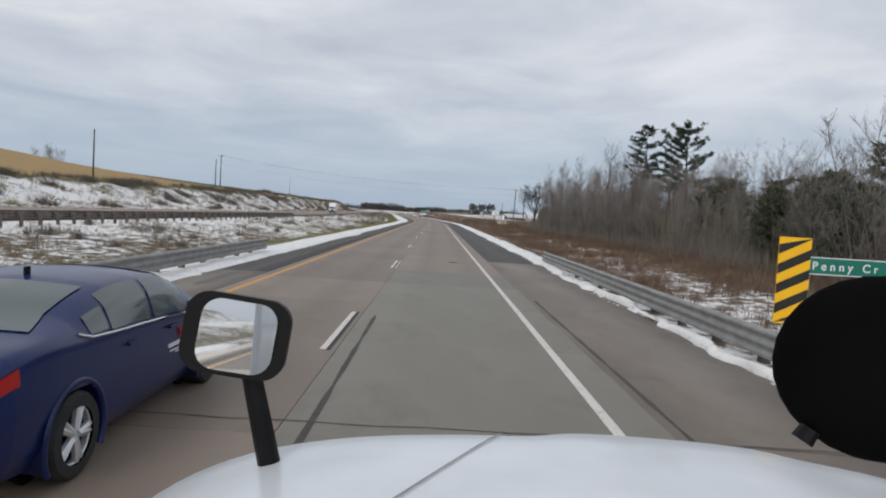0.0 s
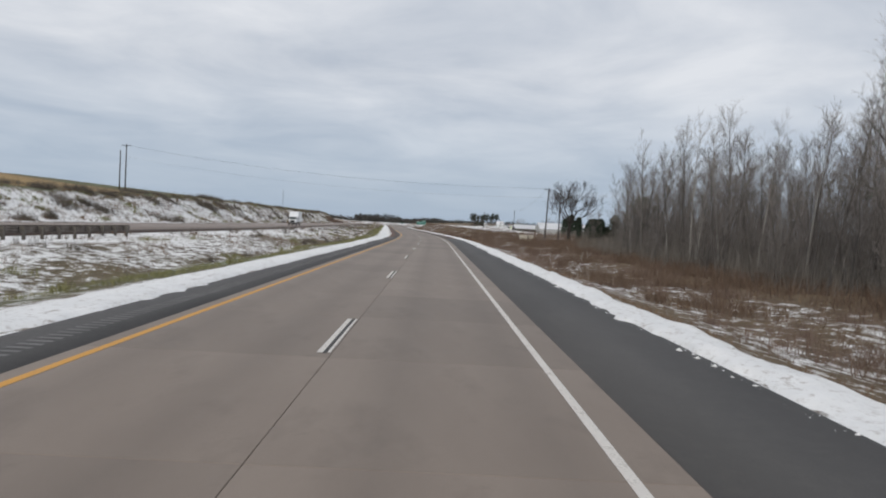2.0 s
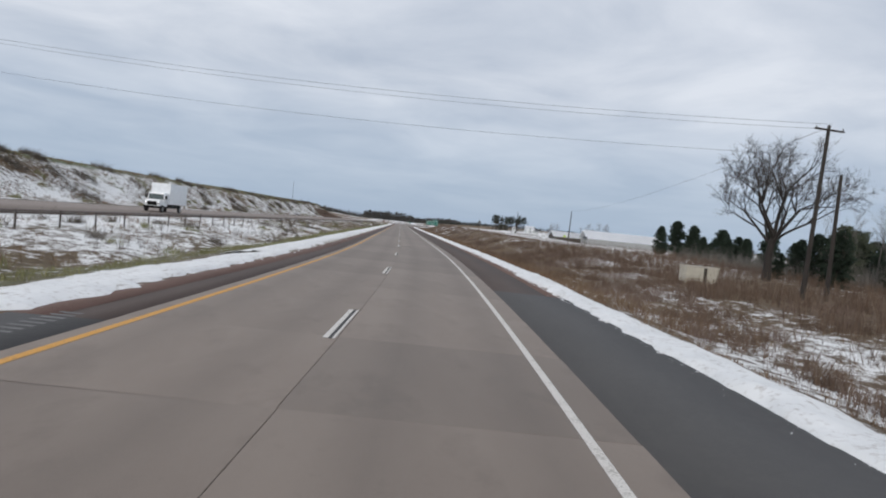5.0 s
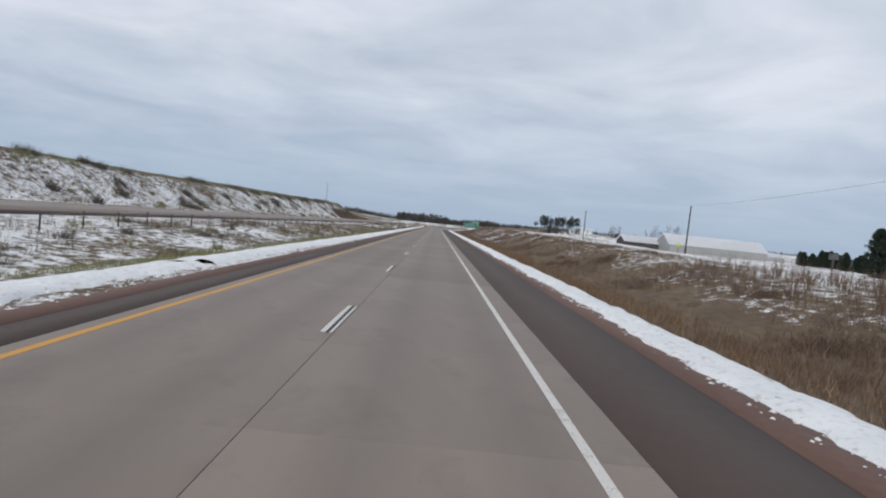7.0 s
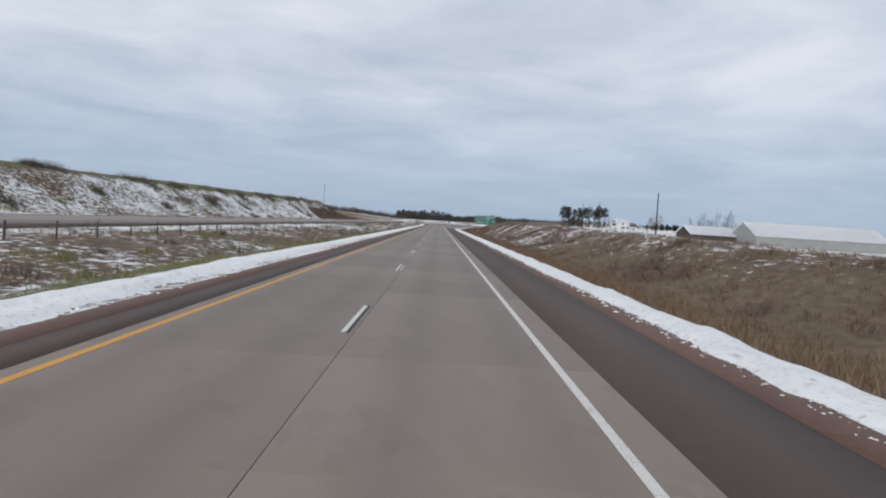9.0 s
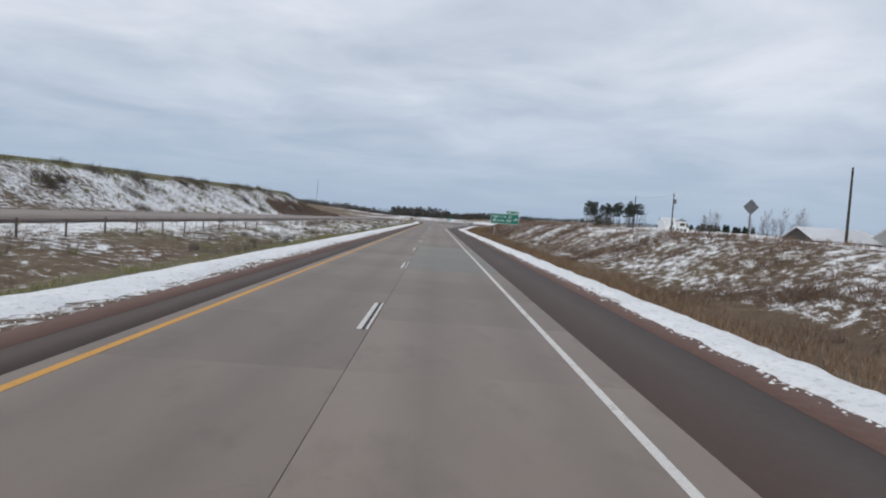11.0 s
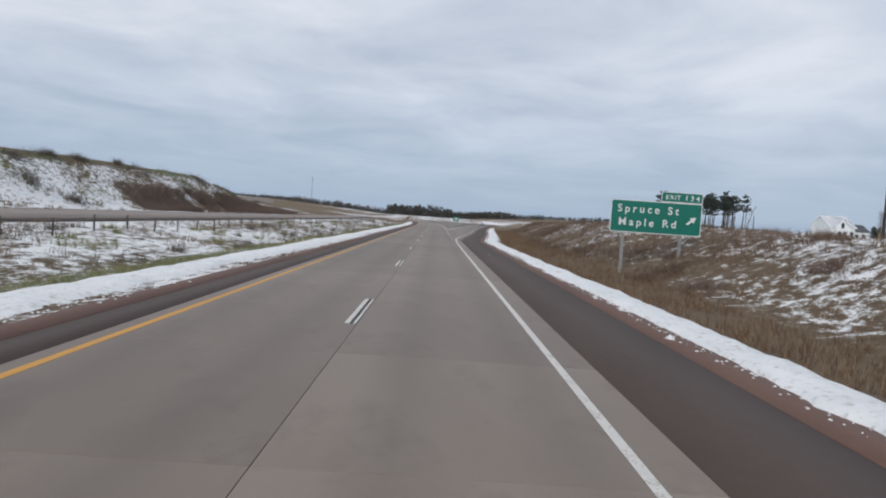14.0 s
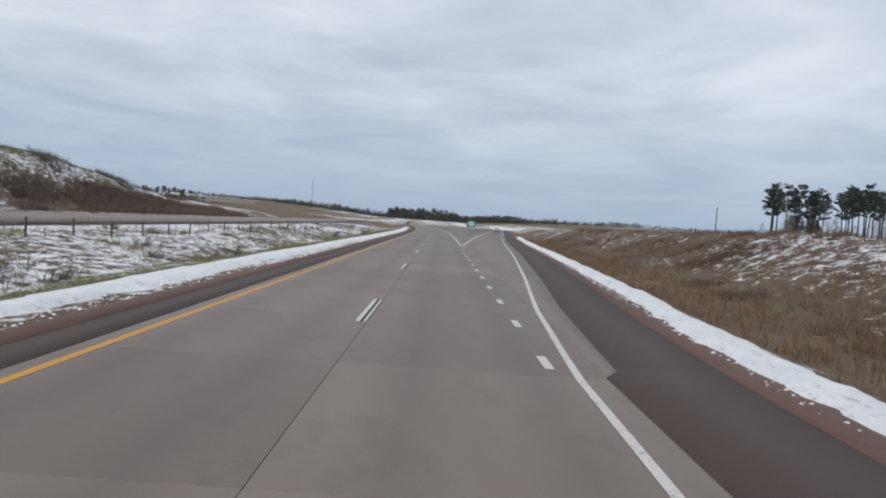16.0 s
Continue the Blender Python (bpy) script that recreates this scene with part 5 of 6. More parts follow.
def exit_sign():
    s, d = 467.3, 11.50
    base = land_at(s, d)
    root = empty("exit_sign", place(s, d, 0, -1.0), "green exit sign with white lettering on two steel posts", "road sign")
    w, h, zc = 5.65, 2.02, 3.12
    bm = bmesh.new()
    rounded_panel(bm, w, h, 0.03, 0.14, 0, zc, 0.0)
    part("border", bm, M_SIGNWHITE, root, "white sign border")
    bm = bmesh.new()
    rounded_panel(bm, w - 0.10, h - 0.10, 0.03, 0.11, 0, zc, -0.004)
    part("panel", bm, M_GREEN, root, "green reflective sign panel")
    tw, th, tx, tz = 2.56, 0.64, w / 2 - 1.30, zc + h / 2 + 0.33
    bm = bmesh.new()
    rounded_panel(bm, tw, th, 0.03, 0.08, tx, tz, 0.0)
    tab = part("exit_tab", bm, M_SIGNWHITE, root, "small exit number tab")
    bm = bmesh.new()
    rounded_panel(bm, tw - 0.08, th - 0.08, 0.03, 0.06, tx, tz, -0.004)
    part("tab_panel", bm, M_GREEN, tab)
    text_mesh("EXIT", 0.38, M_SIGNWHITE, tab, tx - 1.02, tz - 0.13, -0.010, 0.90)
    text_mesh("134", 0.46, M_SIGNWHITE, tab, tx + 0.16, tz - 0.16, -0.010, 0.84)
    text_mesh("Spruce St", 0.66, M_SIGNWHITE, root, -w / 2 + 0.40, zc + 0.26, -0.010, 3.80)
    text_mesh("Maple Rd", 0.66, M_SIGNWHITE, root, -w / 2 + 0.50, zc - 0.56, -0.010, 3.55)
    bm = bmesh.new()
    pts = [(-0.34, -0.07), (0.04, -0.07), (0.04, -0.21), (0.40, 0.0), (0.04, 0.21), (0.04, 0.07), (-0.34, 0.07)]
    a = radians(40)
    bm.faces.new([bm.verts.new((2.18 + x * math.cos(a) - z * math.sin(a), -0.011, zc - 0.08 + x * math.sin(a) + z * math.cos(a))) for x, z in pts])
    bmesh.ops.recalc_face_normals(bm, faces=bm.faces[:])
    part("arrow", bm, M_SIGNWHITE, root, "white slanting arrow")
    for x in (-1.95, 1.62):
        g = land_at(s, d + x)
        bm = bmesh.new()
        box(bm, x - 0.09, x + 0.09, 0.05, 0.062, g - 0.3, zc + 0.9)
        box(bm, x - 0.09, x + 0.09, 0.19, 0.202, g - 0.3, zc + 0.9)
        box(bm, x - 0.006, x + 0.006, 0.062, 0.19, g - 0.3, zc + 0.9)
        part("post", bm, M_STEEL, root, "galvanised steel I-beam post")
    for z in (zc - 0.6, zc, zc + 0.6):
        bm = bmesh.new()
        box(bm, -w / 2 + 0.15, w / 2 - 0.15, 0.03, 0.05, z - 0.03, z + 0.03)
        part("brace", bm, M_SIGNBACK, root)


exit_sign()


def marker_sign():
    s, d = 14.1, 4.05
    g = land_at(s, d)
    root = empty("object_marker", place(s, d, 0), "yellow and black striped object marker on a post", "road sign")
    bm = bmesh.new()
    rounded_panel(bm, 0.56, 1.48, 0.006, 0.02, 0, 1.42, 0)
    part("panel", bm, M_SIGNYELLOW, root, "yellow reflective panel")
    for k in range(-1, 6):
        z0 = 0.50 + 0.34 * k
        quad = [(-0.278, z0), (0.278, z0 + 0.28), (0.278, z0 + 0.45), (-0.278, z0 + 0.17)]
        # keep the stripe inside the panel
        quad = [(x, min(max(z, 0.69), 2.15)) for x, z in quad]
        if max(z for _, z in quad) - min(z for _, z in quad) < 0.06:
            continue
        bm = bmesh.new()
        bm.faces.new([bm.verts.new((x, -0.003, z)) for x, z in quad])
        part("stripe", bm, M_SIGNBLACK, root, "black slanting stripe")
    bm = bmesh.new()
    box(bm, -0.03, 0.03, 0.008, 0.05, g - 0.3, 1.95, 0.005)
    part("post", bm, M_STEEL, root)
    root2 = empty("creek_sign", place(16.3, 6.45, 0), "small green sign with white lettering on a post", "road sign")
    bm = bmesh.new()
    rounded_panel(bm, 2.3, 0.36, 0.006, 0.03, 0.05, 1.60, 0)
    part("border", bm, M_SIGNWHITE, root2)
    bm = bmesh.new()
    rounded_panel(bm, 2.26, 0.32, 0.006, 0.025, 0.05, 1.60, -0.003)
    part("panel", bm, M_GREEN, root2)
    text_mesh("Penny Cr", 0.24, M_SIGNWHITE, root2, -0.80, 1.52, -0.007, 1.36)
    for x in (-0.85, 0.95):
        bm = bmesh.new()
        box(bm, x - 0.03, x + 0.03, 0.008, 0.05, land_at(16.3, 6.45 + x) - 0.3, 1.75, 0.005)
        part("post", bm, M_STEEL, root2)


marker_sign()


def diamond_sign(s, d, face, z, label, w=0.9, turn=0.0):
    g = land_at(s, d)
    root = empty("diamond_sign", place(s, d, 0, turn), label, "road sign")
    bm = bmesh.new()
    rounded_panel(bm, w, w, 0.006, 0.05, 0, 0, 0)
    bm.transform(pose(0, 0, z, 0, 45, 0))
    part("panel", bm, face, root)
    bm = bmesh.new()
    box(bm, -0.05, 0.05, 0.008, 0.10, g - 0.3, z + 0.3, 0.008)
    part("post", bm, M_POST, root)


diamond_sign(393, 25.2, M_SIGNBACK, 5.1, "grey diamond sign seen from its bare back on a post", 1.0)
diamond_sign(329.4, 41.2, M_SIGNLIME, 2.9, "bright lime-yellow diamond warning sign beside a field road", 0.55)


def back_sign(s, d, z):
    root = empty("back_sign", place(s, d, 0, 12), "small rectangular sign seen from its grey back", "road sign")
    bm = bmesh.new()
    rounded_panel(bm, 0.9, 0.45, 0.006, 0.04, 0, z, 0)
    part("panel", bm, M_SIGNBACK, root)
    bm = bmesh.new()
    box(bm, -0.04, 0.04, 0.008, 0.07, land_at(s, d) - 0.3, z + 0.1, 0.006)
    part("post", bm, M_POST, root)


back_sign(262, 27.5, 2.75)


def gore_sign(s, d):
    root = empty("gore_sign", place(s, d, 0), "small green exit sign standing in the gore", "road sign")
    bm = bmesh.new()
    rounded_panel(bm, 1.5, 1.15, 0.02, 0.1, 0, 2.3, 0)
    part("panel", bm, M_GREEN, root)
    for k, z in ((0, 2.48), (1, 2.12)):
        bm = bmesh.new()
        box(bm, -0.5, 0.5, -0.012, -0.004, z - 0.09, z + 0.09)
        part("lettering_bar", bm, M_SIGNWHITE, root)
    for x in (-0.45, 0.45):
        bm = bmesh.new()
        box(bm, x - 0.04, x + 0.04, 0.02, 0.09, -0.2, 2.7, 0.006)
        part("post", bm, M_STEEL, root)


gore_sign(596, 3.0)

# ---- utility poles and wires ----


def pole(s, d, top, label, arms=1, lean=0.0, turn=0.0, box_on=False):
    g = land_at(s, d)
    root = empty("utility_pole", place(s, d, g, turn) @ pose(0, 0, 0, 0, lean, 0), label, "utility pole", "utility poles")
    h = top - g
    bm = bmesh.new()
    tube(bm, (0, 0, -0.6), (0, 0, h), 0.16, 0.10, 10)
    part("shaft", bm, M_POLE, root)
    for k in range(arms):
        z = h - 0.35 - 0.9 * k
        bm = bmesh.new()
        box(bm, -0.95, 0.95, -0.16, -0.06, z, z + 0.11, 0.01)
        arm = part("crossarm", bm, M_POLE, root)
        for x in (-0.85, 0.0, 0.85):
            bm = bmesh.new()
            tube(bm, (x, -0.11, z + 0.11), (x, -0.11, z + 0.27), 0.035, 0.025, 8)
            part("insulator", bm, M_SIGNBACK, arm)
    if box_on:
        bm = bmesh.new()
        tube(bm, (0.33, 0, h - 2.1), (0.33, 0, h - 1.2), 0.24, 0.24, 14)
        part("transformer", bm, M_SIGNBACK, root, "grey can transformer")
        bm = bmesh.new()
        box(bm, 0.05, 0.36, -0.03, 0.03, h - 1.7, h - 1.62)
        part("bracket", bm, M_RUST, root)
    return root


pole(123, -65.2, 13.8, "tall weathered timber utility pole on the embankment", 0)
pole(211.5, -67.4, 16.3, "timber utility pole with a short crossarm on the embankment", 1)
pole(213.5, -69.4, 15.1, "plain timber utility pole paired with another", 0)
pole(193.5, 21.9, 10.9, "leaning timber utility pole beside a bare oak", 1, 2.0)
pole(196.5, 25.5, 8.4, "short timber utility pole behind another", 0)
pole(327.8, 41.9, 9.9, "timber utility pole in the snowy field", 0, 1.0)
pole(404.5, 41.2, 10.6, "timber utility pole in the snowy field", 0)
pole(498, 47.0, 11.2, "timber utility pole near the farmhouse", 0)
pole(465.5, 44.7, 10.5, "timber utility pole with a transformer near the farmhouse", 0, 0, 0, True)
pole(661, 73.7, 11.6, "timber utility pole beyond the cut slope", 0)
pole(640, 104.0, 10.0, "timber utility pole by distant trees", 0)


def wire(name, a, b, sag, label, r=0.012):
    root = empty(name, Matrix.Translation((Vector(a) + Vector(b)) / 2), label, "wire", "overhead wires")
    pts = [Vector(a).lerp(Vector(b), i / 32) - Vector((0, 0, sag * i / 8 * (1 - i / 32))) - root.location for i in range(33)]
    c = Cloud()
    c.tube(pts, [r] * 33, 4)
    o = new("strand", c.mesh("strand", M_WIRE, True))
    o.parent = root


for off, za, zb in ((-0.85, 16.1, 10.8), (0.85, 16.1, 10.8), (0.0, 13.6, 9.0)):
    wire("overhead_wire", at(211.5 + off, -67.4, za), at(193.5 + off, 21.9, zb), 1.9, "thin dark overhead wire crossing the highway", 0.011)
wire("overhead_wire", at(193.5, 21.9, 10.6), at(327.8, 41.9, 9.8), 1.2, "thin dark overhead wire along the field")
wire("overhead_wire", at(465.5, 44.7, 10.3), at(498, 47.0, 11.0), 0.4, "thin dark overhead wire between poles")

# ---- far mast and overpass ----


def mast():
    p = Vector((-484.0, 2125.0, 9.0))
    root = empty("radio_mast", Matrix.Translation(p), "thin lattice radio mast on the skyline", "mast")
    bm = bmesh.new()
    for a in range(3):
        x, y = 0.5 * math.cos(a * 2.094), 0.5 * math.sin(a * 2.094)
        tube(bm, (x, y, 0), (x * 0.6, y * 0.6, 80), 0.22, 0.15, 5)
    part("legs", bm, M_RUST, root)
    bm = bmesh.new()
    for k in range(79):
        for a in range(3):
            b = (a + 1) % 3
            q = [Vector((0.5 * math.cos(c * 2.094), 0.5 * math.sin(c * 2.094), z)) for c, z in ((a, k), (b, k + 1))]
            tube(bm, q[0], q[1], 0.06, 0.06, 3, False)
    part("lattice", bm, M_RUST, root)


mast()


def overpass():
    m = place(900, -150, 0, 25)
    root = empty("overpass", m, "distant concrete road overpass on piers", "bridge")
    M = speckled("bridge_concrete", (0.30, 0.29, 0.27), (0.4, 0.39, 0.37), 0.4)
    bm = bmesh.new()
    box(bm, -48, 48, -5, 5, 5.2, 6.1, 0.05)
    part("deck", bm, M, root)
    for y in (-5, 4.7):
        bm = bmesh.new()
        box(bm, -48, 48, y, y + 0.3, 6.1, 7.0, 0.03)
        part("parapet", bm, M, root)
    for x in (-24, 0, 24):
        bm = bmesh.new()
        for y in (-3.5, 0, 3.5):
            tube(bm, (x, y, -1), (x, y, 5.2), 0.5, 0.5, 10)
        part("pier", bm, M, root)


overpass()

# ---- farm buildings ----
M_SIDING = Mat("white_siding", 0.6)
_w = M_SIDING.n.new("ShaderNodeTexWave")
_w.wave_type, _w.bands_direction = "BANDS", "Z"
_w.inputs["Scale"].default_value = 2.4
M_SIDING.l.new(M_SIDING.co, _w.inputs["Vector"])
_n = M_SIDING.noise(0.6)
M_SIDING.colour(M_SIDING.ramp(_n, (0.3, (0.66, 0.68, 0.68)), (0.7, (0.78, 0.79, 0.78)))).bump(_w.outputs["Fac"], 0.5, 0.02)
M_SIDING = M_SIDING.m
M_METALWALL = Mat("pale_metal_wall", 0.5, 0.1)
_w = M_METALWALL.n.new("ShaderNodeTexWave")
_w.wave_type, _w.bands_direction = "BANDS", "X"
_w.inputs["Scale"].default_value = 1.3
M_METALWALL.l.new(M_METALWALL.co, _w.inputs["Vector"])
_n = M_METALWALL.noise(0.3)
M_METALWALL.colour(M_METALWALL.ramp(_n, (0.3, (0.31, 0.31, 0.30)), (0.7, (0.37, 0.37, 0.36)))).bump(_w.outputs["Fac"], 0.6, 0.02)
M_METALWALL = M_METALWALL.m
# dark doors, and the shade inside open fronts put into a flat colour
M_DARKWALL = speckled("dark_door_and_inside_shade", (0.05, 0.042, 0.036), (0.09, 0.075, 0.062), 1.0)
M_PANE = Mat("window_pane", 0.08)
M_PANE.colour((0.03, 0.035, 0.04))
M_PANE = M_PANE.m
M_SHINGLE = speckled("grey_shingles", (0.16, 0.165, 0.18), (0.26, 0.265, 0.28), 2.0)


def gable(root, x0, x1, y0, y1, eave, ridge, m_wall, over=0.4, z0=-0.6, m_roof=None):
    """Walls with gable ends and two roof slopes; the ridge runs along x."""
    yc = (y0 + y1) / 2
    bm = bmesh.new()
    v = [bm.verts.new(p) for p in ((x0, y0, z0), (x0, y1, z0), (x0, y1, eave), (x0, yc, ridge), (x0, y0, eave), (x1, y0, z0), (x1, y1, z0), (x1, y1, eave), (x1, yc, ridge), (x1, y0, eave))]
    for f in ((0, 4, 3, 2, 1), (5, 6, 7, 8, 9), (0, 5, 9, 4), (1, 2, 7, 6)):
        bm.faces.new([v[i] for i in f])
    bmesh.ops.recalc_face_normals(bm, faces=bm.faces[:])
    part("wall", bm, m_wall, root)
    k = (ridge - eave) / (yc - y0)
    for sgn in (-1, 1):
        ye = y0 - over if sgn < 0 else y1 + over
        ze = eave - over * k
        bm = bmesh.new()
        q = [bm.verts.new(p) for p in ((x0 - over, ye, ze + 0.03), (x1 + over, ye, ze + 0.03), (x1 + over, yc, ridge + 0.03), (x0 - over, yc, ridge + 0.03))]
        bm.faces.new(q if sgn < 0 else q[::-1])
        bmesh.ops.solidify(bm, geom=bm.faces[:], thickness=-0.18)
        part("roof", bm, m_roof or M_SNOW_ROOF, root, "snow-covered roof")


def window_on(root, x, y, z, w, h, axis="y"):
    fr = bmesh.new()
    t = 0.06
    if axis == "y":
        box(fr, x - w / 2, x + w / 2, y - 0.05, y + 0.02, z, z + h, 0.01)
    else:
        box(fr, x - 0.05, x + 0.02, y - w / 2, y + w / 2, z, z + h, 0.01)
    f = part("window", fr, M_SIGNWHITE, root, "white-framed window")
    p = bmesh.new()
    if axis == "y":
        box(p, x - w / 2 + t, x + w / 2 - t, y - 0.056, y - 0.046, z + t, z + h - t)
    else:
        box(p, x - 0.056, x - 0.046, y - w / 2 + t, y + w / 2 - t, z + t, z + h - t)
    part("pane", p, M_PANE, f)


def barn():
    # the long side and one gable face the highway
    root = empty("barn", place(454, 82, 0.6, 0), "long pale metal barn under a snow-covered roof", "barn")
    gable(root, 0, 35.5, -7.5, 7.5, 3.1, 6.8, M_METALWALL, 0.5)
    for x in (7, 17, 28):
        bm = bmesh.new()
        box(bm, x - 1.8, x + 1.8, -7.56, -7.503, -0.6, 2.6, 0.01)
        part("sliding_door", bm, M_METALWALL, root, "pale sliding door")
    # the walls are closed; their dark colour stands for a shaded open front
    wing = empty("shed", place(464, 69.3, 0.6, 0), "low shed with dark walls for a shaded open front and a snow-covered roof", "shed")
    gable(wing, 0, 13, -6, 6, 2.6, 5.0, M_DARKWALL, 0.6)
    for x in (0.2, 4.4, 8.6, 12.8):
        bm = bmesh.new()
        box(bm, x - 0.1, x + 0.1, -6.25, -6.02, -0.6, 2.6, 0.01)
        part("post", bm, M_POST, wing)
    side = empty("garage", place(462, 121, 0.4, 0), "plain pale shed with a low snow-covered roof", "shed")
    gable(side, 0, 9, -4, 4, 2.2, 3.6, M_METALWALL, 0.3)


barn()


def house():
    b = land_at(556, 76)
    root = empty("farmhouse", place(556, 74.4, b, 0) @ Matrix.Diagonal((0.88, 0.88, 0.95, 1)), "white two-storey farmhouse with a snowy grey roof", "house")
    gable(root, 0, 5.4, -4, 4, 2.4, 4.7, M_SIDING, 0.4, -0.8)
    gable(root, 5.4, 9.2, -3.2, 3.2, 1.7, 3.2, M_SIDING, 0.3, -0.8, M_SHINGLE)
    # cross gable over the front
    bm = bmesh.new()
    v = [bm.verts.new(p) for p in ((0.6, -4.6, -0.8), (3.8, -4.6, -0.8), (3.8, -4.6, 2.4), (2.2, -4.6, 4.0), (0.6, -4.6, 2.4), (0.6, -1, -0.8), (3.8, -1, -0.8), (3.8, -1, 2.4), (2.2, -1, 4.0), (0.6, -1, 2.4))]
    for f in ((0, 1, 2, 3, 4), (0, 4, 9, 5), (1, 6, 7, 2), (4, 3, 8, 9), (3, 2, 7, 8)):
        bm.faces.new([v[i] for i in f])
    bmesh.ops.recalc_face_normals(bm, faces=bm.faces[:])
    part("front_gable", bm, M_SIDING, root)
    for sgn in (-1, 1):
        bm = bmesh.new()
        q = [bm.verts.new(p) for p in ((2.2 + sgn * 1.95, -5.0, 2.12), (2.2, -5.0, 4.1), (2.2, -0.6, 4.1), (2.2 + sgn * 1.95, -0.6, 2.12))]
        bm.faces.new(q)
        bmesh.ops.solidify(bm, geom=bm.faces[:], thickness=0.12)
        part("gable_roof", bm, M_SNOW_ROOF, root)
    for x, z in ((1.6, 0.3), (2.8, 0.3), (2.2, 2.1)):
        window_on(root, x, -4.62, z, 0.75, 1.2)
    for x in (4.7,):
        window_on(root, x, -4.02, 0.4, 0.8, 1.2)
    for x in (6.3,):
        window_on(root, x, -3.22, 0.2, 0.8, 1.0)
    bm = bmesh.new()
    box(bm, 7.5, 8.3, -3.27, -3.203, -0.8, 1.2, 0.01)
    part("door", bm, M_DARKWALL, root)


house()


def tower():
    s, d = 487, 54.8
    g = land_at(s, d)
    root = empty("signboard", place(s, d, g, 0), "small white hut raised on posts above the snow", "hut")
    bm = bmesh.new()
    box(bm, -0.85, 0.85, -0.7, 0.7, 1.4, 3.1, 0.02)
    part("cabin", bm, M_SIDING, root)
    bm = bmesh.new()
    v = [bm.verts.new(p) for p in ((-1.05, -0.9, 3.1), (1.05, -0.9, 3.1), (1.05, 0.9, 3.1), (-1.05, 0.9, 3.1), (0, 0, 3.75))]
    for f in ((0, 1, 4), (1, 2, 4), (2, 3, 4), (3, 0, 4), (3, 2, 1, 0)):
        bm.faces.new([v[i] for i in f])
    part("roof", bm, M_SHINGLE, root)
    # no hole here: a dark slab on the cabin paints the shade of an opening
    bm = bmesh.new()
    box(bm, -0.6, 0.6, -0.72, -0.705, 2.0, 2.7, 0.0)
    part("opening", bm, M_DARKWALL, root)
    for x in (-0.75, 0.75):
        for y in (-0.6, 0.6):
            bm = bmesh.new()
            box(bm, x - 0.06, x + 0.06, y - 0.06, y + 0.06, -0.4, 1.4, 0.01)
            part("leg", bm, M_POST, root)


tower()


def cabinet():
    s, d = 205.0, 20.6
    root = empty("utility_cabinet", place(s, d, land_at(s, d), 8), "low pale beige cabinet with a dark door beside a utility pole", "cabinet")
    M = speckled("pale_beige_metal", (0.50, 0.46, 0.38), (0.60, 0.56, 0.47), 1.5, 0.6)
    for x0, x1 in ((-1.45, 0.10), (0.42, 1.45)):
        bm = bmesh.new()
        box(bm, x0, x1, -0.5, 0.5, -0.2, 1.35, 0.02)
        part("body", bm, M, root)
    bm = bmesh.new()
    box(bm, 0.09, 0.43, -0.45, 0.5, -0.2, 1.30, 0.01)
    part("door", bm, M_DARKWALL, root, "dark recessed door")
    bm = bmesh.new()
    box(bm, -1.52, 1.52, -0.56, 0.56, 1.35, 1.43, 0.02)
    part("lid", bm, M, root)


cabinet()

# wooden stakes in the verge
for s, d, ln in ((127.6, 12.7, 14), (128.2, 13.6, -10), (131, 14, 40), (146, 15.5, -35), (205, 24, 30)):
    o = empty("stake", place(s, d, land_at(s, d)) @ pose(0, 0, 0, 0, ln, 0), "leaning pale broken stub in the brush", "stump", "stubs")
    bm = bmesh.new()
    tube(bm, (0, 0, -0.2), (0, 0, 0.9), 0.05, 0.035, 6)
    part("stick", bm, M_BIRCH, o)

# ---- vehicles ----


def car_paint(name, col):
    m = Mat(name, 0.3)
    m.b.inputs["Coat Weight"].default_value = 0.3
    m.b.inputs["Specular IOR Level"].default_value = 0.3
    n = m.noise(3.0)
    m.colour(m.ramp(n, (0.3, col), (0.7, tuple(1.15 * c for c in col))))
    return m.m


M_BLUE = car_paint("dark_blue_paint", (0.004, 0.015, 0.082))
M_WHITEPAINT = car_paint("white_paint", (0.72, 0.74, 0.76))
M_SILVER = car_paint("silver_paint", (0.35, 0.36, 0.37))
M_GLASS = Mat("tinted_glass", 0.05)
M_GLASS.colour((0.085, 0.105, 0.105))
M_GLASS.b.inputs["Specular IOR Level"].default_value = 0.8
M_GLASS = M_GLASS.m
M_TYRE = speckled("tyre_rubber", (0.016, 0.016, 0.016), (0.03, 0.03, 0.03), 8.0)
M_RIM = speckled("alloy_rim", (0.66, 0.67, 0.68), (0.78, 0.79, 0.80), 5.0, 0.35, 0.05, 0.5)
M_RED = Mat("red_lens", 0.15)
M_RED.colour((0.45, 0.012, 0.012))
M_RED = M_RED.m
M_PLASTIC = speckled("black_plastic", (0.006, 0.006, 0.0065), (0.011, 0.011, 0.012), 6.0, 0.45, 0.02)
for n in M_PLASTIC.node_tree.nodes:
    if n.type == "BSDF_PRINCIPLED":
        n.inputs["Specular IOR Level"].default_value = 0.12
M_CHROME = speckled("chrome_trim", (0.6, 0.61, 0.62), (0.7, 0.71, 0.72), 6.0, 0.15, 0.0, 0.95)


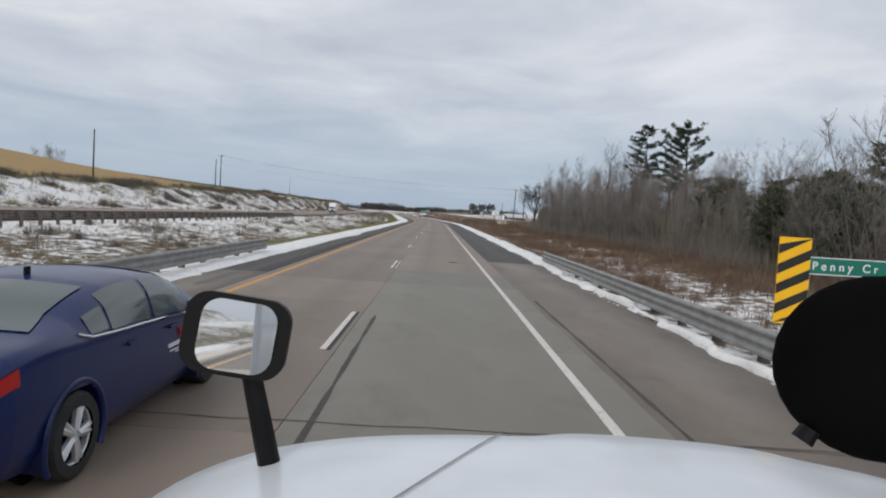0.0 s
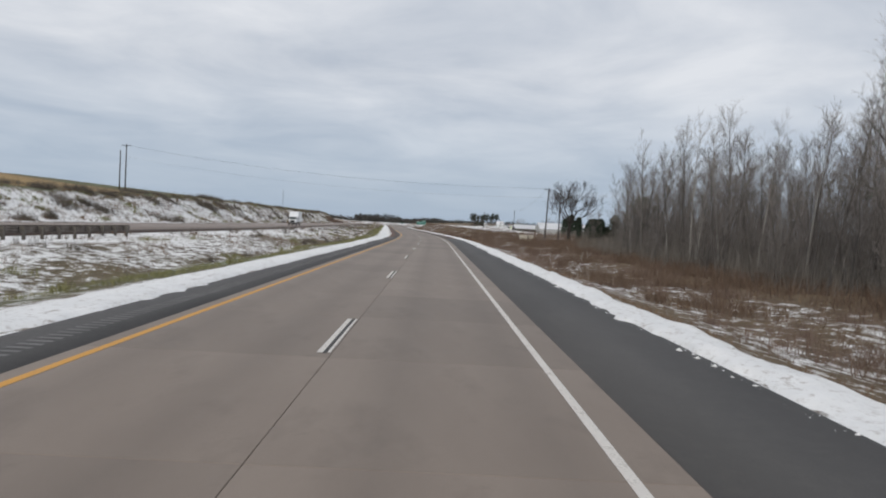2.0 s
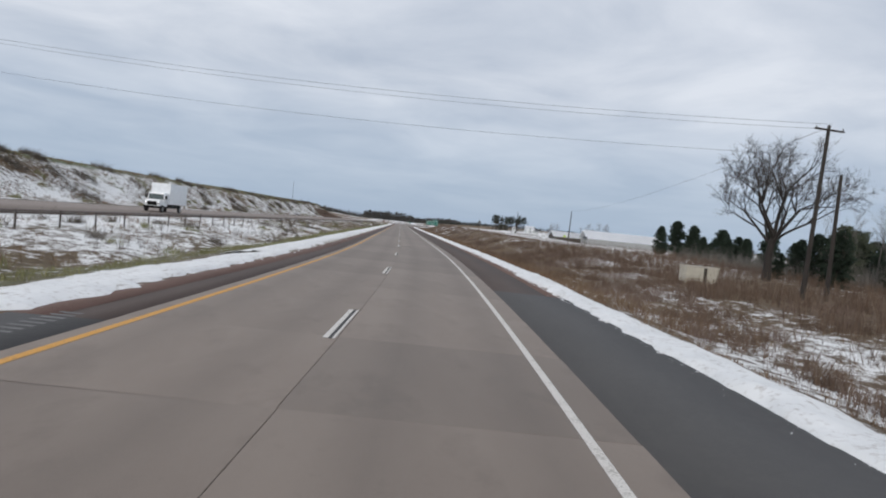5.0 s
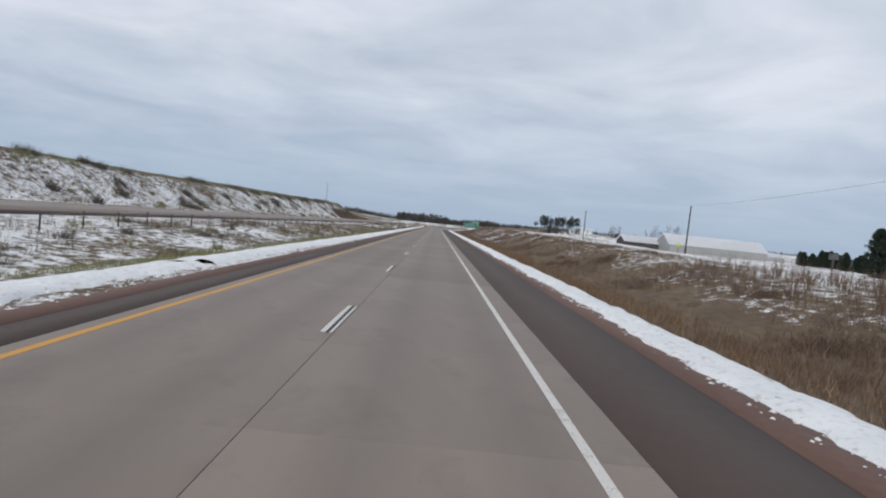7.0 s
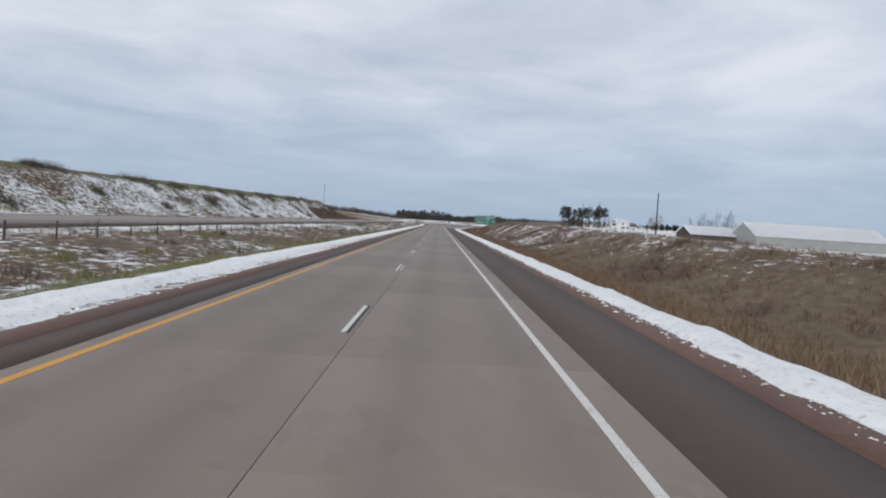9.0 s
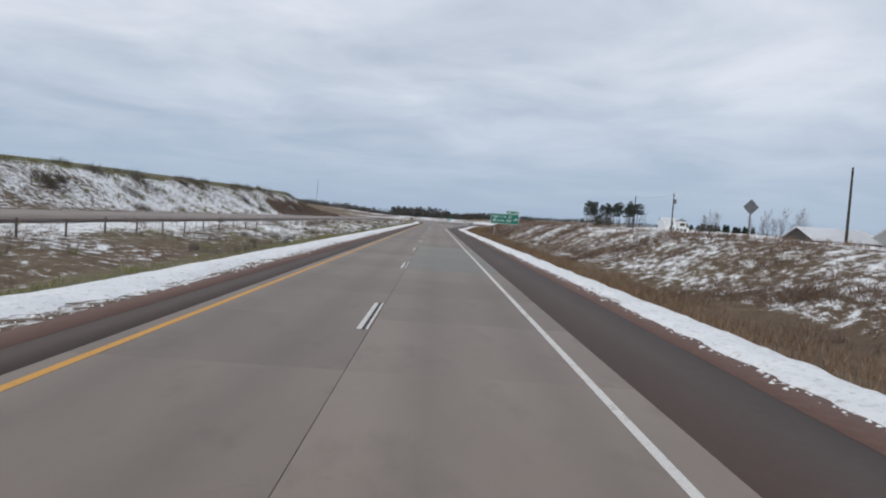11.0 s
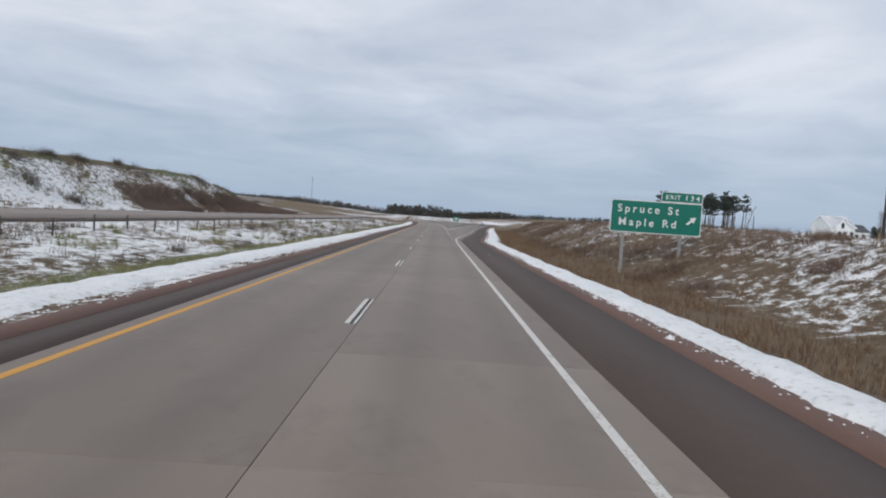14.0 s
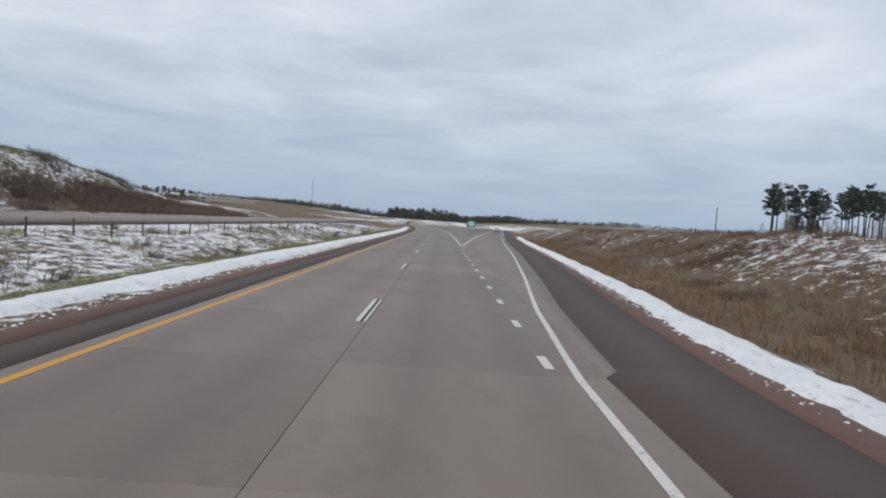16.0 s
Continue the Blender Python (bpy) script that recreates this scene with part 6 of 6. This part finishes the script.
def wheel(root, x, y, r=0.33, w=0.22, side=1):
    """A tyre with a spoked rim; side: which way the rim faces."""
    bm = bmesh.new()
    prof = [(-w / 2, r * 0.66), (-w / 2, r * 0.92), (-w / 2 + 0.03, r), (w / 2 - 0.03, r), (w / 2, r * 0.92), (w / 2, r * 0.66)]
    n = 24
    rings = [[bm.verts.new((a, b * math.cos(2 * math.pi * k / n), b * math.sin(2 * math.pi * k / n))) for a, b in prof] for k in range(n)]
    for k in range(n):
        for j in range(len(prof) - 1):
            bm.faces.new((rings[k][j], rings[k][j + 1], rings[(k + 1) % n][j + 1], rings[(k + 1) % n][j]))
    wh = part("wheel", bm, M_TYRE, root)
    wh.location = (x, y, r)
    bm = bmesh.new()
    fx = side * (w / 2 - 0.035)
    tube(bm, (fx - 0.01, 0, 0), (fx + 0.01, 0, 0), r * 0.17, r * 0.17, 14)
    for k in range(5):
        a = 2 * math.pi * k / 5
        for da in (-0.13, 0.13):
            tube(bm, (fx, r * 0.12 * math.cos(a), r * 0.12 * math.sin(a)), (fx, r * 0.66 * math.cos(a + da), r * 0.66 * math.sin(a + da)), 0.034, 0.026, 6)
    n = 28
    ring = [[bm.verts.new((fx + side * a, q * r * math.cos(2 * math.pi * k / n), q * r * math.sin(2 * math.pi * k / n))) for a, q in ((-0.04, 0.62), (0.005, 0.63), (0.012, 0.66), (0.0, 0.69), (-0.04, 0.69))] for k in range(n)]
    for k in range(n):
        for j in range(4):
            bm.faces.new((ring[k][j], ring[k][j + 1], ring[(k + 1) % n][j + 1], ring[(k + 1) % n][j]))
    bmesh.ops.recalc_face_normals(bm, faces=bm.faces[:])
    part("rim", bm, M_RIM, wh)
    # black disc added for the shade behind the spokes
    bm = bmesh.new()
    tube(bm, (fx - side * 0.06, 0, 0), (fx - side * 0.05, 0, 0), r * 0.67, r * 0.67, 18)
    part("hub_shadow", bm, M_PLASTIC, wh)
    return wh


def sedan(m, paint, label):
    root = empty("car", m, label, "car")
    L = 4.87
    ys = [0.0, 0.08, 0.30, 0.70, 1.05, 1.35, 1.75, 2.3, 2.9, 3.3, 3.65, 4.2, 4.6, 4.80, 4.87]
    belt = [0.80, 0.93, 1.02, 1.05, 1.04, 1.02, 1.00, 0.98, 0.95, 0.93, 0.88, 0.80, 0.70, 0.60, 0.52]
    roof = [0.86, 1.04, 1.10, 1.13, 1.22, 1.34, 1.44, 1.475, 1.43, 1.30, 1.10, 0.94, 0.80, 0.66, 0.56]
    half = [0.72, 0.84, 0.90, 0.925, 0.926, 0.926, 0.926, 0.926, 0.926, 0.926, 0.92, 0.91, 0.84, 0.72, 0.60]
    low = [0.36, 0.26, 0.22, 0.20, 0.18, 0.18, 0.18, 0.18, 0.18, 0.18, 0.18, 0.20, 0.22, 0.24, 0.28]

    rings = {}

    def soft(a, n, sign=0):
        """Round off a sampled outline; sign: how it goes on past its last point (1 even, -1 odd)."""
        k = np.exp(-0.5 * (np.arange(-3 * n, 3 * n + 1) / n) ** 2)
        tail = np.full(3 * n, a[-1]) if not sign else sign * a[-2:-3 * n - 2:-1]
        return np.convolve(np.concatenate([np.full(3 * n, a[0]), a, tail]), k / k.sum(), "valid")

    yd = np.linspace(0, L, 488)
    profiles = {id(v): soft(np.interp(yd, ys, v), 9) for v in (belt, roof, half, low)}

    def curve(y, vals):
        return float(np.interp(y, yd, profiles[id(vals)]))

    def surf(y, t):
        key = round(float(y), 4)
        if key not in rings:
            td = np.linspace(0, 1, 161)
            pts = section(y)
            x, z = (np.interp(td, [p[0] for p in pts], [p[i] for p in pts]) for i in (1, 2))
            rings[key] = (td, soft(x, 4, -1), soft(z, 4, 1))
        td, x, z = rings[key]
        return Vector((max(0.0, float(np.interp(t, td, x))), y, float(np.interp(t, td, z))))

    def section(y):
        w, b, r, l = curve(y, half), curve(y, belt), curve(y, roof), curve(y, low)
        rw = w * (0.70 if r - b > 0.2 else 0.70 + (0.2 - max(r - b, 0.05)) * 1.2)
        pts = [(0.0, w * 0.86, l), (0.14, w * 0.97, l + 0.16), (0.34, w, l + (b - l) * 0.60), (0.55, w * 0.965, b), (0.80, (w * 0.965 + rw) / 2 + 0.02, b + (r - b) * 0.62), (0.90, rw, b + (r - b) * 0.92), (1.0, 0.0, r)]
        return pts

    bm = bmesh.new()
    yy = np.unique(np.round(np.concatenate([ys, np.linspace(0, L, 34), np.arange(0.5, 1.47, 0.03), np.arange(3.35, 4.32, 0.03)]), 4))
    tt = [0, 0.035, 0.07, 0.105, 0.14, 0.165, 0.19, 0.215, 0.24, 0.265, 0.29, 0.315, 0.34, 0.38, 0.42, 0.46, 0.50, 0.55, 0.62, 0.68, 0.80, 0.86, 0.90, 0.94, 0.97, 1.0]
    rows = []
    for y in yy:
        right = [surf(y, t) for t in tt]
        ring = [bm.verts.new(p) for p in right] + [bm.verts.new((-p.x, p.y, p.z)) for p in right[-2::-1]]
        rows.append(ring)
    for a, b in zip(rows, rows[1:]):
        for k in range(len(a) - 1):
            bm.faces.new((a[k], a[k + 1], b[k + 1], b[k]))
    for r in (rows[0], rows[-1]):
        bm.faces.new(r if r is rows[-1] else r[::-1])
    # open wheel wells
    wells = [f for f in bm.faces if abs(f.calc_center_median().x) > 0.6 and len(f.verts) == 4
             and any(math.hypot(f.calc_center_median().y - y, f.calc_center_median().z - 0.345) < 0.385 for y in (0.98, 3.83))]
    bmesh.ops.delete(bm, geom=wells, context="FACES")
    bmesh.ops.recalc_face_normals(bm, faces=bm.faces[:])
    body = part("body", bm, paint, root)
    body.data.shade_smooth()

    def glass(name, y0, y1, t0, t1, nx=8, nt=6, both=False, material=M_GLASS):
        for sg in ((1, -1) if both else (0,)):
            g = bmesh.new()
            grid = []
            for i in range(nx + 1):
                y = y0 + (y1 - y0) * i / nx
                row = []
                if both:
                    for j in range(nt + 1):
                        p = surf(y, t0 + (t1 - t0) * j / nt)
                        row.append(g.verts.new((sg * (p.x + 0.006), p.y, p.z + 0.002)))
                else:
                    for j in range(-nt, nt + 1):
                        p = surf(y, 1 - (1 - t0) * abs(j) / nt)
                        row.append(g.verts.new(((p.x if j > 0 else -p.x), p.y + (-0.012 if y < 2 else 0.012), p.z + 0.008)))
                grid.append(row)
            for a, b in zip(grid, grid[1:]):
                for k in range(len(a) - 1):
                    g.faces.new((a[k], a[k + 1], b[k + 1], b[k]))
            bmesh.ops.recalc_face_normals(g, faces=g.faces[:])
            part(name, g, material, root).data.shade_smooth()

    glass("rear_window", 0.78, 1.62, 0.905, 1)
    glass("windscreen", 3.62, 2.80, 0.905, 1)
    glass("quarter_window", 1.22, 1.50, 0.60, 0.80, both=True)
    glass("tail_light", 0.06, 0.34, 0.46, 0.54, both=True, material=M_RED)
    glass("side_window", 1.55, 2.28, 0.585, 0.87, both=True)
    glass("side_window", 2.36, 3.15, 0.585, 0.87, both=True)
    for sg in (-1, 1):
        bm = bmesh.new()
        box(bm, min(sg * 0.42, sg * 0.80), max(sg * 0.42, sg * 0.80), -0.006, 0.12, 0.83, 0.925, 0.025)
        part("tail_light", bm, M_RED, root, "red tail light")
        bm = bmesh.new()
        box(bm, min(sg * 0.52, sg * 0.80), max(sg * 0.52, sg * 0.80), 4.66, 4.80, 0.60, 0.70, 0.02)
        part("headlight", bm, M_CHROME, root)
        bm = bmesh.new()
        box(bm, min(sg * 0.93, sg * 1.08), max(sg * 0.93, sg * 1.08), 3.02, 3.16, 0.95, 1.10, 0.03)
        part("wing_mirror", bm, paint, root)
        for y in (0.98, 3.83):
            wheel(root, sg * 0.82, y, 0.335, 0.22, sg)
            # lip round the opening and the dark lining behind the wheel
            bm = bmesh.new()
            ring = [[bm.verts.new((sg * x, y + r * math.cos(a), 0.345 + r * math.sin(a))) for x, r in ((0.62, 0.385), (0.905, 0.385), (0.934, 0.392), (0.936, 0.420), (0.915, 0.428))]
                    for a in (math.pi * (-0.16 + 1.32 * k / 30) for k in range(31))]
            for r0, r1 in zip(ring, ring[1:]):
                for k in range(4):
                    bm.faces.new((r0[k], r0[k + 1], r1[k + 1], r1[k]))
            bmesh.ops.recalc_face_normals(bm, faces=bm.faces[:])
            part("wheel_arch", bm, paint, root).data.shade_smooth()
            bm = bmesh.new()
            tube(bm, (sg * 0.60, y, 0.36), (sg * 0.63, y, 0.36), 0.40, 0.40, 24)
            part("wheel_lining", bm, M_PLASTIC, root)
        # bright strip under the side windows, kicked up at the rear
        bm = bmesh.new()
        line = [(1.06, 0.66), (1.13, 0.61), (1.22, 0.575), (1.6, 0.566), (2.1, 0.566), (2.6, 0.566), (3.0, 0.566), (3.3, 0.566)]
        for (ya, ta), (yb, tb) in zip(line, line[1:]):
            pa, pb = surf(ya, ta), surf(yb, tb)
            tube(bm, (sg * (pa.x + 0.008), pa.y, pa.z), (sg * (pb.x + 0.008), pb.y, pb.z), 0.013, 0.013, 6)
        part("window_trim", bm, M_CHROME, root, "bright trim under the windows")
        # writing on the front door
        for y0, y1, z0, z1, m_bar in ((2.62, 3.02, 0.66, 0.70, M_SIGNWHITE), (2.66, 3.05, 0.615, 0.63, M_SIGNWHITE), (2.80, 3.05, 0.585, 0.60, M_SIGNWHITE), (2.90, 3.0, 0.73, 0.83, M_RED)):
            bm = bmesh.new()
            x = max(surf(y, 0.34).x for y in (y0, y1)) + 0.002
            box(bm, min(sg * (x - 0.02), sg * (x + 0.004)), max(sg * (x - 0.02), sg * (x + 0.004)), y0, y1, z0, z1)
            part("lettering_bar", bm, m_bar, root)
        for y in (1.75, 2.62):
            bm = bmesh.new()
            box(bm, min(sg * 0.915, sg * 0.945), max(sg * 0.915, sg * 0.945), y, y + 0.2, 0.86, 0.89, 0.008)
            part("door_handle", bm, paint, root)
    bm = bmesh.new()
    box(bm, -0.26, 0.26, -0.012, 0.02, 0.70, 0.83, 0.01)
    plate = part("number_plate", bm, M_SIGNWHITE, root, "white number plate")
    bm = bmesh.new()
    box(bm, -0.2, 0.2, -0.016, -0.013, 0.745, 0.79)
    part("bar", bm, M_PLASTIC, plate)
    bm = bmesh.new()
    box(bm, -0.72, 0.72, -0.02, 0.12, 0.27, 0.46, 0.04)
    part("rear_bumper", bm, M_PLASTIC, root)
    bm = bmesh.new()
    box(bm, -0.008, 0.008, 1.76, 1.84, 1.42, 1.50, 0.004)
    part("antenna", bm, M_PLASTIC, root)
    for sg in (-1, 1):
        bm = bmesh.new()
        tube(bm, (sg * 0.55, -0.03, 0.27), (sg * 0.55, 0.1, 0.27), 0.045, 0.045, 10)
        part("exhaust_tip", bm, M_CHROME, root)
    return root


sedan(place(7.0, -5.62, 0.0), M_BLUE, "dark blue four-door sedan in the lane beside a white truck")
sedan(place(742, ramp_edge(742) - 1.9, 0.0), M_SILVER, "silver car far off on the exit ramp")
sedan(place(905, -5.4, 0.02), M_PLASTIC, "dark car far off on the highway")


def box_truck(m, label):
    """A white cab-over-hood truck with a tall cargo box; it faces -y."""
    root = empty("box_truck", m, label, "truck")
    bm = bmesh.new()
    box(bm, -1.22, 1.22, 2.6, 9.2, 1.05, 3.75, 0.04)
    part("cargo_box", bm, M_WHITEPAINT, root, "tall white cargo box")
    bm = bmesh.new()
    box(bm, -1.05, 1.05, 1.2, 2.5, 0.75, 2.5, 0.14)
    cab = part("cab", bm, M_WHITEPAINT, root)
    bm = bmesh.new()
    box(bm, -0.95, 0.95, 0.0, 1.3, 0.75, 1.55, 0.16)
    part("hood", bm, M_WHITEPAINT, root)
    bm = bmesh.new()
    box(bm, -0.92, 0.92, 1.165, 1.215, 1.62, 2.3, 0.02)
    part("windscreen", bm, M_GLASS, cab)
    bm = bmesh.new()
    box(bm, -0.6, 0.6, -0.03, 0.02, 0.85, 1.35, 0.02)
    part("grille", bm, M_PLASTIC, root)
    bm = bmesh.new()
    box(bm, -1.05, 1.05, -0.15, 0.1, 0.5, 0.78, 0.04)
    part("bumper", bm, M_PLASTIC, root)
    for sg in (-1, 1):
        bm = bmesh.new()
        box(bm, min(sg * .66, sg * .9), max(sg * .66, sg * .9), -0.03, 0.05, 1.0, 1.2, 0.03)
        part("headlight", bm, M_CHROME, root)
        bm = bmesh.new()
        box(bm, min(sg * 1.12, sg * 1.36), max(sg * 1.12, sg * 1.36), 1.15, 1.28, 1.7, 2.15, 0.03)
        part("wing_mirror", bm, M_PLASTIC, root)
        for y in (0.75, 7.2):
            wheel(root, sg * 0.95, y, 0.46, 0.28, sg)
    bm = bmesh.new()
    box(bm, -0.45, 0.45, 0.6, 9.0, 0.55, 1.02, 0.02)
    part("chassis", bm, M_PLASTIC, root)
    return root


box_truck(place(238, -34.9, 0.19), "white box truck on the opposite carriageway")


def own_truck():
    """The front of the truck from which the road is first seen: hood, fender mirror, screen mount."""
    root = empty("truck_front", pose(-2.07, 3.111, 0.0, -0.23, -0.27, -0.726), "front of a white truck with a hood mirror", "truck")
    # hood skin: crowned across, falling to the nose
    xs = np.linspace(-0.80, 1.72, 52)
    ysn = np.concatenate([np.linspace(0.55, 1.75, 12), [1.83, 1.90, 1.95, 1.99, 2.0]])
    def hood_z(x, y):
        u = (x - 0.38) / (1.34 if x > 0.38 else 1.18)
        z = 1.69 - 0.085 * (y - 0.55) - 0.10 * u * u - 0.16 * abs(u) ** 5
        z += 0.018 / (1 + math.exp(-(x - 0.34) / 0.03)) - 0.018 / (1 + math.exp(-(x - 0.95) / 0.04))
        return z - 0.16 * (max(0.0, y - 1.72) / 0.28) ** 2.2

    bm = bmesh.new()
    rows = []
    for y in ysn:
        row = []
        for x in xs:
            row.append(bm.verts.new((x, y, hood_z(x, y))))
        rows.append(row)
    # skirt down the sides and the nose
    for a, b in zip(rows, rows[1:]):
        for k in range(len(a) - 1):
            bm.faces.new((a[k], a[k + 1], b[k + 1], b[k]))
    edges = [e for e in bm.edges if e.is_boundary and (min(e.verts[0].co.y, e.verts[1].co.y) > 0.56 or abs(e.verts[0].co.x - e.verts[1].co.x) < 1e-6)]
    g = bmesh.ops.extrude_edge_only(bm, edges=edges)
    for v in (q for q in g["geom"] if isinstance(q, bmesh.types.BMVert)):
        v.co.z = 0.95
    bmesh.ops.recalc_face_normals(bm, faces=bm.faces[:])
    hood = part("hood", bm, M_WHITEPAINT, root, "glossy white hood with a raised centre")
    hood.data.shade_smooth()
    # seam across the hood
    bm = bmesh.new()
    rows = []
    for k in range(13):
        t = k / 12
        x, y = 0.25 - 0.36 * t, 1.90 - 0.75 * t
        z = hood_z(x, y) + 0.004
        rows.append((bm.verts.new((x - 0.004, y, z)), bm.verts.new((x + 0.004, y, z + 0.001))))
    for a, b in zip(rows, rows[1:]):
        bm.faces.new((a[0], a[1], b[1], b[0]))
    part("hood_seam", bm, M_STEEL, root, "grey seam along the hood")
    # mirror on an arm
    bm = bmesh.new()
    rounded_panel(bm, 0.245, 0.19, 0.03, 0.055, 0, 0, -0.025, 8)
    back = bmesh.ops.extrude_face_region(bm, geom=[max(bm.faces, key=lambda q: q.calc_center_median().y)])
    bv = [v for v in back["geom"] if isinstance(v, bmesh.types.BMVert)]
    bmesh.ops.translate(bm, vec=(0, 0.07, 0), verts=bv)
    bmesh.ops.scale(bm, vec=(0.72, 1, 0.72), verts=bv)
    mir = part("mirror", bm, M_PLASTIC, root, "black hood mirror housing")
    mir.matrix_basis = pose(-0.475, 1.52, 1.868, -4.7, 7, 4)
    bm = bmesh.new()
    rounded_panel(bm, 0.176, 0.166, 0.004, 0.045, 0.004, 0.0, -0.030, 8)
    M_MIRROR = Mat("mirror_glass", 0.02, 1.0)
    M_MIRROR.colour((0.85, 0.87, 0.88))
    part("mirror_glass", bm, M_MIRROR.m, mir)
    bm = bmesh.new()
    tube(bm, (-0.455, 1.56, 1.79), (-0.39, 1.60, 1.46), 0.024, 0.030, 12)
    part("mirror_arm", bm, M_PLASTIC, root, "black mirror arm")
    # round mount held by the screen
    bm = bmesh.new()
    bmesh.ops.create_uvsphere(bm, u_segments=24, v_segments=14, radius=0.078)
    bmesh.ops.scale(bm, vec=(1, 0.45, 0.95), verts=bm.verts[:])
    M_RUBBER = speckled("matt_black_rubber", (0.003, 0.003, 0.003), (0.006, 0.006, 0.006), 6.0, 0.95, 0.0)
    for n in M_RUBBER.node_tree.nodes:
        if n.type == "BSDF_PRINCIPLED":
            n.inputs["Specular IOR Level"].default_value = 0.05
    cup = part("suction_cup", bm, M_RUBBER, root, "black rubber suction mount")
    cup.data.shade_smooth()
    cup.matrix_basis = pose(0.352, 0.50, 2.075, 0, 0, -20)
    bm = bmesh.new()
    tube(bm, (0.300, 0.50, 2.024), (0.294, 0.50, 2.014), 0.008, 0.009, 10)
    part("mount_arm", bm, M_PLASTIC, root)
    # white cab door, seen in the mirror
    bm = bmesh.new()
    box(bm, -0.665, -0.625, -2.4, -0.5, 0.75, 2.02, 0.02)
    part("cab_door", bm, M_WHITEPAINT, root, "white cab door")
    # cowl, chassis, grille and wheels carry the hood
    bm = bmesh.new()
    box(bm, -0.70, 1.48, 0.30, 0.62, 0.80, 1.50, 0.05)
    part("cowl", bm, M_PLASTIC, root)
    bm = bmesh.new()
    box(bm, -0.30, 1.08, -0.8, 2.0, 0.55, 0.95, 0.03)
    part("chassis", bm, M_PLASTIC, root)
    bm = bmesh.new()
    box(bm, -0.68, 1.46, 1.9, 2.12, 0.45, 0.80, 0.05)
    part("bumper", bm, M_CHROME, root)
    for x, sg in ((-0.55, -1), (1.33, 1)):
        wheel(root, x, 1.2, 0.48, 0.28, sg)


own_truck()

# ---- concrete slabs of the carriageway ----
slab_meshes = {}


def slab(w, l, material, key):
    if key not in slab_meshes:
        bm = bmesh.new()
        g = 0.004
        box(bm, -w / 2 + g, w / 2 - g, g, l - g, -0.2, 0.0)
        bmesh.ops.bevel(bm, geom=[e for e in bm.edges if e.verts[0].co.z > -0.01 and e.verts[1].co.z > -0.01], offset=0.004, segments=1, affect="EDGES")
        me = bpy.data.meshes.new("slab")
        bm.to_mesh(me)
        bm.free()
        me.materials.append(material)
        slab_meshes[key] = me
    return slab_meshes[key]


LJ = 4.6
WL, WR = abs(YEL - 0.35 + 3.50), 4.05
for k in range(-4, 131):
    s0 = k * LJ
    patch = s0 < 27 or 360 <= s0 < 383
    o = new("slab", slab(WR, LJ, M_SLAB_PATCH if patch else M_SLAB, ("r", patch)))
    o.parent = road
    o.matrix_world = place(s0, 0.55 - WR / 2)
    o = new("slab", slab(WL, LJ, M_SLAB, ("l", 0)))
    o.parent = road
    o.matrix_world = place(s0, -3.50 - WL / 2)
